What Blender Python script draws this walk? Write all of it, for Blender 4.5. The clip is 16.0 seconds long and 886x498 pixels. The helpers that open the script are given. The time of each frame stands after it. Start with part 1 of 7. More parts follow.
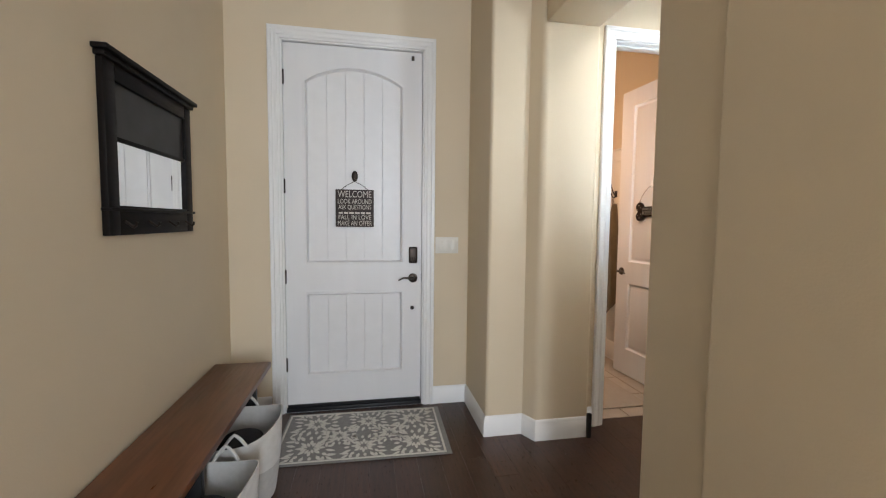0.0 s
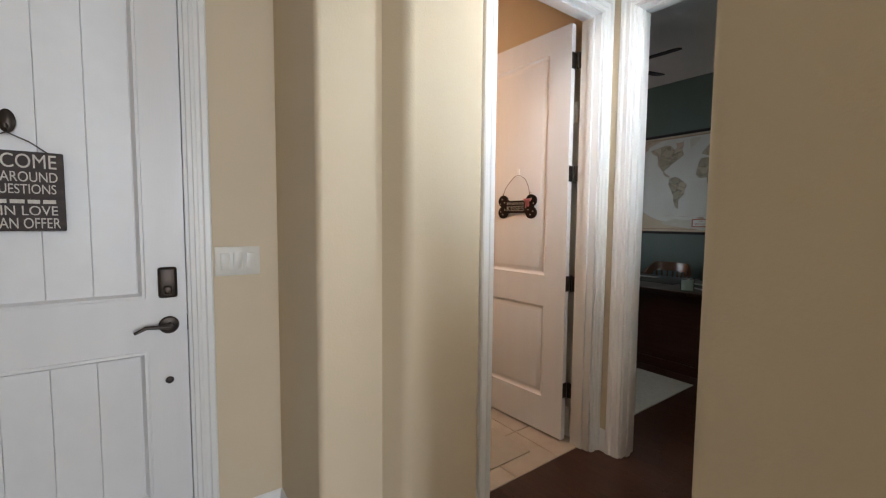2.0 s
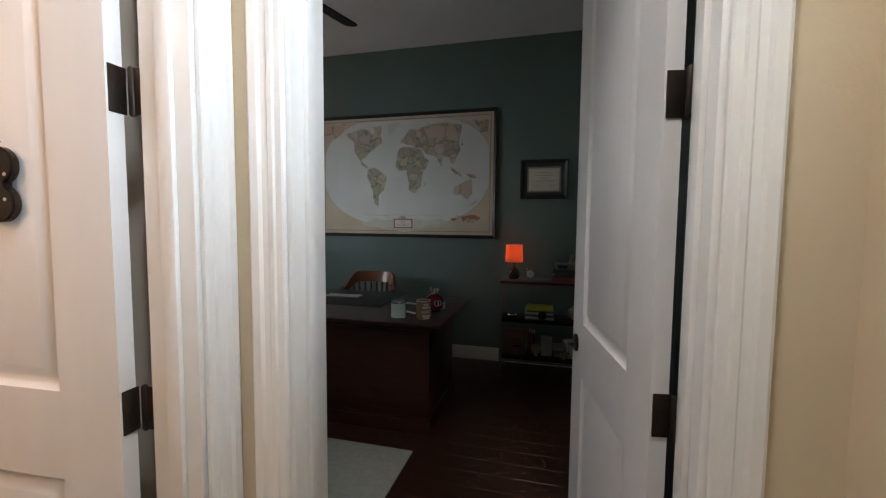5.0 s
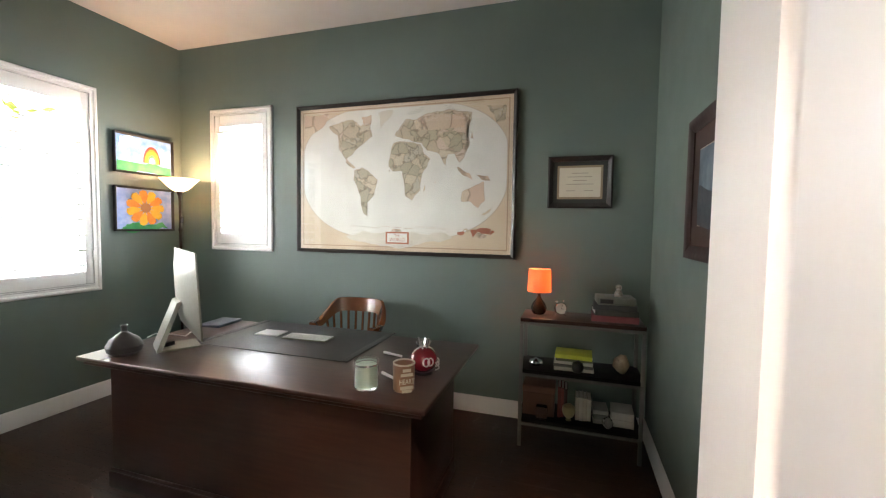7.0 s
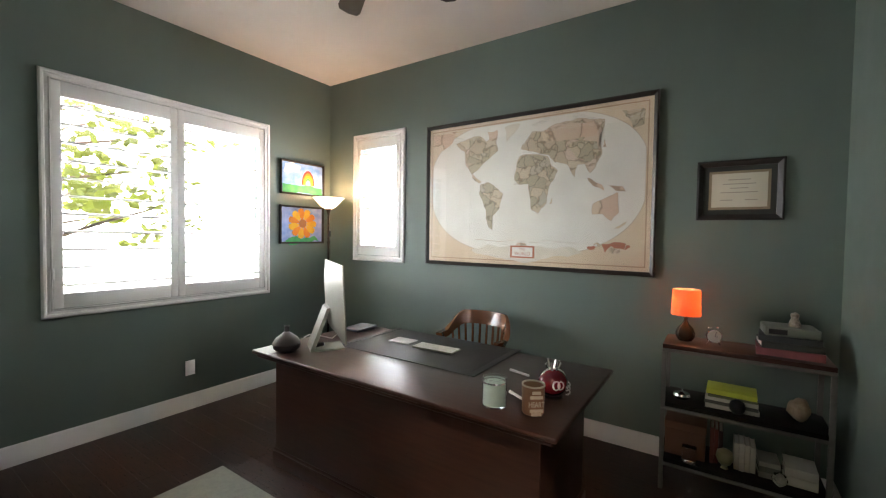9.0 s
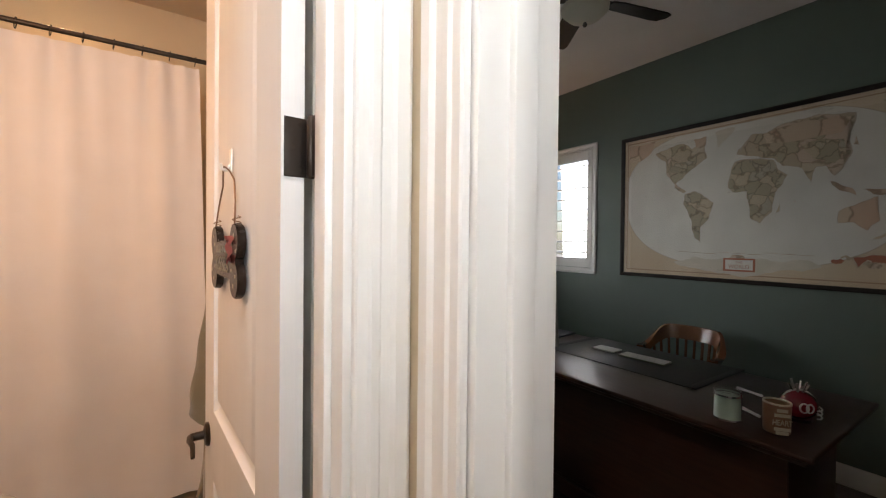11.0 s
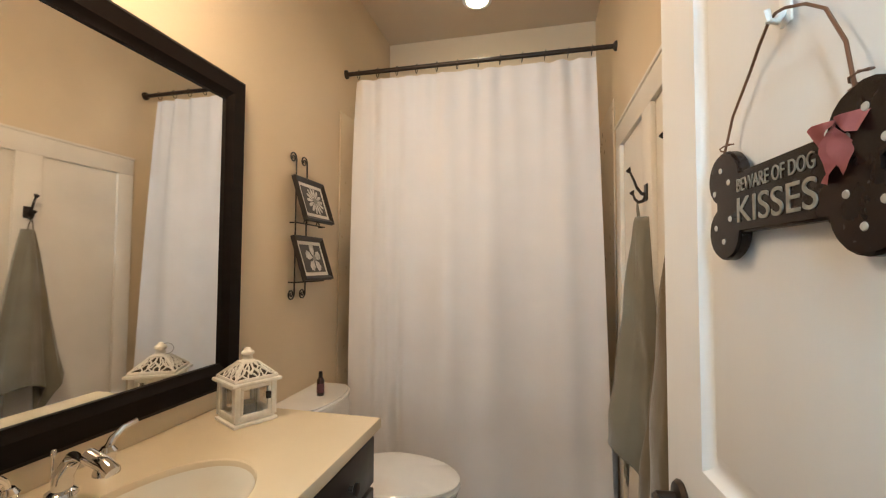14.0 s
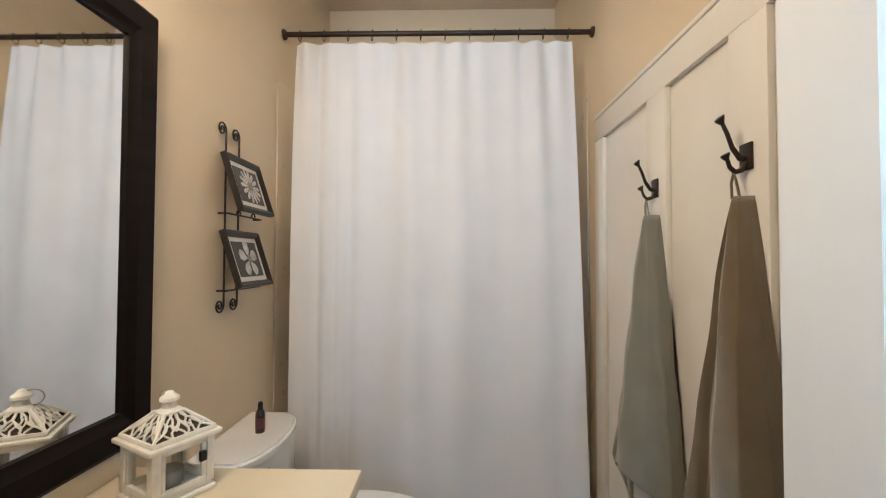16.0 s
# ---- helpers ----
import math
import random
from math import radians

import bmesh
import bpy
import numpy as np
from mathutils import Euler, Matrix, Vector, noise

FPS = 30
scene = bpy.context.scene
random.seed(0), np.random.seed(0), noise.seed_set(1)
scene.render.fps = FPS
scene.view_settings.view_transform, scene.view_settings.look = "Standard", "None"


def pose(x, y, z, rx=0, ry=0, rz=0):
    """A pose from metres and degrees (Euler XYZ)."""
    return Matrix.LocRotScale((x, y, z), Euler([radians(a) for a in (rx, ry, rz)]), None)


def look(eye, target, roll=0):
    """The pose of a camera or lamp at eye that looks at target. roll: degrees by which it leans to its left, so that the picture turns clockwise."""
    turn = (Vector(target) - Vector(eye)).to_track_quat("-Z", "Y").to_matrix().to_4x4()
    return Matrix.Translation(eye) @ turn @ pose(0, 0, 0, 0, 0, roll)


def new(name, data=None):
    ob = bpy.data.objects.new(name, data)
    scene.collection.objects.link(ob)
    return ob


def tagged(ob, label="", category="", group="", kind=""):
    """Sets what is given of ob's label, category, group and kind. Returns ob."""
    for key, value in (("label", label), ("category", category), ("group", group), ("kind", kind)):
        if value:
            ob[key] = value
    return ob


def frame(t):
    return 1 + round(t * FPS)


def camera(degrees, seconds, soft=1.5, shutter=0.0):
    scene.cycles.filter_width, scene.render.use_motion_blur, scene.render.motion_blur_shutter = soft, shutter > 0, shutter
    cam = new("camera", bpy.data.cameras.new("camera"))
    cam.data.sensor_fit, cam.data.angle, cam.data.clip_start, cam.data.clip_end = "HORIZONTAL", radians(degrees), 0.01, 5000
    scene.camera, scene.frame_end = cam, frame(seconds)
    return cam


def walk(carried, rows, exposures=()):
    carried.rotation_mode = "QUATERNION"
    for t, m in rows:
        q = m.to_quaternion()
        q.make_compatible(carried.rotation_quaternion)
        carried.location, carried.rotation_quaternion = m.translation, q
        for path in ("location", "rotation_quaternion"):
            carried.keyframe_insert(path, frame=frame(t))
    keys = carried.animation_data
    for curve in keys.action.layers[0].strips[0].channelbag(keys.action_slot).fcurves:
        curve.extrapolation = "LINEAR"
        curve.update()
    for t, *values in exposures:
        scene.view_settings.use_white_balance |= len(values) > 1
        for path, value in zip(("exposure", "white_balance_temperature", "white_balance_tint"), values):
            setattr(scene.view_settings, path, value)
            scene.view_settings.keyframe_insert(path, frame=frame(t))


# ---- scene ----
cam = camera(94.5, 16.0, 1.2)
PATH = [
    (0, (0.196, -0.016, 1.305), (0.561, 1.946, 1.172), 0.6),
    (0.5, (0.213, 0.226, 1.304), (0.69, 2.164, 1.168), 0.6),
    (1, (0.263, 0.485, 1.297), (0.934, 2.362, 1.168), 0.5),
    (1.5, (0.345, 0.755, 1.307), (1.271, 2.527, 1.170), 0.5),
    (2, (0.455, 1.001, 1.307), (1.626, 2.617, 1.171), 0.5),
    (2.5, (0.601, 1.214, 1.308), (2.0, 2.637, 1.168), 0.6),
    (3, (0.785, 1.409, 1.315), (2.388, 2.6, 1.172), 0.6),
    (3.5, (0.990, 1.550, 1.311), (2.739, 2.506, 1.169), 0.6),
    (4, (1.245, 1.62, 1.313), (3.094, 2.37, 1.174), 0.6),
    (4.5, (1.54, 1.659, 1.328), (3.444, 2.252, 1.190), 0.6),
    (5, (1.813, 1.679, 1.337), (3.744, 2.185, 1.201), 0.5),
    (5.2, (1.919, 1.685, 1.339), (3.854, 2.171, 1.206), 0.6),
    (6.2, (2.39, 1.745, 1.375), (4.315, 2.268, 1.257), 0.7),
    (7.3, (2.757, 1.814, 1.404), (4.646, 2.463, 1.305), 0.9),
    (7.5, (2.781, 1.825, 1.405), (4.653, 2.524, 1.313), 0.9),
    (8, (2.805, 1.833, 1.411), (4.62, 2.67, 1.334), 0.9),
    (8.2, (2.799, 1.837, 1.413), (4.588, 2.728, 1.34), 0.9),
    (9.3, (2.62, 1.842, 1.434), (4.22, 3.018, 1.371), 0.8),
    (10.3, (2.403, 1.844, 1.443), (3.815, 3.259, 1.397), 0.7),
    (10.5, (2.363, 1.842, 1.440), (3.698, 3.331, 1.398), 0.7),
    (11, (2.272, 1.848, 1.440), (3.386, 3.509, 1.414), 0.6),
    (11.5, (2.206, 1.858, 1.452), (3.019, 3.684, 1.451), 0.5),
    (12, (2.199, 1.914, 1.458), (2.667, 3.858, 1.486), 0.4),
    (12.5, (2.244, 2.026, 1.466), (2.355, 4.022, 1.52), 0.35),
    (13, (2.237, 2.128, 1.438), (2.059, 4.118, 1.509), 0.3),
    (13.5, (2.181, 2.238, 1.374), (1.816, 4.202, 1.459), 0.25),
    (14, (2.111, 2.331, 1.318), (1.665, 4.279, 1.398), 0.3),
    (14.5, (2.026, 2.423, 1.273), (1.595, 4.376, 1.346), 0.3),
    (15, (1.958, 2.5, 1.294), (1.613, 4.469, 1.354), 0.2),
    (15.5, (1.898, 2.554, 1.333), (1.688, 4.543, 1.383), 0.2),
    (16, (1.840, 2.571, 1.351), (1.794, 4.569, 1.4), 0.2),
]
EXPOSURES = [
    (0.0, 0.15, 6000, 10), (1.5, 0.0, 6000, 10), (2.5, 0.0, 6050, 10), (3.5, 0.02, 5600, 6), (4.5, 0.15, 5900, 10), (5.2, 0.42, 5950, 9), (7.0, 2.42, 6600, 12), (8.2, 2.52, 6550, 12),
    (10.3, 0.75, 6600, 13), (11.0, 0.2, 6700, 14), (12.0, -0.25, 6700, 13), (13.0, -0.48, 6750, 13), (13.5, -0.05, 6050, 7), (14.0, 0.28, 5150, -7), (14.5, 0.40, 4650, -10), (16.0, 0.40, 4400, -10),
]
walk(cam, [(t, look(eye, target, roll)) for t, eye, target, roll in PATH], EXPOSURES)

# ---- daylight and lamps ----
world = bpy.data.worlds.new("sky")
scene.world = world
world.use_nodes = True
wn = world.node_tree.nodes
sky = wn.new("ShaderNodeTexSky")
sky.sky_type, sky.sun_disc = "NISHITA", False
SUN_FROM = Vector((0.22, -1.0, 1.0)).normalized()
sky.sun_elevation = math.asin(SUN_FROM.z)
sky.sun_rotation = math.atan2(SUN_FROM.x, SUN_FROM.y)
world.node_tree.links.new(sky.outputs[0], wn["Background"].inputs[0])
wn["Background"].inputs[1].default_value = 0.12


def lamp(name, kind, m, energy, colour, size=0.1, size_y=None, spot=None):
    data = bpy.data.lights.new(name, kind)
    data.energy, data.color = energy, colour
    if kind == "AREA":
        data.shape = "RECTANGLE" if size_y else "DISK"
        data.size = size
        if size_y:
            data.size_y = size_y
    elif kind == "SUN":
        data.angle = size
    else:
        data.shadow_soft_size = size
        if spot:
            data.spot_size, data.spot_blend = radians(spot), 0.6
    ob = new(name, data)
    ob.matrix_world = m
    return ob


lamp("sun", "SUN", look(SUN_FROM * 20, (0, 0, 0)), 4.0, (1.0, 0.94, 0.85), radians(0.5))
DAY = (0.93, 0.97, 1.0)
lamp("daylight_vestibule", "AREA", look((2.015, 1.10, 1.76), (1.94, 2.2, 1.60)), 36, (0.80, 0.92, 1.0), 0.36, 1.10)
lamp("daylight_garden", "AREA", look((3.35, -0.75, 1.6), (1.25, 2.10, 1.35)), 90, (0.84, 0.93, 1.0), 2.0, 2.0)
# fill lamp added in an assumed window behind the foyer
lamp("foyer_fill", "AREA", look((0.80, -3.32, 1.55), (-0.25, 0, 1.35)), 118, (0.90, 0.95, 1.0), 0.65, 1.9)
lamp("daylight_small_window", "AREA", look((5.86, 4.634, 1.80), (4.0, 4.634, 1.7)), 11, DAY, 0.44, 1.0)
# panel added out of view, boosting daylight through the wide office window
lamp("yard_fill", "AREA", look((2.5, 8.0, 2.0), (4.5, 5.3, 1.5)), 175, DAY, 2.4, 2.6)
WARM = (1.0, 0.60, 0.34)
lamp("downlight_bulb", "SPOT", look((1.745, 4.87, 2.975), (1.745, 4.87, 0)), 10, WARM, 0.05, None, 130)
for bulb_y in (2.78, 3.0, 3.22):
    lamp("vanity_bulb", "POINT", pose(1.19, bulb_y, 2.30), 0.75, WARM, 0.11)
lamp("vanity_glow", "AREA", look((1.34, 3.0, 2.28), (1.70, 3.75, 1.72)), 15, WARM, 0.12, 0.55)
# spot added to brighten the lower hall walls; no fitting known there
lamp("hall_fill_bulb", "SPOT", look((2.0, 1.78, 2.985), (2.0, 1.78, 0)), 54, (1.0, 0.93, 0.86), 0.06, None, 112)
lamp("torchiere_bulb", "POINT", pose(5.45, 5.08, 1.775), 4.8, (1.0, 0.60, 0.34), 0.05)
lamp("table_lamp_bulb", "POINT", pose(5.50, 1.985, 1.06), 0.6, (1.0, 0.62, 0.38), 0.03)

# ---- materials ----
MATS = {}


def shader(name, colour, rough=0.5, metal=0.0, colour2=None, scale=8.0, detail=4.0, bump=0.0, bump_scale=200.0,
           stretch=(1, 1, 1), spec=0.5, sheen=0.0, translucent=0.0, rough_vary=0.08, per_piece=0.0, space="Object", coat=0.0):
    if name in MATS:
        return MATS[name]
    m = bpy.data.materials.new(name)
    m.use_nodes = True
    nt, N, L = m.node_tree, m.node_tree.nodes, m.node_tree.links
    b = N["Principled BSDF"]
    tc, mp = N.new("ShaderNodeTexCoord"), N.new("ShaderNodeMapping")
    mp.inputs["Scale"].default_value = stretch
    if space == "World":
        L.new(N.new("ShaderNodeNewGeometry").outputs["Position"], mp.inputs[0])
    else:
        L.new(tc.outputs[space], mp.inputs[0])
    n1 = N.new("ShaderNodeTexNoise")
    n1.inputs["Scale"].default_value, n1.inputs["Detail"].default_value = scale, detail
    L.new(mp.outputs[0], n1.inputs["Vector"])
    ramp = N.new("ShaderNodeValToRGB")
    ramp.color_ramp.elements[0].position, ramp.color_ramp.elements[1].position = 0.3, 0.7
    c2 = colour2 or tuple(c * 0.93 for c in colour)
    ramp.color_ramp.elements[0].color, ramp.color_ramp.elements[1].color = (*colour, 1), (*c2, 1)
    L.new(n1.outputs[0], ramp.inputs[0])
    col = ramp.outputs[0]
    if per_piece:
        info, hsv = N.new("ShaderNodeObjectInfo"), N.new("ShaderNodeHueSaturation")
        mr = N.new("ShaderNodeMapRange")
        mr.inputs[3].default_value, mr.inputs[4].default_value = 1 - per_piece, 1 + per_piece
        L.new(info.outputs["Random"], mr.inputs[0])
        L.new(mr.outputs[0], hsv.inputs["Value"])
        L.new(col, hsv.inputs["Color"])
        col = hsv.outputs[0]
    L.new(col, b.inputs["Base Color"])
    b.inputs["Metallic"].default_value = metal
    b.inputs["Specular IOR Level"].default_value = spec
    b.inputs["Coat Weight"].default_value = coat
    b.inputs["Coat Roughness"].default_value = 0.15
    rr = N.new("ShaderNodeMapRange")
    rr.inputs[3].default_value, rr.inputs[4].default_value = max(0.02, rough - rough_vary), min(1, rough + rough_vary)
    n2 = N.new("ShaderNodeTexNoise")
    n2.inputs["Scale"].default_value, n2.inputs["Detail"].default_value = scale * 3.1, 3
    L.new(mp.outputs[0], n2.inputs["Vector"])
    L.new(n2.outputs[0], rr.inputs[0])
    L.new(rr.outputs[0], b.inputs["Roughness"])
    if sheen:
        b.inputs["Sheen Weight"].default_value = sheen
    if bump:
        n3, bp = N.new("ShaderNodeTexNoise"), N.new("ShaderNodeBump")
        n3.inputs["Scale"].default_value, n3.inputs["Detail"].default_value = bump_scale, 3
        L.new(mp.outputs[0], n3.inputs["Vector"])
        L.new(n3.outputs[0], bp.inputs["Height"])
        bp.inputs["Strength"].default_value, bp.inputs["Distance"].default_value = bump, 0.002
        L.new(bp.outputs[0], b.inputs["Normal"])
    if translucent:
        tr, mix = N.new("ShaderNodeBsdfTranslucent"), N.new("ShaderNodeMixShader")
        L.new(col, tr.inputs[0])
        mix.inputs[0].default_value = translucent
        L.new(b.outputs[0], mix.inputs[1])
        L.new(tr.outputs[0], mix.inputs[2])
        L.new(mix.outputs[0], N["Material Output"].inputs[0])
    MATS[name] = m
    return m


def glow(name, colour, strength):
    m = bpy.data.materials.new(name)
    m.use_nodes = True
    b = m.node_tree.nodes["Principled BSDF"]
    b.inputs["Base Color"].default_value = (*colour, 1)
    b.inputs["Emission Color"].default_value = (*colour, 1)
    b.inputs["Emission Strength"].default_value = strength
    return m


def clear(name, tint=(1, 1, 1), rough=0.0):
    m = bpy.data.materials.new(name)
    m.use_nodes = True
    b = m.node_tree.nodes["Principled BSDF"]
    b.inputs["Base Color"].default_value = (*tint, 1)
    b.inputs["Transmission Weight"].default_value, b.inputs["Roughness"].default_value = 1.0, rough
    return m


BEIGE = shader("beige_wall_paint", (0.66, 0.55, 0.39), 0.62, colour2=(0.63, 0.525, 0.37), scale=2.0, bump=0.22, bump_scale=140, space="Object")
GREEN = shader("green_wall_paint", (0.128, 0.166, 0.142), 0.6, colour2=(0.120, 0.156, 0.133), scale=2.0, bump=0.22, bump_scale=140)
CEIL = shader("ceiling_paint", (0.72, 0.70, 0.68), 0.8, scale=2, bump=0.3, bump_scale=90)
BATHCEIL = shader("bath_ceiling_paint", (0.60, 0.50, 0.37), 0.75, scale=2, bump=0.3, bump_scale=90)
WHITE = shader("white_trim_paint", (0.80, 0.79, 0.77), 0.35, colour2=(0.77, 0.76, 0.74), scale=5, bump=0.02, bump_scale=60)
DOORW = shader("white_door_paint", (0.75, 0.74, 0.735), 0.38, colour2=(0.72, 0.71, 0.705), scale=4, bump=0.12, bump_scale=45, stretch=(3, 3, 0.35))
PLANK = shader("dark_floor_wood", (0.060, 0.024, 0.013), 0.30, colour2=(0.030, 0.012, 0.007), scale=7, detail=8, bump=0.15, bump_scale=35, stretch=(9, 1, 1), per_piece=0.18, space="World")
JOINT = shader("floor_joint", (0.015, 0.008, 0.005), 0.7)
TILE = shader("beige_floor_tile", (0.46, 0.38, 0.29), 0.35, colour2=(0.38, 0.30, 0.22), scale=6, detail=6, per_piece=0.05, space="World")
GROUT = shader("grout", (0.30, 0.25, 0.19), 0.9)
BRONZE = shader("oil_rubbed_bronze", (0.028, 0.022, 0.019), 0.38, metal=0.7, colour2=(0.05, 0.035, 0.025), scale=14)
BLACK = shader("black_metal", (0.018, 0.017, 0.017), 0.42, metal=0.4, scale=20)
ESPRESSO = shader("espresso_wood", (0.006, 0.0045, 0.004), 0.48, colour2=(0.010, 0.007, 0.0055), scale=5, spec=0.10, stretch=(1, 1, 6), bump=0.08, bump_scale=40)
MAHOG = shader("mahogany_wood", (0.050, 0.018, 0.011), 0.32, colour2=(0.034, 0.011, 0.007), scale=9, detail=7, stretch=(6, 0.5, 6), spec=0.35, coat=0.06)
BENCHW = shader("bench_wood", (0.17, 0.065, 0.028), 0.32, colour2=(0.10, 0.036, 0.015), scale=4, detail=8, stretch=(9, 0.8, 9), bump=0.06, bump_scale=30)
CHAIRW = shader("chair_wood", (0.16, 0.060, 0.022), 0.24, colour2=(0.125, 0.046, 0.017), scale=9, detail=3, coat=0.4)
CHROME = shader("chrome", (0.82, 0.82, 0.84), 0.07, metal=1.0, rough_vary=0.02)
STEEL = shader("grey_steel", (0.42, 0.41, 0.40), 0.4, metal=0.8, scale=20)
CERAMIC = shader("white_ceramic", (0.80, 0.79, 0.77), 0.10, rough_vary=0.03, coat=0.4)
MIRROR = shader("mirror_glass", (0.93, 0.94, 0.94), 0.02, metal=1.0, rough_vary=0.0)
GLASS = clear("clear_glass")
PANEL = shader("white_panel_paint", (0.74, 0.70, 0.63), 0.4, scale=4)


# ---- building helpers ----
def box(bm, x0, x1, y0, y1, z0, z1, bevel=0.0, segs=2):
    g = bmesh.ops.create_cube(bm, size=1)
    vs = g["verts"]
    for v in vs:
        v.co = Vector(((x0 + x1) / 2 + v.co.x * (x1 - x0), (y0 + y1) / 2 + v.co.y * (y1 - y0), (z0 + z1) / 2 + v.co.z * (z1 - z0)))
    if bevel:
        es = {e for v in vs for e in v.link_edges}
        bmesh.ops.bevel(bm, geom=list(es), offset=bevel, segments=segs, profile=0.5, affect="EDGES", clamp_overlap=True)
    return bm


def prism(bm, pts, z0, z1, rounds=None, segs=5):
    """A polygon drawn up from z0 to z1; rounds gives radii of vertical edges by corner number."""
    lo = [bm.verts.new((x, y, z0)) for x, y in pts]
    hi = [bm.verts.new((x, y, z1)) for x, y in pts]
    n = len(pts)
    faces = [bm.faces.new(lo[::-1]), bm.faces.new(hi)]
    for i in range(n):
        faces.append(bm.faces.new((lo[i], lo[(i + 1) % n], hi[(i + 1) % n], hi[i])))
    for i, r in (rounds or {}).items():
        e = bm.edges.get((lo[i], hi[i]))
        if e and e.is_valid:
            bmesh.ops.bevel(bm, geom=[e], offset=r, segments=segs, profile=0.5, affect="EDGES")
    bmesh.ops.recalc_face_normals(bm, faces=bm.faces)
    return bm


def lathe(bm, profile, segs=24, at=(0, 0, 0), caps=True):
    """A turned shape: (radius, height) from the bottom up."""
    rings = []
    for r, z in profile:
        if r < 1e-5:
            rings.append([bm.verts.new((at[0], at[1], at[2] + z))])
        else:
            rings.append([bm.verts.new((at[0] + r * math.cos(a), at[1] + r * math.sin(a), at[2] + z)) for a in (2 * math.pi * k / segs for k in range(segs))])
    for a, b in zip(rings, rings[1:]):
        for k in range(segs):
            p = [a[k % len(a)], a[(k + 1) % len(a)], b[(k + 1) % len(b)], b[k % len(b)]]
            q = []
            for v in p:
                if v not in q:
                    q.append(v)
            if len(q) > 2:
                bm.faces.new(q)
    for r in (rings[0], rings[-1]):
        if caps and len(r) > 2:
            bm.faces.new(r)
    bmesh.ops.recalc_face_normals(bm, faces=bm.faces)
    return bm


def tube(bm, pts, r, segs=8, taper=None, closed=False):
    """A round bar along points."""
    pts = [Vector(p) for p in pts]
    n = len(pts)
    rings = []
    up = Vector((0.13, 0.21, 0.97))
    for i, p in enumerate(pts):
        a = pts[(i - 1) % n] if (closed or i) else p
        b = pts[(i + 1) % n] if (closed or i < n - 1) else p
        t = (b - a).normalized()
        if abs(t.dot(up)) > 0.95:
            up = Vector((0.97, 0.13, 0.2))
        s = t.cross(up).normalized()
        w = s.cross(t)
        rr = r if taper is None else r * taper(i / max(1, n - 1))
        rings.append([bm.verts.new(p + rr * (math.cos(k * 2 * math.pi / segs) * s + math.sin(k * 2 * math.pi / segs) * w)) for k in range(segs)])
    m = n if closed else n - 1
    for i in range(m):
        a, b = rings[i], rings[(i + 1) % n]
        for k in range(segs):
            bm.faces.new((a[k], a[(k + 1) % segs], b[(k + 1) % segs], b[k]))
    if not closed:
        bm.faces.new(rings[0][::-1])
        bm.faces.new(rings[-1])
    bmesh.ops.recalc_face_normals(bm, faces=bm.faces)
    return bm


def arc(c, r, a0, a1, n, axis="xz"):
    out = []
    for k in range(n + 1):
        a = radians(a0 + (a1 - a0) * k / n)
        u, w = r * math.cos(a), r * math.sin(a)
        out.append({"xz": (c[0] + u, c[1], c[2] + w), "yz": (c[0], c[1] + u, c[2] + w), "xy": (c[0] + u, c[1] + w, c[2])}[axis])
    return out


def mesh_of(bm, name, material, smooth=True):
    smooth = smooth and (max(v.co.y for v in bm.verts) - min(v.co.y for v in bm.verts)) > 1e-6
    me = bpy.data.meshes.new(name)
    for f in bm.faces:
        f.smooth = smooth
    bm.to_mesh(me)
    bm.free()
    me.materials.append(material)
    if smooth:
        me.set_sharp_from_angle(angle=radians(35))
    return me


def part(name, bm, material, parent, label="", m=None):
    ob = new(name, mesh_of(bm, name, material))
    ob.parent = parent
    if m is not None:
        ob.matrix_local = m
    if label:
        tagged(ob, label)
    return ob


def whole(name, bm, material, label, category, kind="", m=None, group=""):
    ob = new(name, mesh_of(bm, name, material))
    if m is not None:
        ob.matrix_world = m
    return tagged(ob, label, category, group, kind)


def thing(name, m, label, category, kind="", group=""):
    ob = new(name)
    ob.empty_display_size = 0.05
    ob.matrix_world = m
    return tagged(ob, label, category, group, kind)


def B():
    return bmesh.new()


def bx(*a, **k):
    return box(bmesh.new(), *a, **k)


def letters(body, size, material, parent, m, label="", thick=0.0006, width=None, spacing=1.0, name="lettering"):
    cu = bpy.data.curves.new(name, "FONT")
    cu.body, cu.size, cu.extrude, cu.align_x, cu.align_y = body, size, thick, "CENTER", "CENTER"
    cu.space_character = spacing
    tmp = new(name, cu)
    bpy.context.view_layer.update()
    me = bpy.data.meshes.new_from_object(tmp.evaluated_get(bpy.context.evaluated_depsgraph_get()))
    bpy.data.objects.remove(tmp)
    bpy.data.curves.remove(cu)
    if width and len(me.vertices):
        xs = [v.co.x for v in me.vertices]
        k = width / (max(xs) - min(xs))
        for v in me.vertices:
            v.co.x *= k
    me.materials.clear()
    me.materials.append(material)
    ob = new(name, me)
    ob.parent = parent
    ob.matrix_local = m
    if label:
        tagged(ob, label)
    return ob


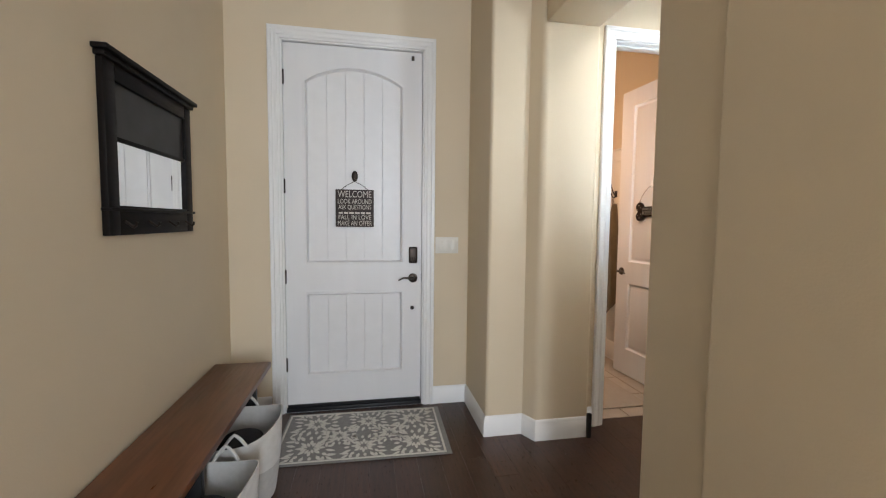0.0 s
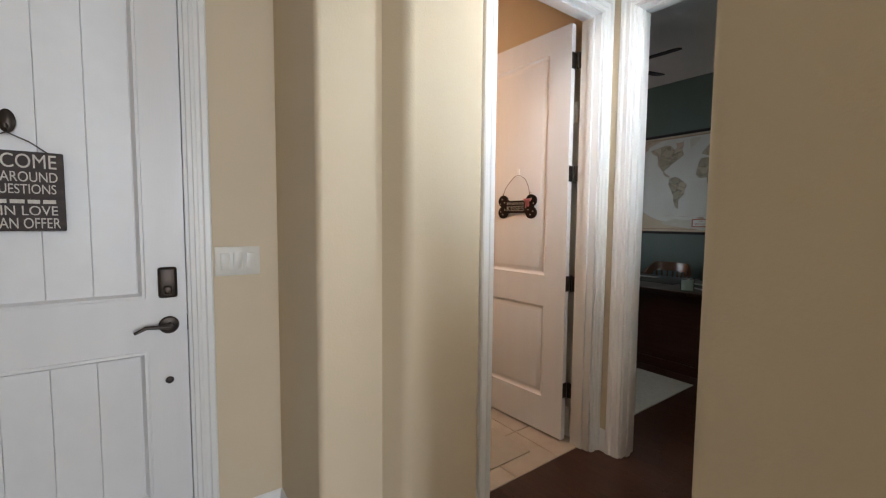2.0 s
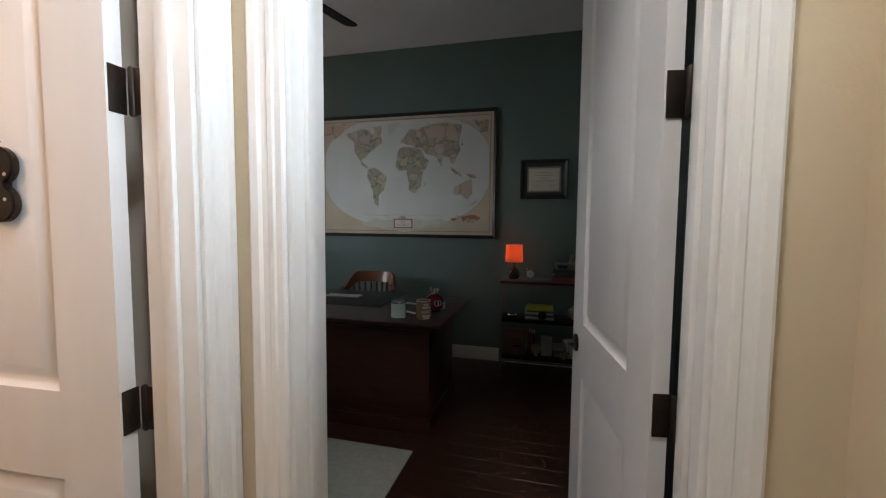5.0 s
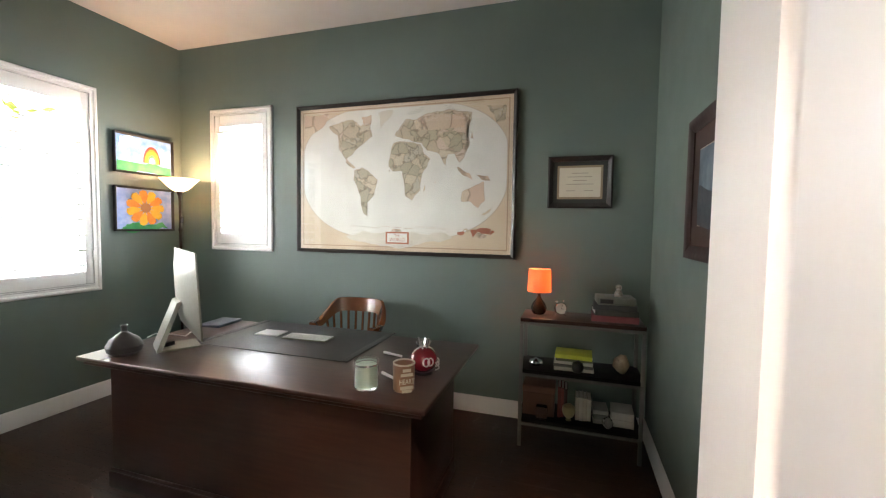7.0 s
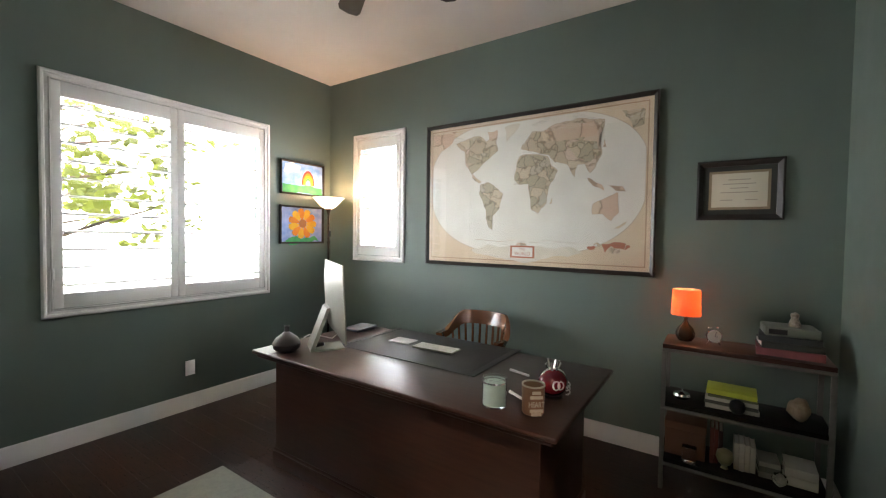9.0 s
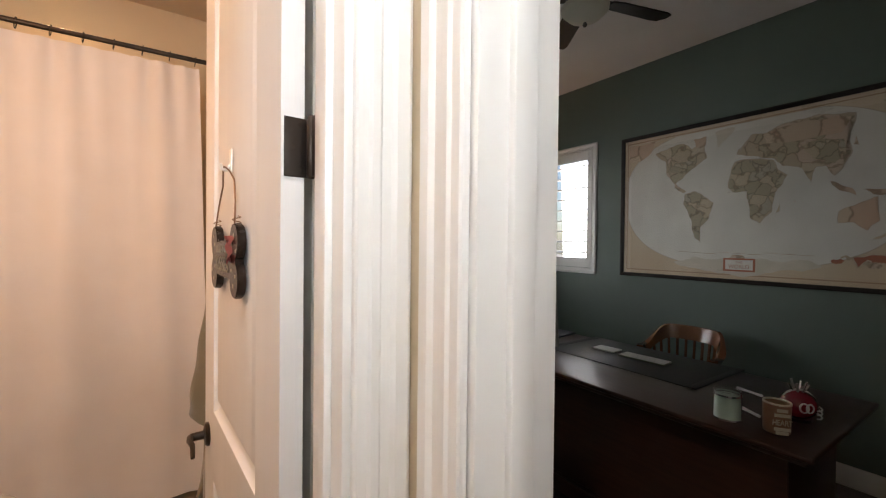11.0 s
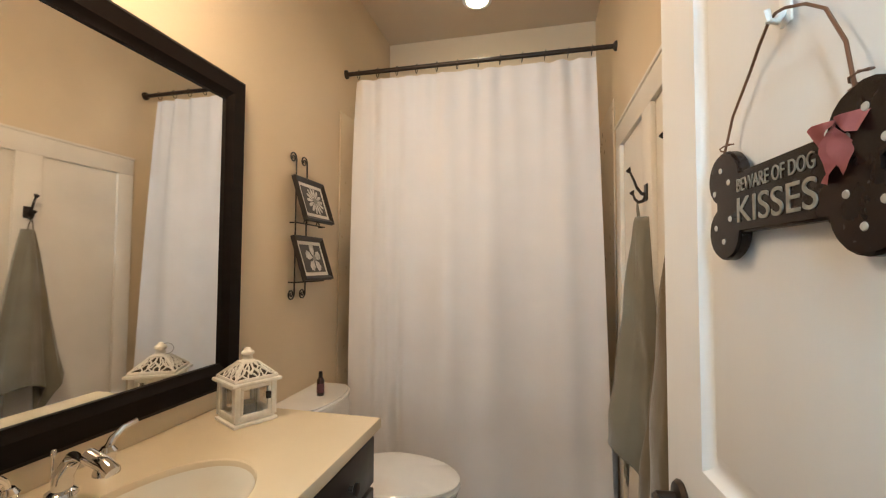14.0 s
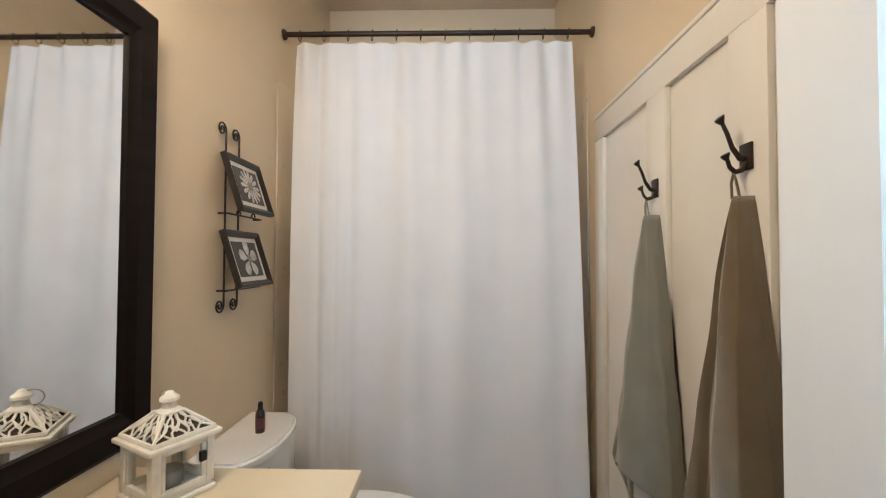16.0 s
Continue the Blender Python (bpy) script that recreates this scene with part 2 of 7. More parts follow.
# ---- the shell ----
H = 3.02
FR = "structure"
bm = B()
prism(bm, [(0.905, 2.99), (0.905, 2.32), (1.140, 2.32), (1.188, 2.222), (1.530, 2.222), (1.530, 2.335), (1.685, 2.335), (1.685, 2.46), (1.01, 2.46), (1.01, 2.99)], 0, H,
      {1: 0.022, 3: 0.030, 4: 0.022})
whole("wall_pilaster", bm, BEIGE, "beige painted wall with rounded pilaster corners", "wall", FR)
bm = B()
prism(bm, [(1.32, -3.2), (1.13, -3.2), (1.13, 0.96), (1.19, 0.96), (1.19, 1.297), (1.52, 1.297), (1.52, 1.24), (1.66, 1.24), (1.66, 1.06), (1.32, 1.06)], 0, H,
      {2: 0.022, 4: 0.022, 5: 0.022})
whole("wall_foyer_east", bm, BEIGE, "beige painted foyer wall with rounded corner", "wall", FR)
whole("wall_header", bx(1.192, 1.518, 1.299, 2.220, 2.43, H, bevel=0.012), BEIGE, "beige painted dropped header over the opening", "wall", FR)
bm = B()
box(bm, -0.68 - 0.14, -0.43 + 0.06, 2.82, 2.99, 0, H)
box(bm, 0.66 - 0.06, 0.905, 2.82, 2.99, 0, H)
box(bm, -0.37, 0.60, 2.82, 2.99, 2.47, H)
whole("wall_north", bm, BEIGE, "beige painted wall around the front door", "wall", FR)
whole("wall_west", bx(-0.82, -0.68, -3.2, 2.82, 0, H), BEIGE, "long beige painted foyer wall", "wall", FR)
# unseen closing wall; its window is added to hold the foyer fill lamp
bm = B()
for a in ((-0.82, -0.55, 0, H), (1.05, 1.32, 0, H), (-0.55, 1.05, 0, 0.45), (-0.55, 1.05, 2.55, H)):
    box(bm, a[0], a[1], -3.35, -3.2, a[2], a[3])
whole("wall_south", bm, BEIGE, "unseen beige wall with an added window opening behind the foyer", "wall", FR)
bm = B()
box(bm, 1.66, 2.67, 1.06, 1.24, 0, 1.185)
box(bm, 1.66, 2.67, 1.06, 1.24, 2.345, H)
box(bm, 2.21, 2.67, 1.06, 1.24, 1.185, 2.345)
box(bm, 1.66, 1.82, 1.06, 1.24, 1.185, 2.345)
whole("wall_vestibule_window", bm, BEIGE, "beige wall holding the shuttered vestibule window", "wall", FR)
bm = B()
box(bm, 2.468, 2.54, 2.335, 2.46, 0, H)
box(bm, 1.685, 2.468, 2.335, 2.46, 2.435, H)
whole("wall_bath_south", bm, BEIGE, "beige wall around the bathroom doorway", "wall", FR)
# the wall between vestibule and office: beige skin to the hall, green skin to the office
for nm, mat, x0, x1, lab in (("wall_office_west_hall_side", BEIGE, 2.54, 2.605, "beige wall around the office doorway"), ("wall_office_west", GREEN, 2.605, 2.67, "dark green wall around the office doorway")):
    bm = B()
    box(bm, x0, x1, 1.24, 1.418, 0, H)
    box(bm, x0, x1, 2.205, 2.335, 0, H)
    box(bm, x0, x1, 1.418, 2.205, 2.435, H)
    whole(nm, bm, mat, lab, "wall", FR)
whole("wall_bath_east", bx(2.515, 2.60, 2.46, 5.27, 0, H), BEIGE, "beige painted bathroom wall", "wall", FR)
whole("wall_office_west_long", bx(2.602, 2.668, 2.34, 5.34, 0, H), GREEN, "dark green office wall", "wall", FR)
whole("wall_bath_west", bx(0.87, 1.01, 2.99, 5.27, 0, H), BEIGE, "beige painted bathroom wall behind the vanity", "wall", FR)
whole("wall_bath_north", bx(0.87, 2.60, 5.27, 5.39, 0, H), BEIGE, "beige painted wall behind the tub", "wall", FR)
whole("wall_office_south", bx(2.67, 5.83, 1.14, 1.28, 0, H), GREEN, "dark green painted office wall", "wall", FR)
WX0, WX1, WZ0, WZ1 = 3.40, 4.968, 0.865, 2.43
bm = B()
box(bm, 2.602, WX0 + 0.06, 5.342, 5.49, 0, H)
box(bm, WX1 - 0.06, 5.83, 5.342, 5.49, 0, H)
box(bm, WX0 + 0.06, WX1 - 0.06, 5.342, 5.49, 0, WZ0 + 0.06)
box(bm, WX0 + 0.06, WX1 - 0.06, 5.342, 5.49, WZ1 - 0.06, H)
whole("wall_office_north", bm, GREEN, "dark green wall holding the wide shuttered window", "wall", FR)
SY0, SY1, SZ0, SZ1 = 4.296, 4.973, 1.163, 2.43
bm = B()
box(bm, 5.69, 5.83, 1.28, SY0 + 0.06, 0, H)
box(bm, 5.69, 5.83, SY1 - 0.06, 5.34, 0, H)
box(bm, 5.69, 5.83, SY0 + 0.06, SY1 - 0.06, 0, SZ0 + 0.06)
box(bm, 5.69, 5.83, SY0 + 0.06, SY1 - 0.06, SZ1 - 0.06, H)
whole("wall_office_east", bm, GREEN, "dark green wall with a narrow window", "wall", FR)
whole("ceiling", bx(-0.82, 2.605, -3.35, 2.40, H, H + 0.1), CEIL, "white textured foyer ceiling", "ceiling", FR)
whole("ceiling_nook", bx(-0.82, 1.01, 2.40, 2.99, H, H + 0.1), CEIL, "white textured entry ceiling", "ceiling", FR)
whole("ceiling_bath", bx(1.01, 2.605, 2.40, 5.39, H - 0.002, H + 0.1), BATHCEIL, "tan painted bathroom ceiling", "ceiling", FR)
whole("ceiling_office", bx(2.605, 5.83, 1.14, 5.49, H - 0.01, H + 0.1), CEIL, "white textured office ceiling", "ceiling", FR)
whole("ground", bx(-60, 60, -60, 60, -0.35, -0.25), shader("pale_concrete", (0.42, 0.40, 0.37), 0.9, scale=1.5), "pale concrete yard around the house", "ground", FR)

# ---- trim ----
CASING = [(0, 0), (0, 0.009), (0.003, 0.012), (0.016, 0.013), (0.020, 0.017), (0.030, 0.017), (0.034, 0.014), (0.046, 0.015), (0.052, 0.021), (0.068, 0.022), (0.074, 0.018), (0.075, 0)]


def strip(bm, prof, p0, along, across, outward, length, mitre0=0.0, mitre1=0.0):
    p0, along, across, outward = Vector(p0), Vector(along), Vector(across), Vector(outward)
    a = [bm.verts.new(p0 + u * across + d * outward - mitre0 * u * along) for u, d in prof]
    b = [bm.verts.new(p0 + u * across + d * outward + (length + mitre1 * u) * along) for u, d in prof]
    n = len(prof)
    for i in range(n):
        bm.faces.new((a[i], a[(i + 1) % n], b[(i + 1) % n], b[i]))
    bm.faces.new(a[::-1])
    bm.faces.new(b)
    bmesh.ops.recalc_face_normals(bm, faces=bm.faces)
    return bm


def door_casing(name, lo, hi, top, plane, axis, outward, label, sides=(1, 1)):
    """White moulded casing round an opening. axis: the way along the wall; outward: away from it."""
    e = thing(name, pose(0, 0, 0), label, "door casing", FR)
    ax, out = Vector(axis), Vector(outward)
    base = plane * Vector((abs(out.x), abs(out.y), 0))
    if sides[0]:
        part("side_casing", strip(B(), CASING, base + ax * lo, (0, 0, 1), -ax, out, top, 0, 1), WHITE, e)
    if sides[1]:
        part("side_casing", strip(B(), CASING, base + ax * hi, (0, 0, 1), ax, out, top, 0, 1), WHITE, e)
    part("head_casing", strip(B(), CASING, base + ax * lo + Vector((0, 0, top)), ax, (0, 0, 1), out, hi - lo, 1, 1), WHITE, e)
    return e


def jamb(name, lo, hi, top, d0, d1, axis, label, stop):
    """The lining of a doorway, with its stop. d0 to d1: through the wall."""
    e = thing(name, pose(0, 0, 0), label, "door jamb", FR)

    def b(u0, u1, v0, v1, z0, z1, bv=0.002):
        return bx(u0, u1, v0, v1, z0, z1, bevel=bv) if axis == "x" else bx(v0, v1, u0, u1, z0, z1, bevel=bv)
    part("side_jamb", b(lo - 0.012, lo + 0.006, d0, d1, 0, top), WHITE, e)
    part("side_jamb", b(hi - 0.006, hi + 0.012, d0, d1, 0, top), WHITE, e)
    part("head_jamb", b(lo - 0.012, hi + 0.012, d0, d1, top - 0.006, top + 0.012), WHITE, e)
    part("stop", b(lo + 0.006, lo + 0.017, stop, stop + 0.035, 0, top - 0.006), WHITE, e)
    part("stop", b(hi - 0.017, hi - 0.006, stop, stop + 0.035, 0, top - 0.006), WHITE, e)
    part("stop", b(lo + 0.017, hi - 0.017, stop, stop + 0.035, top - 0.018, top - 0.006), WHITE, e)
    return e


jamb("bath_door_jamb", 1.697, 2.457, 2.423, 2.337, 2.458, "x", "white painted bathroom door jamb", 2.375)
door_casing("bath_door_casing", 1.692, 2.462, 2.425, 2.335, (1, 0, 0), (0, -1, 0), "white moulded casing round the bathroom doorway")
door_casing("bath_door_casing_inside", 1.692, 2.462, 2.425, 2.46, (1, 0, 0), (0, 1, 0), "white moulded casing inside the bathroom", (1, 0))
jamb("office_door_jamb", 1.430, 2.193, 2.423, 2.542, 2.668, "y", "white painted office door jamb", 2.585)
door_casing("office_door_casing", 1.425, 2.198, 2.425, 2.54, (0, 1, 0), (-1, 0, 0), "white moulded casing round the office doorway")
door_casing("office_door_casing_inside", 1.425, 2.198, 2.425, 2.67, (0, 1, 0), (1, 0, 0), "white moulded casing inside the office")
jamb("front_door_jamb", -0.345, 0.580, 2.460, 2.822, 2.97, "x", "white painted front door jamb", 2.90)
door_casing("front_door_casing", -0.350, 0.585, 2.462, 2.82, (1, 0, 0), (0, -1, 0), "white moulded casing round the front door")
whole("threshold", bx(-0.34, 0.575, 2.815, 2.99, 0.002, 0.028, bevel=0.006), BLACK, "dark bronze threshold under the front door", "threshold", FR)

BASE = [(0, 0), (0, 0.015), (0.078, 0.015), (0.084, 0.012), (0.094, 0.012), (0.099, 0.009), (0.110, 0.009), (0.122, 0.004), (0.125, 0)]


def baseboard(p, q, outward, m0=0.0, m1=0.0, label="white moulded baseboard"):
    p, q, out = Vector((*p, 0)), Vector((*q, 0)), Vector((*outward, 0))
    al = (q - p).normalized()
    bm = B()
    ln = (q - p).length
    a = [bm.verts.new(p + Vector((0, 0, u)) + d * out - m0 * d * al) for u, d in BASE]
    b = [bm.verts.new(p + Vector((0, 0, u)) + d * out + (ln + m1 * d) * al) for u, d in BASE]
    n = len(BASE)
    for i in range(n):
        bm.faces.new((a[i], a[(i + 1) % n], b[(i + 1) % n], b[i]))
    bm.faces.new(a[::-1])
    bm.faces.new(b)
    bmesh.ops.recalc_face_normals(bm, faces=bm.faces)
    return whole("baseboard", bm, WHITE, label, "baseboard", FR)


baseboard((-0.68, 2.82), (-0.43, 2.82), (0, -1), -1, 0)
baseboard((0.66, 2.82), (0.905, 2.82), (0, -1), 0, -1)
baseboard((0.905, 2.82), (0.905, 2.32), (-1, 0), -1, 1)
baseboard((0.905, 2.32), (1.140, 2.32), (0, -1), 1, -0.6)
baseboard((1.140, 2.32), (1.188, 2.222), (-0.898, -0.440), -0.6, 0.6)
baseboard((1.188, 2.222), (1.530, 2.222), (0, -1), 0.6, 1)
baseboard((1.530, 2.222), (1.530, 2.335), (1, 0), 1, -1)
baseboard((1.530, 2.335), (1.617, 2.335), (0, -1), -1, 0)
baseboard((2.54, 2.273), (2.54, 2.335), (-1, 0), 0, -1)
baseboard((2.54, 1.350), (2.54, 1.24), (-1, 0), 0, -1)
baseboard((2.54, 1.24), (1.52, 1.24), (0, 1), -1, -1)
baseboard((1.52, 1.24), (1.52, 1.297), (1, 0), -1, 1)
baseboard((1.52, 1.297), (1.19, 1.297), (0, 1), 1, 1)
baseboard((1.19, 1.297), (1.19, 0.96), (-1, 0), 1, 0)
baseboard((1.13, 0.96), (1.13, -3.2), (-1, 0), 0, 0)
baseboard((-0.68, -3.2), (-0.68, 2.82), (1, 0), 0, -1)
baseboard((2.67, 5.34), (5.69, 5.34), (0, -1), -1, -1)
baseboard((5.69, 5.34), (5.69, 1.28), (-1, 0), -1, -1)
baseboard((5.69, 1.28), (2.67, 1.28), (0, 1), -1, -1)
baseboard((2.67, 2.275), (2.67, 5.34), (1, 0), 0, -1)
baseboard((2.515, 4.50), (2.515, 2.47), (-1, 0), 0, 0)
baseboard((1.01, 3.66), (1.01, 4.50), (1, 0), 0, 0)

# ---- doors ----
def inset(pts, d):
    n, out = len(pts), []
    for i in range(n):
        p, a, b = Vector(pts[i]), Vector(pts[i - 1]), Vector(pts[(i + 1) % n])
        e1, e2 = (p - a).normalized(), (b - p).normalized()
        n1, n2 = Vector((-e1.y, e1.x)), Vector((-e2.y, e2.x))
        k = (n1 + n2) / max(0.3, 1 + n1.dot(n2))
        out.append((p.x + k.x * d, p.y + k.y * d))
    return out


def panel_outline(x0, x1, z0, z1, rise=0.0, n=14):
    pts = [(x0, z0), (x1, z0), (x1, z1)]
    if rise:
        for k in range(1, n):
            u = k / n
            pts.append((x1 + (x0 - x1) * u, z1 + rise * math.sin(math.pi * u) ** 0.8))
    pts.append((x0, z1))
    return pts


def panelled_slab(bm, w, h, t, bands, y0):
    """A door leaf from y0 to y0 + t with its moulded face at y0 + t. bands: (z0, z1, outline, steps, filled)."""
    yf = y0 + t

    def V(p, d=0.0):
        return bm.verts.new((p[0], yf - d, p[1]))
    for z0, z1, line, steps, filled in bands:
        outer = []
        for i, p in enumerate(line):
            if i == 0:
                outer.append((0, z0))
            elif i == 1:
                outer.append((w, z0))
            elif i == 2:
                outer.append((w, z1))
            elif i == len(line) - 1:
                outer.append((0, z1))
            else:
                outer.append((p[0], z1))
        prev = [V(p) for p in outer]
        cur = [V(p) for p in line]
        n = len(line)
        for i in range(n):
            bm.faces.new((prev[i], prev[(i + 1) % n], cur[(i + 1) % n], cur[i]))
        prev = cur
        for ins, dep in steps:
            cur = [V(p, dep) for p in inset(line, ins)]
            for i in range(n):
                bm.faces.new((prev[i], prev[(i + 1) % n], cur[(i + 1) % n], cur[i]))
            prev = cur
        if filled:
            bm.faces.new(prev)
    c = [bm.verts.new(p) for p in ((0, y0, 0), (w, y0, 0), (w, y0, h), (0, y0, h), (0, yf, 0), (w, yf, 0), (w, yf, h), (0, yf, h))]
    for q in ((0, 1, 2, 3), (0, 4, 5, 1), (1, 5, 6, 2), (2, 6, 7, 3), (3, 7, 4, 0)):
        bm.faces.new([c[i] for i in q])
    bmesh.ops.remove_doubles(bm, verts=bm.verts, dist=0.0004)
    bmesh.ops.recalc_face_normals(bm, faces=bm.faces)
    return bm


def hinge(parent, z, knuckle, leaf_a, leaf_b):
    e = part("hinge", lathe(B(), [(0.0, -0.048), (0.004, -0.048), (0.0068, -0.044), (0.0068, 0.044), (0.004, 0.048), (0.0, 0.048)], 12, (knuckle[0], knuckle[1], z)), BRONZE, parent, "dark bronze butt hinge")
    for a in (leaf_a, leaf_b):
        if a:
            lf = part("hinge_leaf", bx(a[0], a[1], a[2], a[3], z - 0.045, z + 0.045, bevel=0.001), BRONZE, e)
            thin_x = (a[1] - a[0]) < (a[3] - a[2])
            for dz in (-0.034, 0, 0.034):
                u = 0.35 if dz else 0.65
                if thin_x:
                    mm = pose(a[0] - 0.0008, a[2] + (a[3] - a[2]) * u, z + dz, 0, 90, 0)
                else:
                    mm = pose(a[0] + (a[1] - a[0]) * u, a[3] - 0.0004, z + dz, 90, 0, 0)
                part("screw", lathe(B(), [(0, 0), (0.0035, 0), (0.0030, 0.0012), (0, 0.0014)], 10), BRONZE, lf, "", mm)
    return e


def lever(parent, x, z, y, s, turn):
    rose = part("rose", lathe(B(), [(0, 0), (0.032, 0), (0.033, 0.004), (0.028, 0.010), (0.012, 0.013), (0.011, 0.045), (0.0, 0.046)], 24), BRONZE, parent, "round dark bronze rose", pose(x, y, z, -90 * s))
    pts = [(x, y + s * 0.045, z), (x + turn * 0.03, y + s * 0.050, z + 0.004), (x + turn * 0.07, y + s * 0.047, z + 0.006), (x + turn * 0.105, y + s * 0.050, z - 0.010)]
    part("lever", tube(B(), pts, 0.008, 10, lambda u: 1.1 - 0.45 * u), BRONZE, parent, "curved dark bronze lever")


INTERIOR_STEPS = [(0.002, 0.0040), (0.016, 0.0150), (0.020, 0.0155), (0.025, 0.0140), (0.042, 0.0040), (0.046, 0.0030)]


def interior_door(name, m, w, h, label, start=0.020):
    e = thing(name, m, label, "door", FR)
    t, y0 = 0.035, 0.005
    bands = [(0, 0.88, panel_outline(0.147, w - 0.147, 0.22, 0.785), INTERIOR_STEPS, True),
             (0.88, h, panel_outline(0.147, w - 0.147, 0.972, h - 0.135), INTERIOR_STEPS, True)]
    leaf = part("leaf", panelled_slab(B(), w, h, t, bands, y0), DOORW, e, "white moulded two-panel leaf")
    leaf.location = (start, 0, 0.012)
    for z in (0.312, 0.948, 1.584, 2.213):
        hinge(e, z, (0.004, 0.0), (start - 0.003, start, 0.0, 0.036), (-0.034, 0.004, -0.0025, 0.0015))
    w += start
    lever(e, w - 0.065, 0.895, y0 + t, 1, -1)
    lever(e, w - 0.065, 0.895, y0, -1, -1)
    part("latch_plate", bx(w - 0.001, w + 0.0015, y0 + 0.006, y0 + 0.029, 0.866, 0.924), BRONZE, e)
    return e


BATH_HINGE = pose(2.452, 2.474, 0, 0, 0, 93.6)
bath_door = interior_door("bath_door", BATH_HINGE, 0.748, 2.40, "white two-panel bathroom door standing open")
interior_door("office_door", pose(2.688, 1.432, 0, 0, 0, 8.5), 0.745, 2.40, "white two-panel office door standing open")


def front_door():
    m = pose(0.571, 2.885, 0.028, 0, 0, 180)
    e = thing("front_door", m, "closed white plank-panel front door with arched top panel", "door", FR)
    w, h, t = 0.907, 2.42, 0.044
    st = [(0.002, -0.005), (0.011, -0.006), (0.014, 0.001), (0.023, 0.017), (0.034, 0.018)]
    bands = [(0, 0.90, panel_outline(0.125, w - 0.125, 0.215, 0.79), st, False), (0.90, h, panel_outline(0.125, w - 0.125, 0.985, 2.19, 0.105), st, False)]
    part("leaf", panelled_slab(B(), w, h, t, bands, 0), DOORW, e, "white grained leaf with moulded panels")
    n = 5
    wd = (w - 0.25 - 0.05) / n
    for z0, z1, ar in ((0.235, 0.772, 0), (1.005, 2.168, 0.103)):
        for k in range(n):
            a = 0.15 + k * wd
            xs = [a + 0.0004 + (wd - 0.0010) * q / 5 for q in range(6)]
            top = [(x, z1 + ar * (1 - (2 * (x - 0.125) / (w - 0.25) - 1) ** 2)) for x in xs]
            bm = B()
            prism(bm, [(xs[0], z0 - 0.008), (xs[-1], z0 - 0.008)] + top[::-1], -(t - 0.0120), -0.024)
            face = min(bm.faces, key=lambda f: f.calc_center_median().z)
            bmesh.ops.bevel(bm, geom=list(face.edges), offset=0.0016, segments=1, affect="EDGES")
            part("plank", bm, DOORW, e, "", pose(0, 0, 0, 90))
    for z in (0.30, 0.90, 1.50, 2.20):
        hinge(e, z, (w + 0.0005, t + 0.006), (w - 0.001, w + 0.004, t - 0.03, t + 0.001), None)
    # electronic deadbolt, lever and lower bolt
    part("deadbolt", box(box(B(), 0.028, 0.088, t, t + 0.026, 0.985, 1.10, bevel=0.010, segs=3), 0.045, 0.071, t + 0.026, t + 0.040, 1.0, 1.03, bevel=0.005), BRONZE, e, "dark bronze electronic deadbolt")
    lever(e, 0.058, 0.880, t, 1, 1)
    part("lower_bolt", lathe(B(), [(0, 0), (0.013, 0), (0.014, 0.004), (0.010, 0.012), (0, 0.014)], 16), BRONZE, e, "", pose(0.062, t, 0.668, -90))
    part("latch_edge", bx(-0.004, 0.0005, 0.008, 0.036, 0.85, 0.91), BRONZE, e)
    part("top_closer", bx(0.055, 0.075, t, t + 0.012, 2.365, 2.395, bevel=0.003), BRONZE, e)
    part("sweep", bx(0.004, w - 0.004, t, t + 0.008, 0.002, 0.020), BLACK, e)
    return e


front_door()

# the welcome sign hangs from a hook on the front door
SIGNB = shader("dark_sign_wood", (0.030, 0.022, 0.020), 0.7, colour2=(0.055, 0.038, 0.032), scale=12, stretch=(1, 1, 5), bump=0.2, bump_scale=60)
SIGNW = shader("sign_lettering", (0.66, 0.62, 0.56), 0.8, colour2=(0.52, 0.48, 0.43), scale=60)
YD = 2.841
sg = thing("welcome_sign", pose(0.116, YD - 0.012, 1.389), "square dark wooden welcome sign hanging on the door", "sign")
part("board", bx(-0.126, 0.126, -0.009, 0.010, -0.125, 0.125, bevel=0.003), SIGNB, sg)
zz = 0.092
for txt, sz, hgt, wd in (("WELCOME", 0.050, 0.046, 0.222), ("LOOK AROUND", 0.036, 0.036, 0.222), ("ASK QUESTIONS", 0.034, 0.036, 0.215), (None, 0, 0.030, 0.21), ("FALL IN LOVE", 0.034, 0.038, 0.215), ("MAKE AN OFFER", 0.038, 0.040, 0.225)):
    if txt:
        letters(txt, sz * 1.25, SIGNW, sg, pose(0, -0.0105, zz, 90), "", 0.0008, wd)
    else:
        x = -0.105
        random.seed(5)
        while x < 0.10:
            l = random.uniform(0.012, 0.034)
            part("word_bar", bx(x, min(x + l, 0.105), -0.0105, -0.009, zz - 0.006, zz + 0.006), SIGNW, sg)
            x += l + 0.007
    zz -= hgt + (0.002 if txt else 0.0)
part("wire", tube(B(), [(-0.088, 0, 0.125), (-0.05, 0, 0.155), (0.0, -0.004, 0.180), (0.05, 0, 0.155), (0.088, 0, 0.125)], 0.0022, 6), SIGNB, sg)
hk = thing("sign_hook", pose(0.116, YD, 1.60), "oval dark bronze adhesive hook on the front door", "hook")
part("plate", lathe(B(), [(0, 0), (0.020, 0), (0.021, 0.005), (0.014, 0.011), (0, 0.013)], 20), BRONZE, hk, "", pose(0, 0, 0.005, 90) @ Matrix.Diagonal((1, 1.75, 1, 1)))
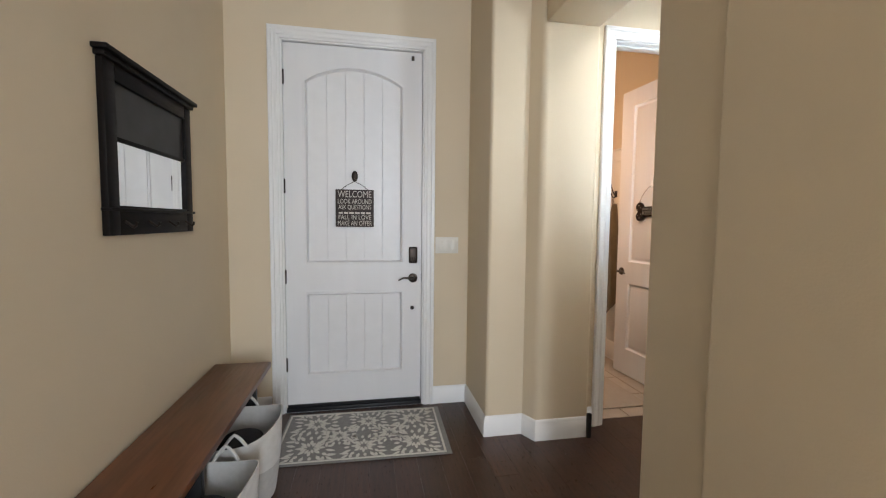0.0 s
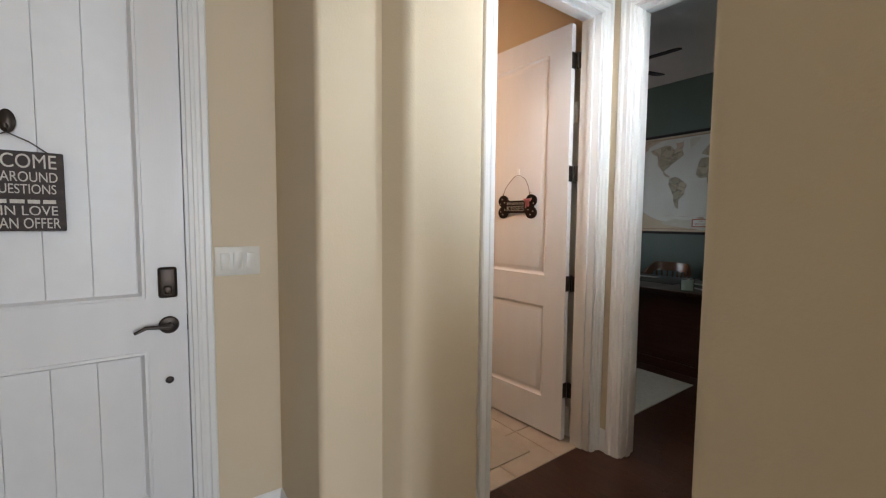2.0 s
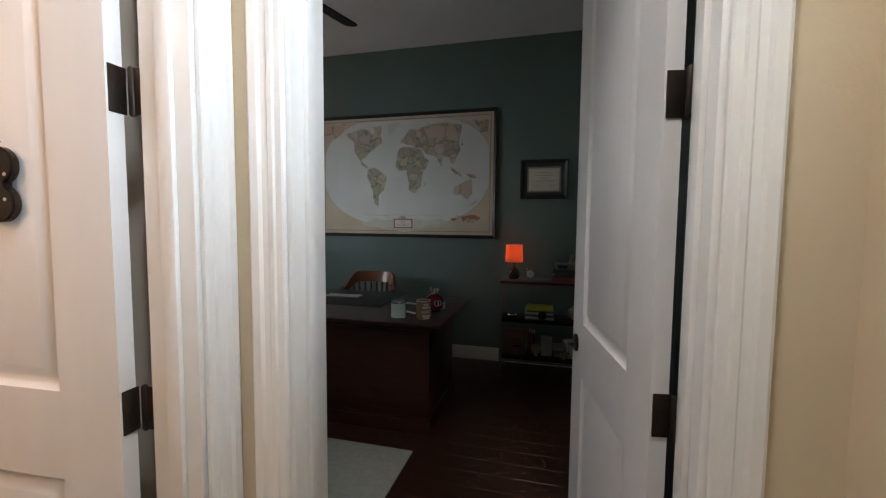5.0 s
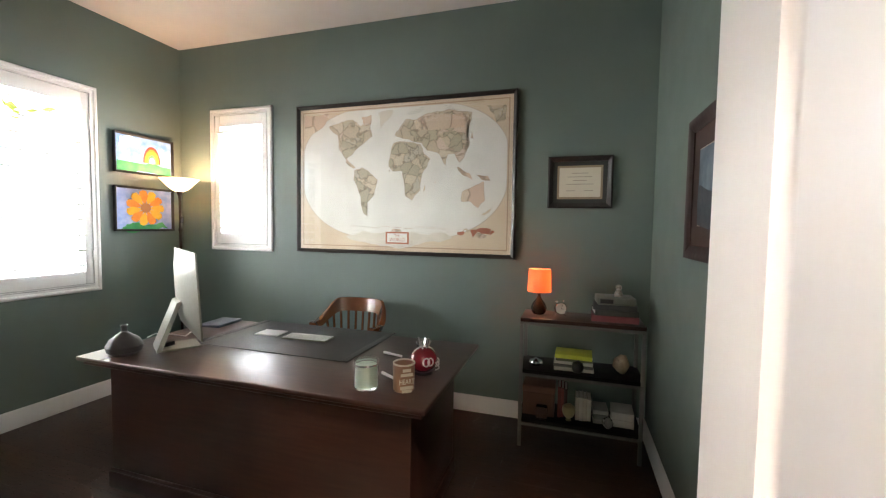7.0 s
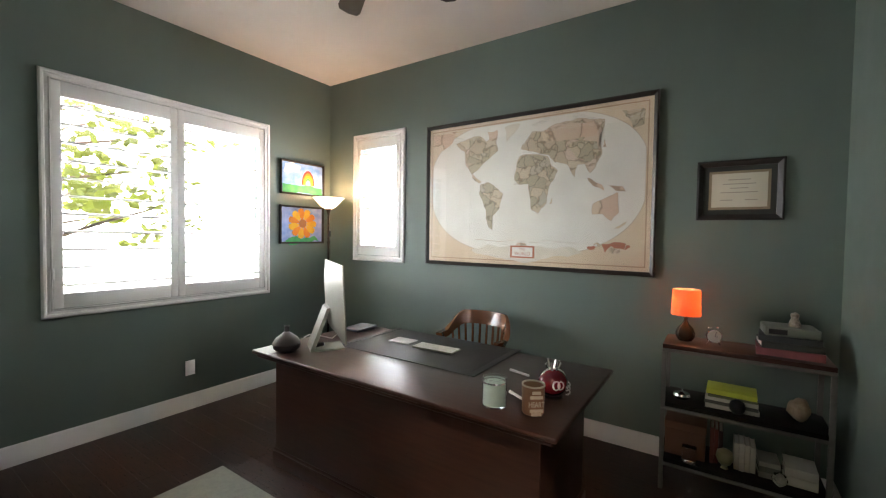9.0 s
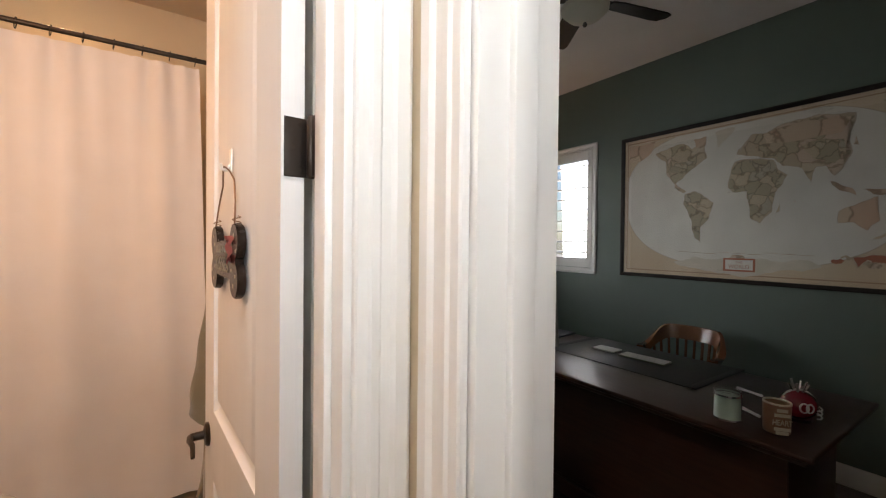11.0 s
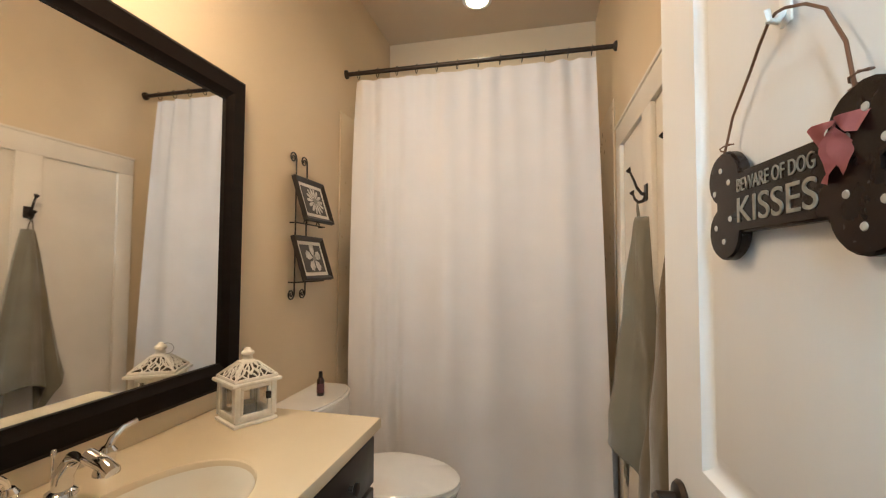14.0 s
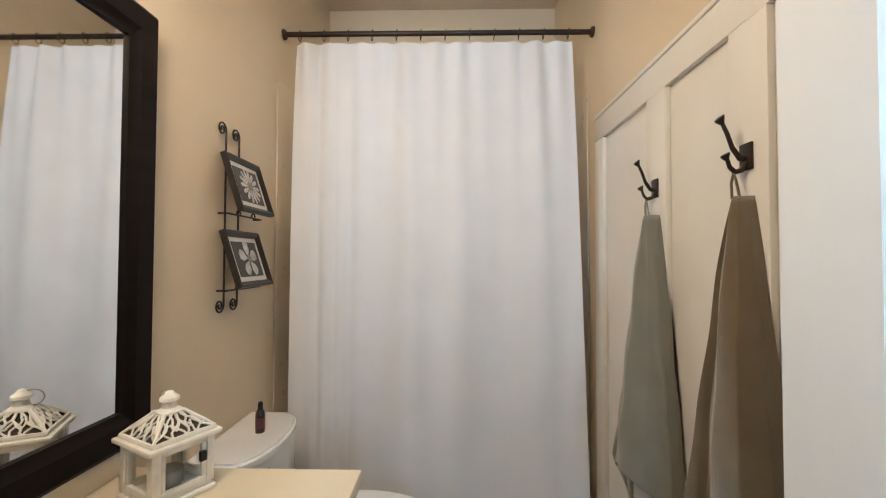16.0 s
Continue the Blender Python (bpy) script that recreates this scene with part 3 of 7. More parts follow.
part("prong", tube(B(), [(0, -0.010, -0.012), (0, -0.020, -0.024), (0, -0.026, -0.018), (0, -0.027, -0.006)], 0.005, 8), BRONZE, hk)

# the bone sign on the bathroom door
BONE = shader("dark_bone_paint", (0.010, 0.008, 0.007), 0.25, spec=0.2, colour2=(0.024, 0.014, 0.010), scale=18, bump=0.1, bump_scale=60)
PINK = shader("pink_ribbon", (0.55, 0.20, 0.20), 0.6, colour2=(0.42, 0.13, 0.14), scale=40)
CREAMT = shader("cream_lettering", (0.30, 0.27, 0.22), 0.8, colour2=(0.16, 0.14, 0.11), scale=60)
WIRE = shader("copper_wire", (0.20, 0.12, 0.08), 0.4, metal=0.8)
# local frame: x along the door from its free edge to the hinge, y out of the face, z up
bone = thing("bone_sign", BATH_HINGE @ pose(0.384, 0.050, 1.402, 0, 0, 180), "dark bone-shaped dog sign with pink ribbon hanging on the door", "sign")
pts = []
for cx, cz, a0, a1 in ((0.114, 0.037, -62, 176), (-0.114, 0.037, 4, 242), (-0.114, -0.037, 118, 356), (0.114, -0.037, 184, 422)):
    for k in range(15):
        a = radians(a0 + (a1 - a0) * k / 14)
        pts.append((cx + 0.041 * math.cos(a), cz + 0.038 * math.sin(a)))
bm = B()
prism(bm, pts, -0.008, 0.008)
bmesh.ops.bevel(bm, geom=[e for e in bm.edges if len(e.link_faces) == 2 and abs(e.calc_face_angle(0)) > 1.2], offset=0.003, segments=2, affect="EDGES")
part("bone", bm, BONE, bone, "", pose(0, 0, 0, 90))
letters("BEWARE OF DOG", 0.024, CREAMT, bone, pose(-0.008, -0.0088, 0.020, 90), "", 0.0006, 0.138)
letters("KISSES", 0.046, CREAMT, bone, pose(-0.008, -0.0088, -0.013, 90), "", 0.0006, 0.140)
random.seed(3)
DOT = shader("pale_dots", (0.42, 0.38, 0.32), 0.7)
for sx in (-1, 1):
    for k in range(6):
        a = k * 1.05 + 0.4
        part("dot", lathe(B(), [(0, 0), (0.0042, 0), (0.0035, 0.001), (0, 0.0012)], 10), DOT, bone, "", pose(sx * (0.116 + 0.022 * math.cos(a)), -0.0082, 0.050 * math.sin(a), 90))
part("wire_hanger", tube(B(), [(-0.118, -0.004, 0.068), (-0.10, 0.0, 0.12), (-0.06, 0.002, 0.165), (-0.035, -0.002, 0.182), (-0.01, -0.006, 0.195), (0.006, -0.007, 0.199), (0.02, -0.006, 0.196), (0.045, -0.002, 0.184), (0.065, 0.002, 0.166), (0.09, 0.0, 0.12), (0.104, -0.004, 0.068)], 0.0018, 6), WIRE, bone, "thin copper wire")
for sx in (-0.118, 0.104):
    part("wire_coil", tube(B(), [(sx + 0.008 * math.cos(k * 0.9), 0.008 * math.sin(k * 0.9), 0.062 + 0.0016 * k) for k in range(18)], 0.0012, 5), WIRE, bone)
bm = B()
for a, ln in ((195, 0.030), (345, 0.030), (255, 0.055), (280, 0.048)):
    c, s = math.cos(radians(a)), math.sin(radians(a))
    g = [bm.verts.new((0.092 + c * u - s * v, -0.012 - 0.005 * math.sin(u * 130 + v * 150), 0.046 + s * u + c * v)) for u in [ln * k / 6 for k in range(7)] for v in (-0.003 - 0.006 * min(1, u * 50), 0.003 + 0.006 * min(1, u * 50))]
    for k in range(6):
        bm.faces.new((g[2 * k], g[2 * k + 1], g[2 * k + 3], g[2 * k + 2]))
bmesh.ops.solidify(bm, geom=bm.faces, thickness=0.0015)
part("ribbon", bm, PINK, bone, "pink gauze ribbon")
hook = thing("adhesive_hook", BATH_HINGE @ pose(0.384, 0.0405, 1.612, 0, 0, 180), "small white plastic adhesive hook", "hook")
WPLA = shader("white_plastic", (0.82, 0.82, 0.80), 0.3)
part("pad", bx(-0.010, 0.010, -0.004, -0.0005, -0.022, 0.030, bevel=0.002), WPLA, hook)
part("prong", tube(B(), [(0, -0.004, -0.006), (0, -0.012, -0.018), (0, -0.020, -0.016), (0, -0.022, -0.004)], 0.004, 8), WPLA, hook)


# ---- shutters ----
def shutter_window(name, m, w, h, panels, tilt, label, pitch=0.082, depth=0.089, edge=0.055):
    """A plantation shutter on the face of a wall: x along it, y into the wall, z up from the sill."""
    e = thing(name, m, label, "window", FR)
    prof = [(0, 0.012), (0, -0.012), (0.010, -0.020), (0.022, -0.020), (0.028, -0.012), (0.045, -0.012), (0.050, -0.020), (edge, -0.020), (edge, 0.012)]

    def side(p0, along, across, ln):
        return strip(B(), [(u, d) for u, d in prof], p0, along, across, (0, 1, 0), ln, -1, -1)
    part("window_trim", side((0, 0, 0), (0, 0, 1), (1, 0, 0), h), WHITE, e)
    part("window_trim", side((w, 0, 0), (0, 0, 1), (-1, 0, 0), h), WHITE, e)
    part("window_trim", side((0, 0, 0), (1, 0, 0), (0, 0, 1), w), WHITE, e)
    part("window_trim", side((0, 0, h), (1, 0, 0), (0, 0, -1), w), WHITE, e)
    inner = w - 2 * edge
    pw = inner / panels
    for k in range(panels):
        x0 = edge + k * pw + 0.002
        x1 = x0 + pw - 0.004
        pn = part("shutter_panel", bx(x0, x0 + 0.050, -0.012, 0.016, edge + 0.003, h - edge - 0.003, bevel=0.003), WHITE, e)
        part("stile", bx(x1 - 0.050, x1, -0.012, 0.016, edge + 0.003, h - edge - 0.003, bevel=0.003), WHITE, pn)
        lo, hi = edge + 0.003 + 0.095, h - edge - 0.003 - 0.095
        part("rail", bx(x0 + 0.050, x1 - 0.050, -0.011, 0.015, edge + 0.003, lo, bevel=0.003), WHITE, pn)
        part("rail", bx(x0 + 0.050, x1 - 0.050, -0.011, 0.015, hi, h - edge - 0.003, bevel=0.003), WHITE, pn)
        n = max(1, round((hi - lo) / pitch))
        step = (hi - lo) / n
        bm = B()
        prism(bm, [(-depth / 2, -0.0052), (-depth / 2 + 0.010, -0.0062), (depth / 2 - 0.010, -0.0062), (depth / 2, -0.0052), (depth / 2, 0.0052), (depth / 2 - 0.010, 0.0062), (-depth / 2 + 0.010, 0.0062), (-depth / 2, 0.0052)], 0, x1 - x0 - 0.100 - 0.007)
        me = mesh_of(bm, "louver", WHITE)
        for q in range(n):
            lv = new("louver", me)
            lv.parent = pn
            lv.matrix_local = pose(x0 + 0.0508, 0.004, lo + (q + 0.5) * step, 0, 0, 0) @ pose(0, 0, 0, tilt, 0, 0) @ pose(0, 0, 0, 0, 90, 0) @ pose(0, 0, 0, 0, 0, 90)
        hx = x1 + 0.001 if k == panels - 1 else x0 - 0.001
        for z in (0.18 * h, 0.82 * h):
            part("hinge", bx(hx - 0.006, hx + 0.006, -0.022, -0.013, z - 0.035, z + 0.035, bevel=0.002), WHITE, pn)
    return e


shutter_window("window_vestibule", pose(2.260, 1.24, 1.150, 0, 0, 180), 0.490, 1.243, 1, -20, "white plantation shutter with open louvers over the vestibule window", 0.118, 0.114)
shutter_window("window_office_wide", pose(WX0, 5.342, WZ0), WX1 - WX0, WZ1 - WZ0, 2, 5, "wide white plantation shutters with open louvers", 0.112, 0.110)
shutter_window("window_office_narrow", pose(5.69, SY1, SZ0, 0, 0, -90), SY1 - SY0, SZ1 - SZ0, 1, 5, "narrow white plantation shutter beside the map", 0.112, 0.110)
for nm, a, lab in (("window_pane_vestibule", (1.822, 2.208, 1.09, 1.094, 1.19, 2.34), "clear vestibule window pane"), ("window_pane_office", (WX0 + 0.065, WX1 - 0.065, 5.44, 5.444, WZ0 + 0.065, WZ1 - 0.065), "clear wide office window pane"), ("window_pane_narrow", (5.78, 5.784, SY0 + 0.065, SY1 - 0.065, SZ0 + 0.065, SZ1 - 0.065), "clear narrow office window pane")):
    o = whole(nm, bx(*a), GLASS, lab, "window pane", FR)
    o.visible_shadow = False
bm = B()
for a in ((WX0 + 0.06, WX1 - 0.06, 0.0, 0.04), (WX0 + 0.06, WX1 - 0.06, 1.41, 1.445)):
    box(bm, a[0], a[1], 5.43, 5.46, WZ0 + 0.06 + a[2], WZ0 + 0.06 + a[3])
box(bm, 4.17, 4.21, 5.43, 5.46, WZ0 + 0.06, WZ1 - 0.06)
whole("window_sash", bm, WHITE, "white vinyl sash of the wide office window", "window sash", FR)

# ---- floors ----
floor = whole("floor", box(box(B(), -0.80, 2.60, -3.3, 2.40, -0.20, -0.002), 2.60, 5.80, 1.15, 5.45, -0.20, -0.002), JOINT, "dark stained hardwood plank floor", "floor", FR)
bm = B()
box(bm, 0.0004, 0.1266, 0.0, 1.0, -0.010, 0.0, bevel=0.0006, segs=1)
PLK = mesh_of(bm, "plank", PLANK)
random.seed(11)
for X0, X1, Y0, Y1 in ((-0.68, 1.175, -3.2, 2.82), (1.175, 2.62, 1.24, 2.40), (2.62, 5.69, 1.28, 5.34)):
    x = X0
    while x < X1 - 0.01:
        wd = min(0.127, X1 - x)
        y = Y0 - random.uniform(0, 1.1)
        while y < Y1:
            ln = random.uniform(1.4, 2.1)
            a, b = max(y, Y0), min(y + ln, Y1)
            if b - a > 0.02:
                o = new("plank", PLK)
                o.parent = floor
                o.location, o.scale = (x, a, 0), (wd / 0.127, b - a - 0.0006, 1)
            y += ln
        x += 0.127
bfl = whole("floor_bath", bx(1.0, 2.60, 2.40, 5.3, -0.20, -0.004), GROUT, "beige stone tile bathroom floor", "floor", FR)
TL = mesh_of(bx(0, 0.325, 0, 0.325, -0.008, 0.001, bevel=0.002, segs=1), "tile", TILE)
for i in range(5):
    for j in range(7):
        x, y = 1.01 + i * 0.33 - 0.05, 2.404 + j * 0.33
        if y < 4.55:
            o = new("tile", TL)
            o.parent = bfl
            o.location = (x, y, 0)

# ---- foyer things ----
def entry_board():
    e = thing("entry_board", pose(-0.68, 0, 0), "dark espresso wall organiser with chalkboard, mirror and hooks", "wall organiser")
    y0, y1, z0, z1 = 1.548, 2.225, 1.245, 1.868
    part("stile", bx(0, 0.024, y0, y0 + 0.065, z0, z1 - 0.03, bevel=0.003), ESPRESSO, e)
    part("stile", bx(0, 0.024, y1 - 0.065, y1, z0, z1 - 0.03, bevel=0.003), ESPRESSO, e)
    part("rail", bx(0, 0.024, y0 + 0.065, y1 - 0.065, z0, z0 + 0.105, bevel=0.003), ESPRESSO, e)
    part("rail", bx(0, 0.024, y0 + 0.065, y1 - 0.065, z1 - 0.09, z1 - 0.03, bevel=0.003), ESPRESSO, e)
    part("rail", bx(0, 0.020, y0 + 0.065, y1 - 0.065, z0 + 0.330, z0 + 0.345, bevel=0.003), ESPRESSO, e)
    part("crown", box(box(B(), 0, 0.036, y0 - 0.012, y1 + 0.012, z1 - 0.03, z1 - 0.012, bevel=0.004), 0, 0.05, y0 - 0.024, y1 + 0.024, z1 - 0.012, z1 + 0.006, bevel=0.004), ESPRESSO, e)
    part("chalkboard", bx(0, 0.012, y0 + 0.065, y1 - 0.065, z0 + 0.345, z1 - 0.09), shader("chalkboard", (0.012, 0.011, 0.010), 0.5, colour2=(0.018, 0.015, 0.013), scale=3), e)
    part("mirror", bx(0, 0.012, y0 + 0.065, y1 - 0.065, z0 + 0.105, z0 + 0.330), MIRROR, e)
    part("ledge", bx(0, 0.034, y0 - 0.004, y1 + 0.004, z0 + 0.085, z0 + 0.097, bevel=0.003), ESPRESSO, e)
    for k in range(4):
        y = y0 + 0.09 + k * (y1 - y0 - 0.18) / 3
        part("hook", tube(B(), [(0.024, y, z0 + 0.05), (0.040, y, z0 + 0.038), (0.052, y, z0 + 0.028), (0.060, y, z0 + 0.036), (0.062, y, z0 + 0.048)], 0.005, 8), BRONZE, e)


entry_board()


def bench():
    e = thing("bench", pose(-0.68, 0, 0), "long dark brown wooden bench against the wall", "bench")
    y0, y1 = 0.75, 2.50
    part("seat", bx(0.012, 0.318, y0, y1, 0.438, 0.470, bevel=0.005), BENCHW, e)
    for y in (y0 + 0.10, (y0 + y1) / 2 - 0.05, y1 - 0.16):
        part("leg_panel", bx(0.03, 0.27, y, y + 0.035, 0.0, 0.438, bevel=0.003), BLACK, e)
    part("stretcher", bx(0.03, 0.052, y0 + 0.13, y1 - 0.16, 0.33, 0.43, bevel=0.003), BLACK, e)


bench()
FELT = shader("pale_felt", (0.60, 0.58, 0.54), 0.95, colour2=(0.53, 0.51, 0.47), scale=30, bump=0.4, bump_scale=180, sheen=0.3)
FELT2 = shader("grey_felt", (0.42, 0.40, 0.37), 0.95, colour2=(0.37, 0.35, 0.32), scale=30, bump=0.4, bump_scale=180, sheen=0.3)


def basket(cy, lean):
    e = thing("basket", pose(-0.395, cy, 0.001, 0, 0, lean), "soft two-tone felt storage basket under the bench", "basket", group="baskets under the bench")

    def shell(z0, z1, r0, r1, th):
        bm = B()
        n = 32
        rows = []
        for k in range(7):
            u = k / 6
            r = r0 + (r1 - r0) * u
            z = z0 + (z1 - z0) * u
            rows.append([(math.copysign(abs(math.cos(a)) ** 0.75, math.cos(a)) * r * 1.0, math.copysign(abs(math.sin(a)) ** 0.75, math.sin(a)) * r * 1.18, z + (0.03 * math.sin(a * 2 + cy) * u * u if z1 > 0.3 else 0)) for a in (2 * math.pi * q / n for q in range(n))])
        vs = [[bm.verts.new(p) for p in r] for r in rows]
        for a, b in zip(vs, vs[1:]):
            for q in range(n):
                bm.faces.new((a[q], a[(q + 1) % n], b[(q + 1) % n], b[q]))
        if z0 < 0.01:
            bm.faces.new(vs[0][::-1])
        bmesh.ops.recalc_face_normals(bm, faces=bm.faces)
        bmesh.ops.solidify(bm, geom=bm.faces, thickness=th)
        return bm
    part("base_band", shell(0.004, 0.17, 0.150, 0.172, 0.005), FELT2, e, "grey felt lower band")
    part("top_band", shell(0.17, 0.345, 0.172, 0.182, 0.005), FELT, e, "off-white felt upper band")
    for s in (-1, 1):
        part("grip", tube(B(), [(0.05 * q / 4, s * 0.214, 0.345 - 0.03 * abs(q) / 4 + 0.035 * (1 - (q / 4) ** 2)) for q in range(-4, 5)], 0.007, 8), FELT, e)
    part("contents", lathe(B(), [(0, 0.10), (0.12, 0.12), (0.125, 0.19), (0.09, 0.26), (0.03, 0.285), (0, 0.28)], 20), shader("dark_cloth", (0.02, 0.02, 0.022), 0.9, scale=10, bump=0.6, bump_scale=20), e, "dark folded clothing inside")


basket(2.03, 8)
basket(1.52, -6)

MATG = shader("grey_rug", (0.20, 0.19, 0.175), 0.95, colour2=(0.16, 0.15, 0.14), scale=60, bump=0.6, bump_scale=260, sheen=0.2)
MATW = shader("cream_rug_pile", (0.60, 0.57, 0.51), 0.95, colour2=(0.52, 0.49, 0.43), scale=60, bump=0.6, bump_scale=260, sheen=0.2)


def damask_mat():
    x0, x1, y0, y1 = -0.315, 0.675, 2.172, 2.758
    e = thing("door_mat", pose((x0 + x1) / 2, (y0 + y1) / 2, 0.0, 0, 0, -1.5), "grey door mat with cream damask medallions", "mat")
    w, d = x1 - x0, y1 - y0
    part("mat_base", bx(-w / 2, w / 2, -d / 2, d / 2, 0.0005, 0.009, bevel=0.003), MATG, e)
    bm = B()
    for a in ((-w / 2 + 0.012, w / 2 - 0.030, d / 2 - 0.030, d / 2 - 0.018), (-w / 2 + 0.012, w / 2 - 0.030, -d / 2 + 0.012, -d / 2 + 0.024), (w / 2 - 0.042, w / 2 - 0.030, -d / 2 + 0.012, d / 2 - 0.018), (-w / 2 + 0.012, -w / 2 + 0.024, -d / 2 + 0.012, d / 2 - 0.018)):
        box(bm, *a, 0.0085, 0.0115)
    part("border", bm, MATW, e)

    def petal(bm, cx, cy, a, r0, r1, wd):
        c, s = math.cos(a), math.sin(a)
        vs = []
        for u, v in ((r0, 0), ((r0 + r1) / 2 - 0.15 * (r1 - r0), wd), ((r0 + r1) / 2 + 0.2 * (r1 - r0), wd * 0.8), (r1, 0), ((r0 + r1) / 2 + 0.2 * (r1 - r0), -wd * 0.8), ((r0 + r1) / 2 - 0.15 * (r1 - r0), -wd)):
            vs.append((cx + c * u - s * v, cy + s * u + c * v))
        vs = [(max(-w / 2 + 0.03, min(w / 2 - 0.047, x)), max(-d / 2 + 0.03, min(d / 2 - 0.035, y))) for x, y in vs]
        lo = [bm.verts.new((x, y, 0.0088)) for x, y in vs]
        hi = [bm.verts.new((x, y, 0.0115)) for x, y in vs]
        bm.faces.new(hi)
        for k in range(6):
            bm.faces.new((lo[k], lo[(k + 1) % 6], hi[(k + 1) % 6], hi[k]))

    def medallion(cx, cy, s):
        bm = B()
        for k in range(8):
            petal(bm, cx, cy, k * math.pi / 4 + math.pi / 8, 0.016 * s, 0.052 * s, 0.008 * s)
            petal(bm, cx, cy, k * math.pi / 4, 0.030 * s, 0.072 * s, 0.009 * s)
        for k in range(16):
            a = k * math.pi / 8 + 0.1
            petal(bm, cx, cy, a, 0.080 * s, (0.128 if k % 2 else 0.112) * s, 0.009 * s)
        for k in range(4):
            a = k * math.pi / 2 + math.pi / 4
            for j in (-1, 1):
                petal(bm, cx + 0.10 * s * math.cos(a), cy + 0.10 * s * math.sin(a), a + j * 0.8, 0.008 * s, 0.060 * s, 0.009 * s)
            petal(bm, cx + 0.11 * s * math.cos(a), cy + 0.11 * s * math.sin(a), a, 0.008 * s, 0.06 * s, 0.008 * s)
        bmesh.ops.recalc_face_normals(bm, faces=bm.faces)
        part("medallion", bm, MATW, e)
    for cx, cy, s in ((-0.30, 0.14, 1.15), (0.02, 0.14, 1.0), (0.30, 0.14, 1.15), (-0.15, -0.02, 0.9), (0.15, -0.02, 0.9), (-0.30, -0.14, 1.15), (0.0, -0.15, 1.0), (0.30, -0.14, 1.15)):
        medallion(cx, cy, s)


damask_mat()


def wall_plate(name, m, w, h, gangs, label, outlet=False):
    e = thing(name, m, label, "outlet" if outlet else "light switch")
    IV = shader("ivory_plastic", (0.74, 0.71, 0.64), 0.35) if not outlet else WPLA
    part("plate", bx(-w / 2, w / 2, -0.006, -0.0005, -h / 2, h / 2, bevel=0.002), IV, e)
    for k in range(gangs):
        x = (k - (gangs - 1) / 2) * 0.046
        if outlet:
            for z in (-0.019, 0.019):
                part("socket", lathe(B(), [(0, 0), (0.015, 0), (0.015, 0.002), (0, 0.002)], 16), IV, e, "", pose(x, -0.006, z, 90))
        else:
            part("rocker", bx(x - 0.016, x + 0.016, -0.0095, -0.0055, -0.033, 0.033, bevel=0.002), IV, e)
    return e


wall_plate("light_switch", pose(0.750, 2.82, 1.14), 0.165, 0.115, 3, "ivory three-gang rocker switch plate beside the door")
dst = thing("door_stop", pose(1.520, 2.206, 0.075), "small black door stop on the baseboard", "door stop")
part("stem", bx(-0.012, 0.014, -0.022, 0.0, -0.074, 0.078, bevel=0.004), BLACK, dst)

# ---- office things ----
def desk():
    e = thing("desk", pose(0, 0, 0), "large dark mahogany executive desk", "desk")
    x0, x1, y0, y1, zt = 4.062, 4.980, 2.282, 4.128, 0.73
    bm = B()
    box(bm, x0, x1, y0, y1, zt - 0.022, zt, bevel=0.008, segs=3)
    part("desktop", bm, MAHOG, e, "polished mahogany top")
    part("top_moulding", bx(x0 + 0.02, x1 - 0.02, y0 + 0.02, y1 - 0.02, zt - 0.045, zt - 0.0225, bevel=0.008, segs=3), MAHOG, e)
    part("front_panel", bx(4.188, 4.199, 2.385, 4.075, 0.09, zt - 0.046, bevel=0.002), MAHOG, e)
    part("base_moulding", box(box(B(), 4.172, 4.1875, 2.37, 4.09, 0.0, 0.085, bevel=0.006), 4.178, 4.1875, 2.375, 4.085, 0.085, 0.105, bevel=0.004), MAHOG, e, "stepped mahogany base moulding")
    for a, b in ((2.40, 2.86), (3.58, 4.06)):
        ped = part("pedestal", bx(4.20, 4.88, a, b, 0.09, zt - 0.046, bevel=0.004), MAHOG, e)
        for k in range(3):
            dr = part("drawer", bx(4.88, 4.896, a + 0.03, b - 0.03, 0.13 + k * 0.185, 0.29 + k * 0.185, bevel=0.004), MAHOG, ped)
        part("plinth", bx(4.189, 4.895, a - 0.015, b + 0.015, 0.0, 0.095, bevel=0.010), MAHOG, e)


desk()
ZD = 0.731
LEATHER = shader("black_leather", (0.018, 0.019, 0.021), 0.5, scale=20, bump=0.3, bump_scale=300)
pad = thing("desk_pad", pose(4.715, 3.28, ZD), "black leather desk blotter pad", "desk pad")
part("sheet", bx(-0.28, 0.30, -0.46, 0.52, 0, 0.003, bevel=0.001), LEATHER, pad)
part("side_rail", bx(-0.28, 0.30, -0.46, -0.42, 0.003, 0.006, bevel=0.001), LEATHER, pad)
part("side_rail", bx(-0.28, 0.30, 0.48, 0.52, 0.003, 0.006, bevel=0.001), LEATHER, pad)
ALU = shader("brushed_aluminium", (0.25, 0.245, 0.20), 0.42, metal=0.3, scale=30)
kb = thing("keyboard", pose(4.728, 3.253, ZD + 0.0035, 0, 0, 3), "slim white and silver computer keyboard", "keyboard")
part("case", bx(-0.057, 0.057, -0.142, 0.142, 0, 0.008, bevel=0.003), ALU, kb)
KEY = mesh_of(bx(-0.0078, 0.0078, -0.0080, 0.0080, 0, 0.003, bevel=0.001, segs=1), "key", WPLA)
for r in range(5):
    for c in range(15):
        k = new("key", KEY)
        k.parent = kb
        k.location = (-0.044 + r * 0.022, -0.130 + c * 0.0186, 0.008)
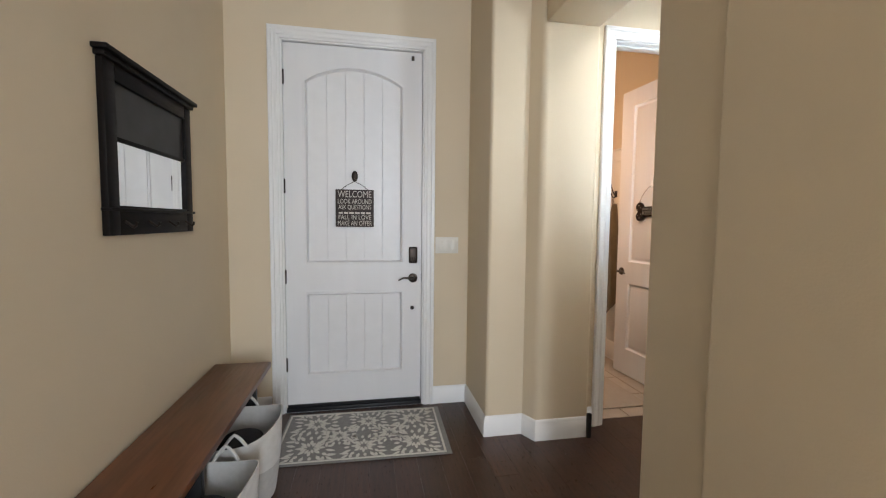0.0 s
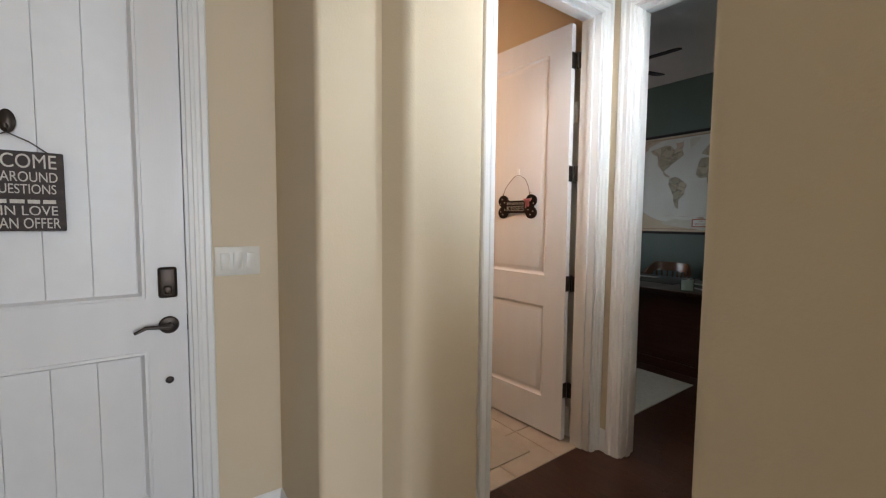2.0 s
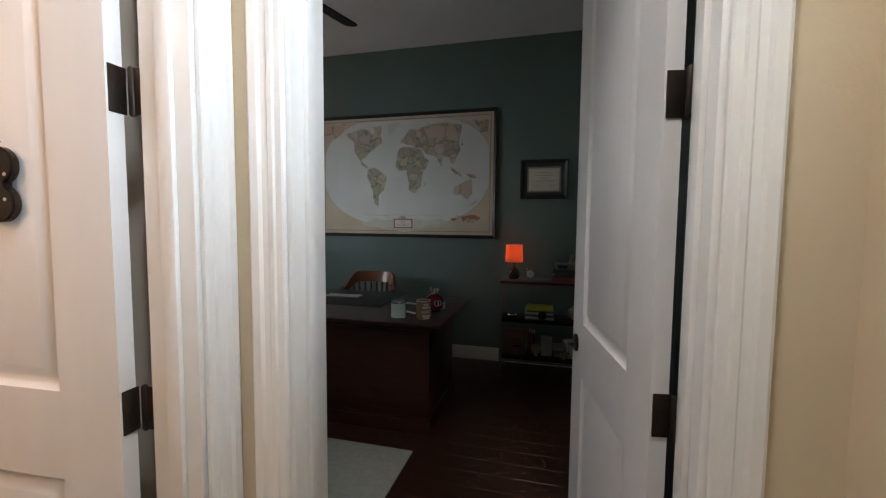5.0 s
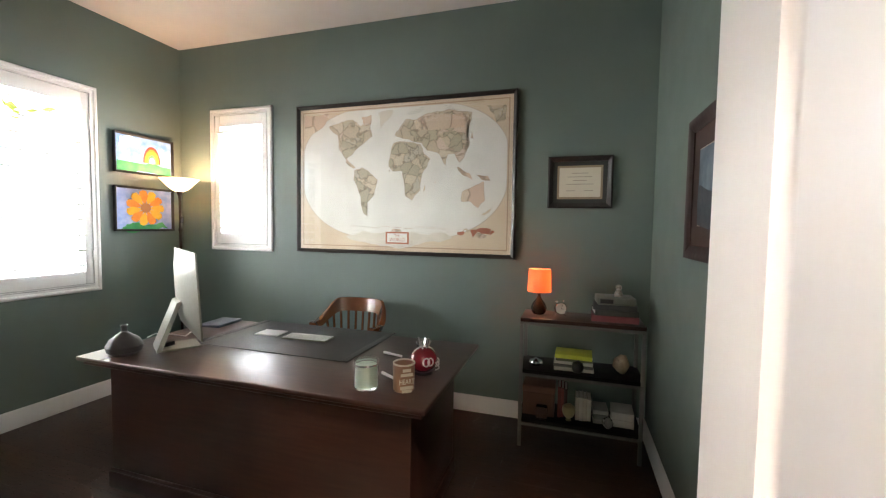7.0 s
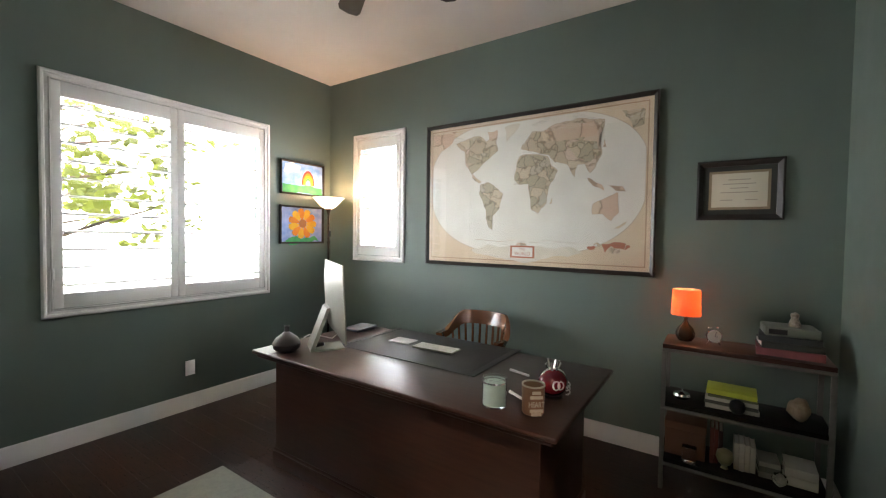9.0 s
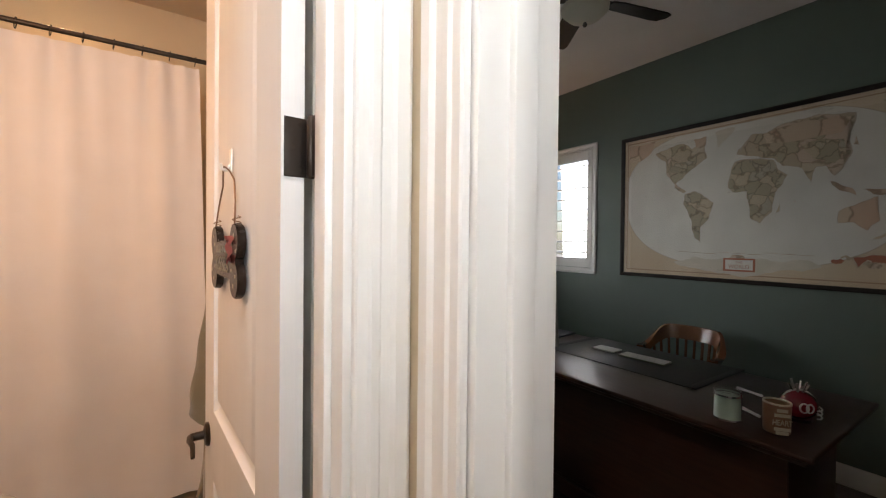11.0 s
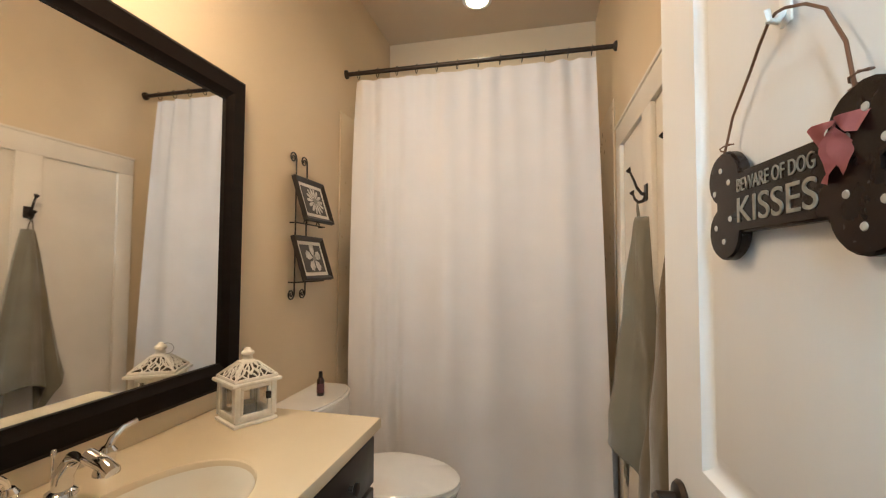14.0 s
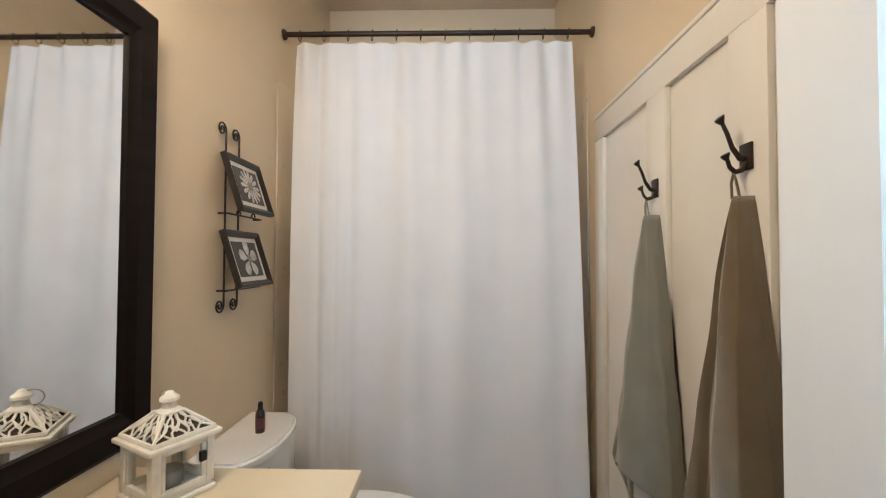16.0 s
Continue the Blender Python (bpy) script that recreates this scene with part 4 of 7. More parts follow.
tp = thing("trackpad", pose(4.748, 3.528, ZD + 0.0035, 0, 0, 3), "flat white trackpad on the leather blotter", "trackpad")
part("surface", bx(-0.057, 0.057, -0.078, 0.078, 0, 0.007, bevel=0.002), WPLA, tp)
bk = thing("notebook", pose(4.845, 4.02, ZD, 0, 0, 6), "closed navy notebook lying on the desk", "notebook")
part("cover", bx(-0.11, 0.11, -0.075, 0.075, 0, 0.016, bevel=0.002), shader("navy_cover", (0.03, 0.035, 0.06), 0.5), bk)
part("pages", bx(-0.107, 0.112, -0.072, 0.0765, 0.003, 0.013), shader("paper", (0.72, 0.70, 0.66), 0.8), bk)


def computer():
    # local x along the screen, y towards the back
    m = pose(4.415, 3.785, ZD, 0, 0, 58)
    e = thing("desktop_computer", m, "silver all-in-one desktop computer seen from behind", "computer")
    w = 0.64
    bm = B()
    box(bm, -w / 2, w / 2, -0.006, 0.004, 0.085, 0.525, bevel=0.003)
    part("screen_case", bm, ALU, e, "", pose(0, 0, 0, -3))
    bm = B()
    nu, nv = 24, 16
    grid = [[bm.verts.new((-w / 2 + w * i / nu, 0.0035 + 0.040 * (1 - (2 * i / nu - 1) ** 2) ** 0.8 * (1 - (2 * j / nv - 1) ** 4) ** 0.8, 0.085 + 0.44 * j / nv)) for i in range(nu + 1)] for j in range(nv + 1)]
    for j in range(nv):
        for i in range(nu):
            bm.faces.new((grid[j][i], grid[j][i + 1], grid[j + 1][i + 1], grid[j + 1][i]))
    rim_ = [v for v in grid[0]] + [r[-1] for r in grid[1:]] + grid[-1][-2::-1] + [r[0] for r in grid[-2:0:-1]]
    bm.faces.new(rim_)
    bmesh.ops.recalc_face_normals(bm, faces=bm.faces)
    part("back_shell", bm, ALU, e, "", pose(0, 0, 0, -3))
    part("screen", bx(-w / 2 + 0.01, w / 2 - 0.01, -0.0075, -0.006, 0.155, 0.515), LEATHER, e, "black glass screen", pose(0, 0, 0, -3))
    bm = B()
    pts = [(0.040, 0.265), (0.075, 0.25), (0.165, 0.012), (0.165, 0.0), (-0.035, 0.0), (-0.035, 0.008), (0.142, 0.010), (0.060, 0.235), (0.040, 0.245)]
    prism(bm, pts, -0.085, 0.085)
    part("stand", bm, ALU, e, "bent aluminium stand", Matrix(((0, 0, 1, 0), (1, 0, 0, 0), (0, 1, 0, 0), (0, 0, 0, 1))))


computer()
DARKP = shader("dark_pottery", (0.035, 0.028, 0.028), 0.45, colour2=(0.055, 0.042, 0.040), scale=10, bump=0.2, bump_scale=60)
vase = thing("vase", pose(4.165, 3.935, ZD) @ Matrix.Diagonal((0.84, 0.84, 0.90, 1)), "small squat dark brown pottery bud vase", "vase")
part("body", lathe(B(), [(0, 0), (0.055, 0), (0.088, 0.025), (0.095, 0.055), (0.075, 0.090), (0.035, 0.118), (0.016, 0.132), (0.015, 0.155), (0.019, 0.168), (0.013, 0.168), (0.010, 0.15), (0, 0.14)], 32), DARKP, vase)
# white sheet laid where the polished desktop reflects the sky
wp = thing("sky_glare_sheet", pose(4.10, 4.02, ZD), "white sheet standing in for sky glare on the desk corner", "paper")
part("sheet", bx(-0.04, 0.10, -0.06, 0.10, 0, 0.0012), shader("paper", (0.72, 0.70, 0.66), 0.8), wp)
cab = thing("cable", pose(0, 0, 0), "white power cable looping over the desk", "cable")
part("cord", tube(B(), [(4.28, 3.93, ZD + 0.06), (4.36, 3.98, ZD + 0.055), (4.45, 3.98, ZD + 0.03), (4.52, 3.95, ZD + 0.004), (4.60, 4.0, ZD + 0.004)], 0.0035, 6), WPLA, cab)
blk = thing("black_adapter", pose(4.33, 3.86, ZD), "small black adapter box", "adapter")
part("case", bx(-0.03, 0.03, -0.025, 0.025, 0, 0.03, bevel=0.004), BLACK, blk)


def candle():
    e = thing("candle_jar", pose(4.200, 2.592, ZD), "mint candle in a glass jar with silver rim", "candle")
    part("wax", lathe(B(), [(0, 0.006), (0.046, 0.006), (0.046, 0.094), (0, 0.092)], 28), shader("mint_wax", (0.56, 0.68, 0.56), 0.5), e, "pale mint wax")
    part("jar", lathe(B(), [(0, 0), (0.050, 0), (0.051, 0.004), (0.051, 0.115), (0.0475, 0.115), (0.0475, 0.006), (0, 0.005)], 32), GLASS, e, "clear glass").visible_shadow = False
    part("rim", lathe(B(), [(0.0500, 0.096), (0.0520, 0.096), (0.0520, 0.103), (0.0500, 0.103), (0.0500, 0.096)], 32, caps=False), CHROME, e, "thin silver band")

    

candle()


def mug():
    e = thing("mug", pose(4.222, 2.432, ZD), "tan ceramic mug with cream lettering and black rim", "mug")
    TAN = shader("tan_ceramic", (0.30, 0.16, 0.095), 0.4, colour2=(0.26, 0.135, 0.08), scale=20)
    CRM = shader("cream_glaze", (0.66, 0.58, 0.46), 0.5)
    part("body", lathe(B(), [(0, 0), (0.040, 0), (0.043, 0.004), (0.045, 0.112), (0.0415, 0.112), (0.0395, 0.008), (0, 0.007)], 32), TAN, e)
    part("rim", lathe(B(), [(0.041, 0.110), (0.0456, 0.110), (0.0456, 0.116), (0.041, 0.116), (0.041, 0.110)], 32, caps=False), CRM, e)
    part("handle", tube(B(), arc((0.042, 0, 0.058), 0.034, -80, 80, 10, "xz"), 0.006, 8), TAN, e)
    face = pose(0, 0, 0, 0, 0, -52)
    letters("HEART", 0.030, CRM, e, face @ pose(0, -0.0462, 0.048, 90), "", 0.0012, 0.062)
    for k, (w, z) in enumerate(((0.034, 0.094), (0.050, 0.076), (0.052, 0.024), (0.040, 0.010))):
        part("word_bar", bx(-w / 2, w / 2, -0.0468, -0.0445, z - 0.006, z + 0.006), CRM, e, "", face)


mug()


def pen_helmet():
    e = thing("pen_holder", pose(4.435, 2.425, ZD, 0, 0, -50), "small crimson football helmet pen holder", "pen holder")
    RED = shader("crimson_gloss", (0.20, 0.010, 0.022), 0.15, coat=0.6)
    bm = B()
    bmesh.ops.create_uvsphere(bm, u_segments=28, v_segments=16, radius=0.058)
    for v in bm.verts:
        v.co = Vector((v.co.x * 1.12, v.co.y, v.co.z * 1.0 + 0.062))
    bmesh.ops.bisect_plane(bm, geom=bm.verts[:] + bm.edges[:] + bm.faces[:], plane_co=(0, 0, 0.012), plane_no=(0, 0, -1), clear_outer=True)
    part("shell", bm, RED, e, "glossy crimson shell")
    part("stripe", tube(B(), arc((0, 0, 0.062), 0.0585, 10, 170, 16, "xz"), 0.006, 6), WPLA, e)
    for dx, r in ((-0.006, 0.014), (0.014, 0.013)):
        part("logo_ring", tube(B(), [(dx + r * math.cos(q), -math.sqrt(max(0.0, 0.0585 ** 2 - (dx + r * math.cos(q)) ** 2 / 1.25 - (1.3 * r * math.sin(q)) ** 2)) , 0.064 + 1.3 * r * math.sin(q)) for q in (2 * math.pi * j / 20 for j in range(20))], 0.0035, 6, None, True), WPLA, e, "white emblem ring")
    for z in (0.028, 0.045, 0.060):
        part("face_bar", tube(B(), [(0.035 * math.cos(a) + 0.035, 0.062 * math.sin(a), z) for a in (radians(q) for q in range(-90, 91, 15))], 0.003, 6), WPLA, e)
    part("base", lathe(B(), [(0, 0), (0.045, 0), (0.045, 0.012), (0, 0.012)], 24), BLACK, e)
    random.seed(8)
    for k in range(6):
        a = k * 1.05
        part("pen", tube(B(), [(0.012 * math.cos(a), 0.012 * math.sin(a), 0.10), (0.034 * math.cos(a), 0.026 * math.sin(a), 0.145 + 0.008 * (k % 3))], 0.0045, 8), CHROME if k % 2 else STEEL, e)


pen_helmet()
pn = thing("pen", pose(4.62, 2.66, ZD + 0.005, 0, 90, 75), "white marker pen lying on the desk", "pen")
part("barrel", lathe(B(), [(0, -0.06), (0.006, -0.058), (0.006, 0.02), (0.007, 0.02), (0.007, 0.06), (0, 0.062)], 12), WPLA, pn)
pn = thing("pen", pose(4.335, 2.555, ZD + 0.005, 0, 90, 60), "short white pen lying behind the candle", "pen")
part("barrel", lathe(B(), [(0, -0.045), (0.006, -0.043), (0.006, 0.02), (0.007, 0.02), (0.007, 0.045), (0, 0.047)], 12), WPLA, pn)


def banker_chair():
    e = thing("desk_chair", pose(5.33, 3.33, 0, 0, 0, 180) @ Matrix.Diagonal((0.9, 0.88, 0.975, 1)), "brown wooden banker desk chair with curved back", "chair")
    # local +x faces the desk
    def ease(u, a, b):
        t = max(0.0, min(1.0, (u - a) / (b - a)))
        return t * t * (3 - 2 * t)

    bm = B()
    rows = []
    for k in range(37):
        a = radians(68 + 224 * k / 36)
        dev = abs(68 + 224 * k / 36 - 180)
        d = Vector((math.cos(a), math.sin(a), 0))
        top = 0.862 - 0.150 * ease(dev, 42, 88)
        hh = 0.105 - 0.062 * ease(dev, 48, 84)
        c = Vector((0.27 * d.x + 0.02, 0.285 * d.y, 0)) - d * 0.02 * ease(dev, 60, 0)
        lean = d * 0.022
        w = 0.013 + 0.012 * ease(dev, 50, 90)
        prof = ((-w, 0.006), (-w * 0.6, 0.0), (w * 0.6, 0.0), (w, 0.006), (w, 1.0), (w * 0.7, 1.04), (-w * 0.7, 1.04), (-w, 1.0))
        rows.append([bm.verts.new(c + d * o + lean * (s - 0.5) + Vector((0, 0, top - hh + hh * s * 0.96))) for o, s in prof])
    n = len(rows[0])
    for a, b in zip(rows, rows[1:]):
        for k in range(n):
            bm.faces.new((a[k], a[(k + 1) % n], b[(k + 1) % n], b[k]))
    bm.faces.new(rows[0][::-1])
    bm.faces.new(rows[-1])
    bmesh.ops.recalc_face_normals(bm, faces=bm.faces)
    part("back_rail", bm, CHAIRW, e, "steam-bent brown wooden back and arm rail")
    for k in range(11):
        q = 110 + 140 * k / 10
        a = radians(q)
        dev = abs(q - 180)
        tz = 0.862 - 0.150 * ease(dev, 42, 88) - 0.100 + 0.062 * ease(dev, 48, 84)
        top = (0.255 * math.cos(a) + 0.02, 0.275 * math.sin(a), tz)
        part("spindle", tube(B(), [(0.20 * math.cos(a), 0.215 * math.sin(a), 0.45), (0.23 * math.cos(a) + 0.01, 0.26 * math.sin(a), 0.60), top], 0.011, 8), CHAIRW, e)
    bm = B()
    prism(bm, [(0.24 * math.cos(a), 0.25 * math.sin(a)) for a in (2 * math.pi * q / 28 for q in range(28))], 0.425, 0.462)
    part("seat", bm, CHAIRW, e)
    part("column", lathe(B(), [(0, 0.10), (0.030, 0.10), (0.030, 0.30), (0.055, 0.40), (0.10, 0.425), (0, 0.425)], 16), BLACK, e)
    for k in range(4):
        a = k * math.pi / 2 + 0.6
        c, s = math.cos(a), math.sin(a)
        part("foot", tube(B(), [(0.02 * c, 0.02 * s, 0.13), (0.16 * c, 0.16 * s, 0.10), (0.29 * c, 0.29 * s, 0.065)], 0.020, 8), CHAIRW, e)
        part("caster", lathe(B(), [(0, -0.03), (0.02, -0.026), (0.028, 0), (0.02, 0.026), (0, 0.03)], 14), BLACK, e, "", pose(0.29 * c, 0.29 * s, 0.031, 0, 90, 57.3 * a))


banker_chair()

RUG = shader("pale_office_rug", (0.40, 0.40, 0.33), 0.95, colour2=(0.33, 0.33, 0.27), scale=40, bump=0.6, bump_scale=220, sheen=0.3)
rg = thing("area_rug", pose(0, 0, 0), "pale sage low pile rug before the desk", "rug")
part("rug_surface", bx(2.96, 3.980, 2.418, 4.30, 0.0006, 0.011, bevel=0.004), RUG, rg)


def shelf_unit():
    e = thing("shelf_unit", pose(0, 0, 0), "dark wood shelf unit with steel legs", "shelf")
    x0, x1, y0, y1 = 5.30, 5.60, 1.355, 2.085
    METAL = shader("shelf_metal", (0.17, 0.165, 0.155), 0.5, metal=0.5, scale=20)
    for z in (0.815, 0.485, 0.165):
        part("shelf_board", bx(x0, x1, y0, y1, z - 0.006, z + 0.018, bevel=0.002), MAHOG if z > 0.8 else ESPRESSO, e)
        part("front_rail", bx(x0 - 0.006, x0 + 0.014, y0, y1, z - 0.024, z - 0.0065, bevel=0.002), METAL, e)
        part("back_rail", bx(x1 - 0.018, x1, y0, y1, z - 0.024, z - 0.0065, bevel=0.002), METAL, e)
    for x in (x0 - 0.004, x1 - 0.018):
        for y in (y0 + 0.0, y1 - 0.020):
            part("leg", bx(x - 0.001, x + 0.020, y - 0.001, y + 0.021, 0, 0.79, bevel=0.002), METAL, e)


shelf_unit()
ZS = (0.833, 0.503, 0.183)


def table_lamp():
    e = thing("table_lamp", pose(5.47, 1.985, ZS[0]), "small lamp with glowing orange shade", "lamp")
    part("base", lathe(B(), [(0, 0), (0.035, 0), (0.048, 0.020), (0.052, 0.045), (0.040, 0.075), (0.018, 0.100), (0.010, 0.118), (0.010, 0.16), (0, 0.16)], 28), shader("bronze_glass", (0.06, 0.035, 0.018), 0.2, metal=0.3, coat=0.5), e, "dark amber glass base")
    bm = B()
    lathe(bm, [(0.078, 0.150), (0.072, 0.300)], 36)
    for f in [f for f in bm.faces if len(f.verts) > 4]:
        bm.faces.remove(f)
    bmesh.ops.solidify(bm, geom=bm.faces, thickness=0.002)
    part("shade", bm, shader("orange_shade", (0.82, 0.36, 0.20), 0.8, translucent=0.6, scale=80, colour2=(0.78, 0.34, 0.18)), e, "orange fabric drum shade")
    part("bulb", lathe(B(), [(0, 0.165), (0.015, 0.18), (0.022, 0.21), (0.012, 0.235), (0, 0.238)], 14), glow("lit_bulb", (1.0, 0.60, 0.32), 4), e)


table_lamp()


def alarm_clock():
    e = thing("alarm_clock", pose(5.44, 1.845, ZS[0], 0, 0, -70), "small silver twin-bell alarm clock", "clock")
    part("case", lathe(B(), [(0, -0.015), (0.038, -0.015), (0.041, 0), (0.038, 0.015), (0.034, 0.012), (0, 0.012)], 28), CHROME, e, "", pose(0, 0, 0.052, 90))
    part("dial", lathe(B(), [(0, 0), (0.033, 0), (0.033, 0.001), (0, 0.001)], 28), WPLA, e, "", pose(0, -0.0125, 0.052, 90))
    for a, l in ((100, 0.018), (20, 0.026)):
        part("hand", bx(-0.001, 0.001, -0.015, -0.0142, 0, l), BLACK, e, "", pose(0, 0, 0.052, 0, a, 0))
    for s in (-1, 1):
        part("bell", lathe(B(), [(0, 0.012), (0.010, 0.009), (0.015, 0), (0.013, 0)], 16), CHROME, e, "", pose(s * 0.022, 0, 0.094, 0, s * 25, 0))
        part("leg", tube(B(), [(s * 0.022, 0, 0.020), (s * 0.035, 0, 0.002)], 0.003, 6), CHROME, e)


alarm_clock()


def book(parent_pose, l, w, h, colour, label, lying=True, seed=0):
    e = thing("book", parent_pose, label, "book")
    c = shader("cover_%.2f_%.2f_%.2f" % colour, colour, 0.6, scale=10)
    pg = shader("paper", (0.72, 0.70, 0.66), 0.8)
    bm = B()
    box(bm, -w / 2, w / 2, -l / 2, l / 2, 0, 0.003, bevel=0.0008)
    box(bm, -w / 2, w / 2, -l / 2, l / 2, h - 0.003, h, bevel=0.0008)
    box(bm, -w / 2 - 0.002, -w / 2 + 0.002, -l / 2, l / 2, 0.0005, h - 0.0005, bevel=0.0008)
    part("cover", bm, c, e)
    part("pages", bx(-w / 2 + 0.0025, w / 2 - 0.004, -l / 2 + 0.004, l / 2 - 0.004, 0.0032, h - 0.0032), pg, e)
    return e


z = ZS[0] + 0.0005
for l, w, h, c, lab in ((0.27, 0.20, 0.038, (0.24, 0.07, 0.075), "thick dusty red book lying flat"), (0.25, 0.19, 0.032, (0.045, 0.05, 0.045), "dark grey hardback book lying flat"), (0.25, 0.18, 0.032, (0.035, 0.04, 0.042), "charcoal hardback book lying flat")):
    book(pose(5.46, 1.52, z, 0, 0, random.uniform(-4, 4)), l, w, h, c, lab)
    z += h + 0.0008
rad = thing("old_radio", pose(5.46, 1.52, z, 0, 0, 3), "flat grey vintage portable radio on the books", "radio")
part("case", bx(-0.09, 0.09, -0.11, 0.11, 0, 0.045, bevel=0.006), shader("grey_bakelite", (0.16, 0.17, 0.14), 0.4), rad)
part("grille", bx(-0.0925, -0.089, 0.02, 0.095, 0.010, 0.036), BLACK, rad)
z += 0.046
fg = thing("small_figurine", pose(5.44, 1.50, z), "small white and brown china figurine", "figurine")
bm = B()
lathe(bm, [(0, 0), (0.024, 0), (0.026, 0.01), (0.020, 0.03), (0.014, 0.042), (0.018, 0.055), (0.016, 0.068), (0, 0.076)], 18)
part("figure", bm, shader("china_glaze", (0.50, 0.45, 0.38), 0.3, colour2=(0.12, 0.08, 0.05), scale=55), fg)

# middle shelf
sil = thing("silver_dish", pose(5.42, 1.99, ZS[1] + 0.0005), "small silver covered dish", "dish")
part("bowl", lathe(B(), [(0, 0), (0.03, 0), (0.045, 0.018), (0.040, 0.030), (0.015, 0.040), (0.006, 0.044), (0.008, 0.052), (0, 0.056)], 24), CHROME, sil)
z = ZS[1] + 0.0005
for l, h, c, lab in ((0.24, 0.022, (0.55, 0.54, 0.50), "white paperback lying in a stack"), (0.24, 0.018, (0.10, 0.10, 0.10), "black paperback lying in a stack"), (0.235, 0.020, (0.60, 0.59, 0.55), "cream paperback lying in a stack"), (0.22, 0.014, (0.12, 0.13, 0.08), "dark olive paperback lying in a stack"), (0.225, 0.026, (0.52, 0.55, 0.06), "bright yellow-green book on a stack")):
    book(pose(5.44, 1.755, z, 0, 0, random.uniform(-3, 3)), l, 0.16, h, c, lab)
    z += h + 0.0006
ob_ = thing("round_ornament", pose(5.345, 1.73, ZS[1] + 0.0005), "small dark round desk ornament", "ornament")
part("ball", lathe(B(), [(0, 0), (0.02, 0.002), (0.034, 0.02), (0.038, 0.04), (0.030, 0.062), (0.012, 0.074), (0, 0.076)], 20), BLACK, ob_)
sk = thing("shell_ornament", pose(5.42, 1.47, ZS[1] + 0.0005), "pale lumpy coral shell ornament", "ornament")
bm = B()
bmesh.ops.create_icosphere(bm, subdivisions=3, radius=0.05)
for v in bm.verts:
    k = 1 + 0.22 * noise.noise(v.co * 30) + 0.1 * noise.noise(v.co * 70)
    v.co = Vector((v.co.x * k, v.co.y * k * 0.9, v.co.z * k * 1.15))
lo = min(v.co.z for v in bm.verts)
for v in bm.verts:
    v.co.z -= lo
part("shell", bm, shader("coral", (0.34, 0.26, 0.18), 0.7, colour2=(0.22, 0.15, 0.09), scale=30), sk)
# bottom shelf
wb = thing("wooden_box", pose(5.45, 1.965, ZS[2] + 0.0005), "brown wooden keepsake box", "box")
part("body", bx(-0.08, 0.08, -0.10, 0.10, 0.0, 0.15, bevel=0.004), shader("box_wood", (0.15, 0.07, 0.04), 0.5, scale=8), wb)
part("lid", bx(-0.084, 0.084, -0.104, 0.104, 0.15, 0.195, bevel=0.006), shader("box_lid_wood", (0.18, 0.085, 0.05), 0.5, scale=8), wb)
gl = thing("glass_block", pose(5.335, 1.94, ZS[2] + 0.0005), "clear crystal paperweight block", "paperweight")
part("block", bx(-0.025, 0.025, -0.035, 0.035, 0, 0.085, bevel=0.006), GLASS, gl)
y = 1.845
for w, h, c, lab in ((0.020, 0.20, (0.16, 0.04, 0.035), "dark red hardback standing upright"), (0.018, 0.19, (0.20, 0.05, 0.04), "red hardback standing upright"), (0.020, 0.18, (0.06, 0.03, 0.03), "dark brown hardback standing upright")):
    book(pose(5.46, y, ZS[2] + 0.10, 90, 0, 0), h, 0.14, w, c, lab)
    y -= w + 0.001
orb = thing("wood_ball", pose(5.37, 1.775, ZS[2] + 0.0005), "pale olive decorative ball on a foot", "ornament")
part("ball", lathe(B(), [(0, 0), (0.018, 0), (0.012, 0.014), (0.03, 0.03), (0.042, 0.06), (0.036, 0.09), (0.015, 0.105), (0, 0.107)], 24), shader("olive_glaze", (0.33, 0.29, 0.16), 0.35), orb)
y = 1.735
for w, h, c, lab in ((0.022, 0.145, (0.46, 0.43, 0.36), "cream book standing upright"), (0.024, 0.150, (0.48, 0.46, 0.40), "white book standing upright"), (0.022, 0.145, (0.44, 0.41, 0.34), "ivory book standing upright"), (0.024, 0.140, (0.45, 0.43, 0.37), "off-white book standing upright")):
    book(pose(5.45, y, ZS[2] + 0.075, 90, 0, 0), h, 0.13, w, c, lab)
    y -= w + 0.001
z = ZS[2] + 0.0005
for h, c, lab in ((0.03, (0.25, 0.24, 0.22), "grey book in a low stack"), (0.028, (0.14, 0.14, 0.13), "dark book in a low stack"), (0.026, (0.36, 0.34, 0.30), "tan book in a low stack")):
    book(pose(5.45, 1.585, z, 0, 0, 2), 0.09, 0.14, h, c, lab)
    z += h + 0.0006
z = ZS[2] + 0.0005
for h, c, lab in ((0.045, (0.46, 0.44, 0.38), "thick white book in a stack"), (0.045, (0.42, 0.40, 0.35), "thick cream book in a stack")):
    book(pose(5.45, 1.455, z, 0, 0, -2), 0.13, 0.16, h, c, lab)
    z += h + 0.0006
gb = thing("glass_orb", pose(5.335, 1.545, ZS[2] + 0.0005), "clear glass orb paperweight", "paperweight")
part("orb", lathe(B(), [(0, 0), (0.015, 0.002), (0.030, 0.02), (0.034, 0.036), (0.026, 0.056), (0.010, 0.066), (0, 0.067)], 22), GLASS, gb)


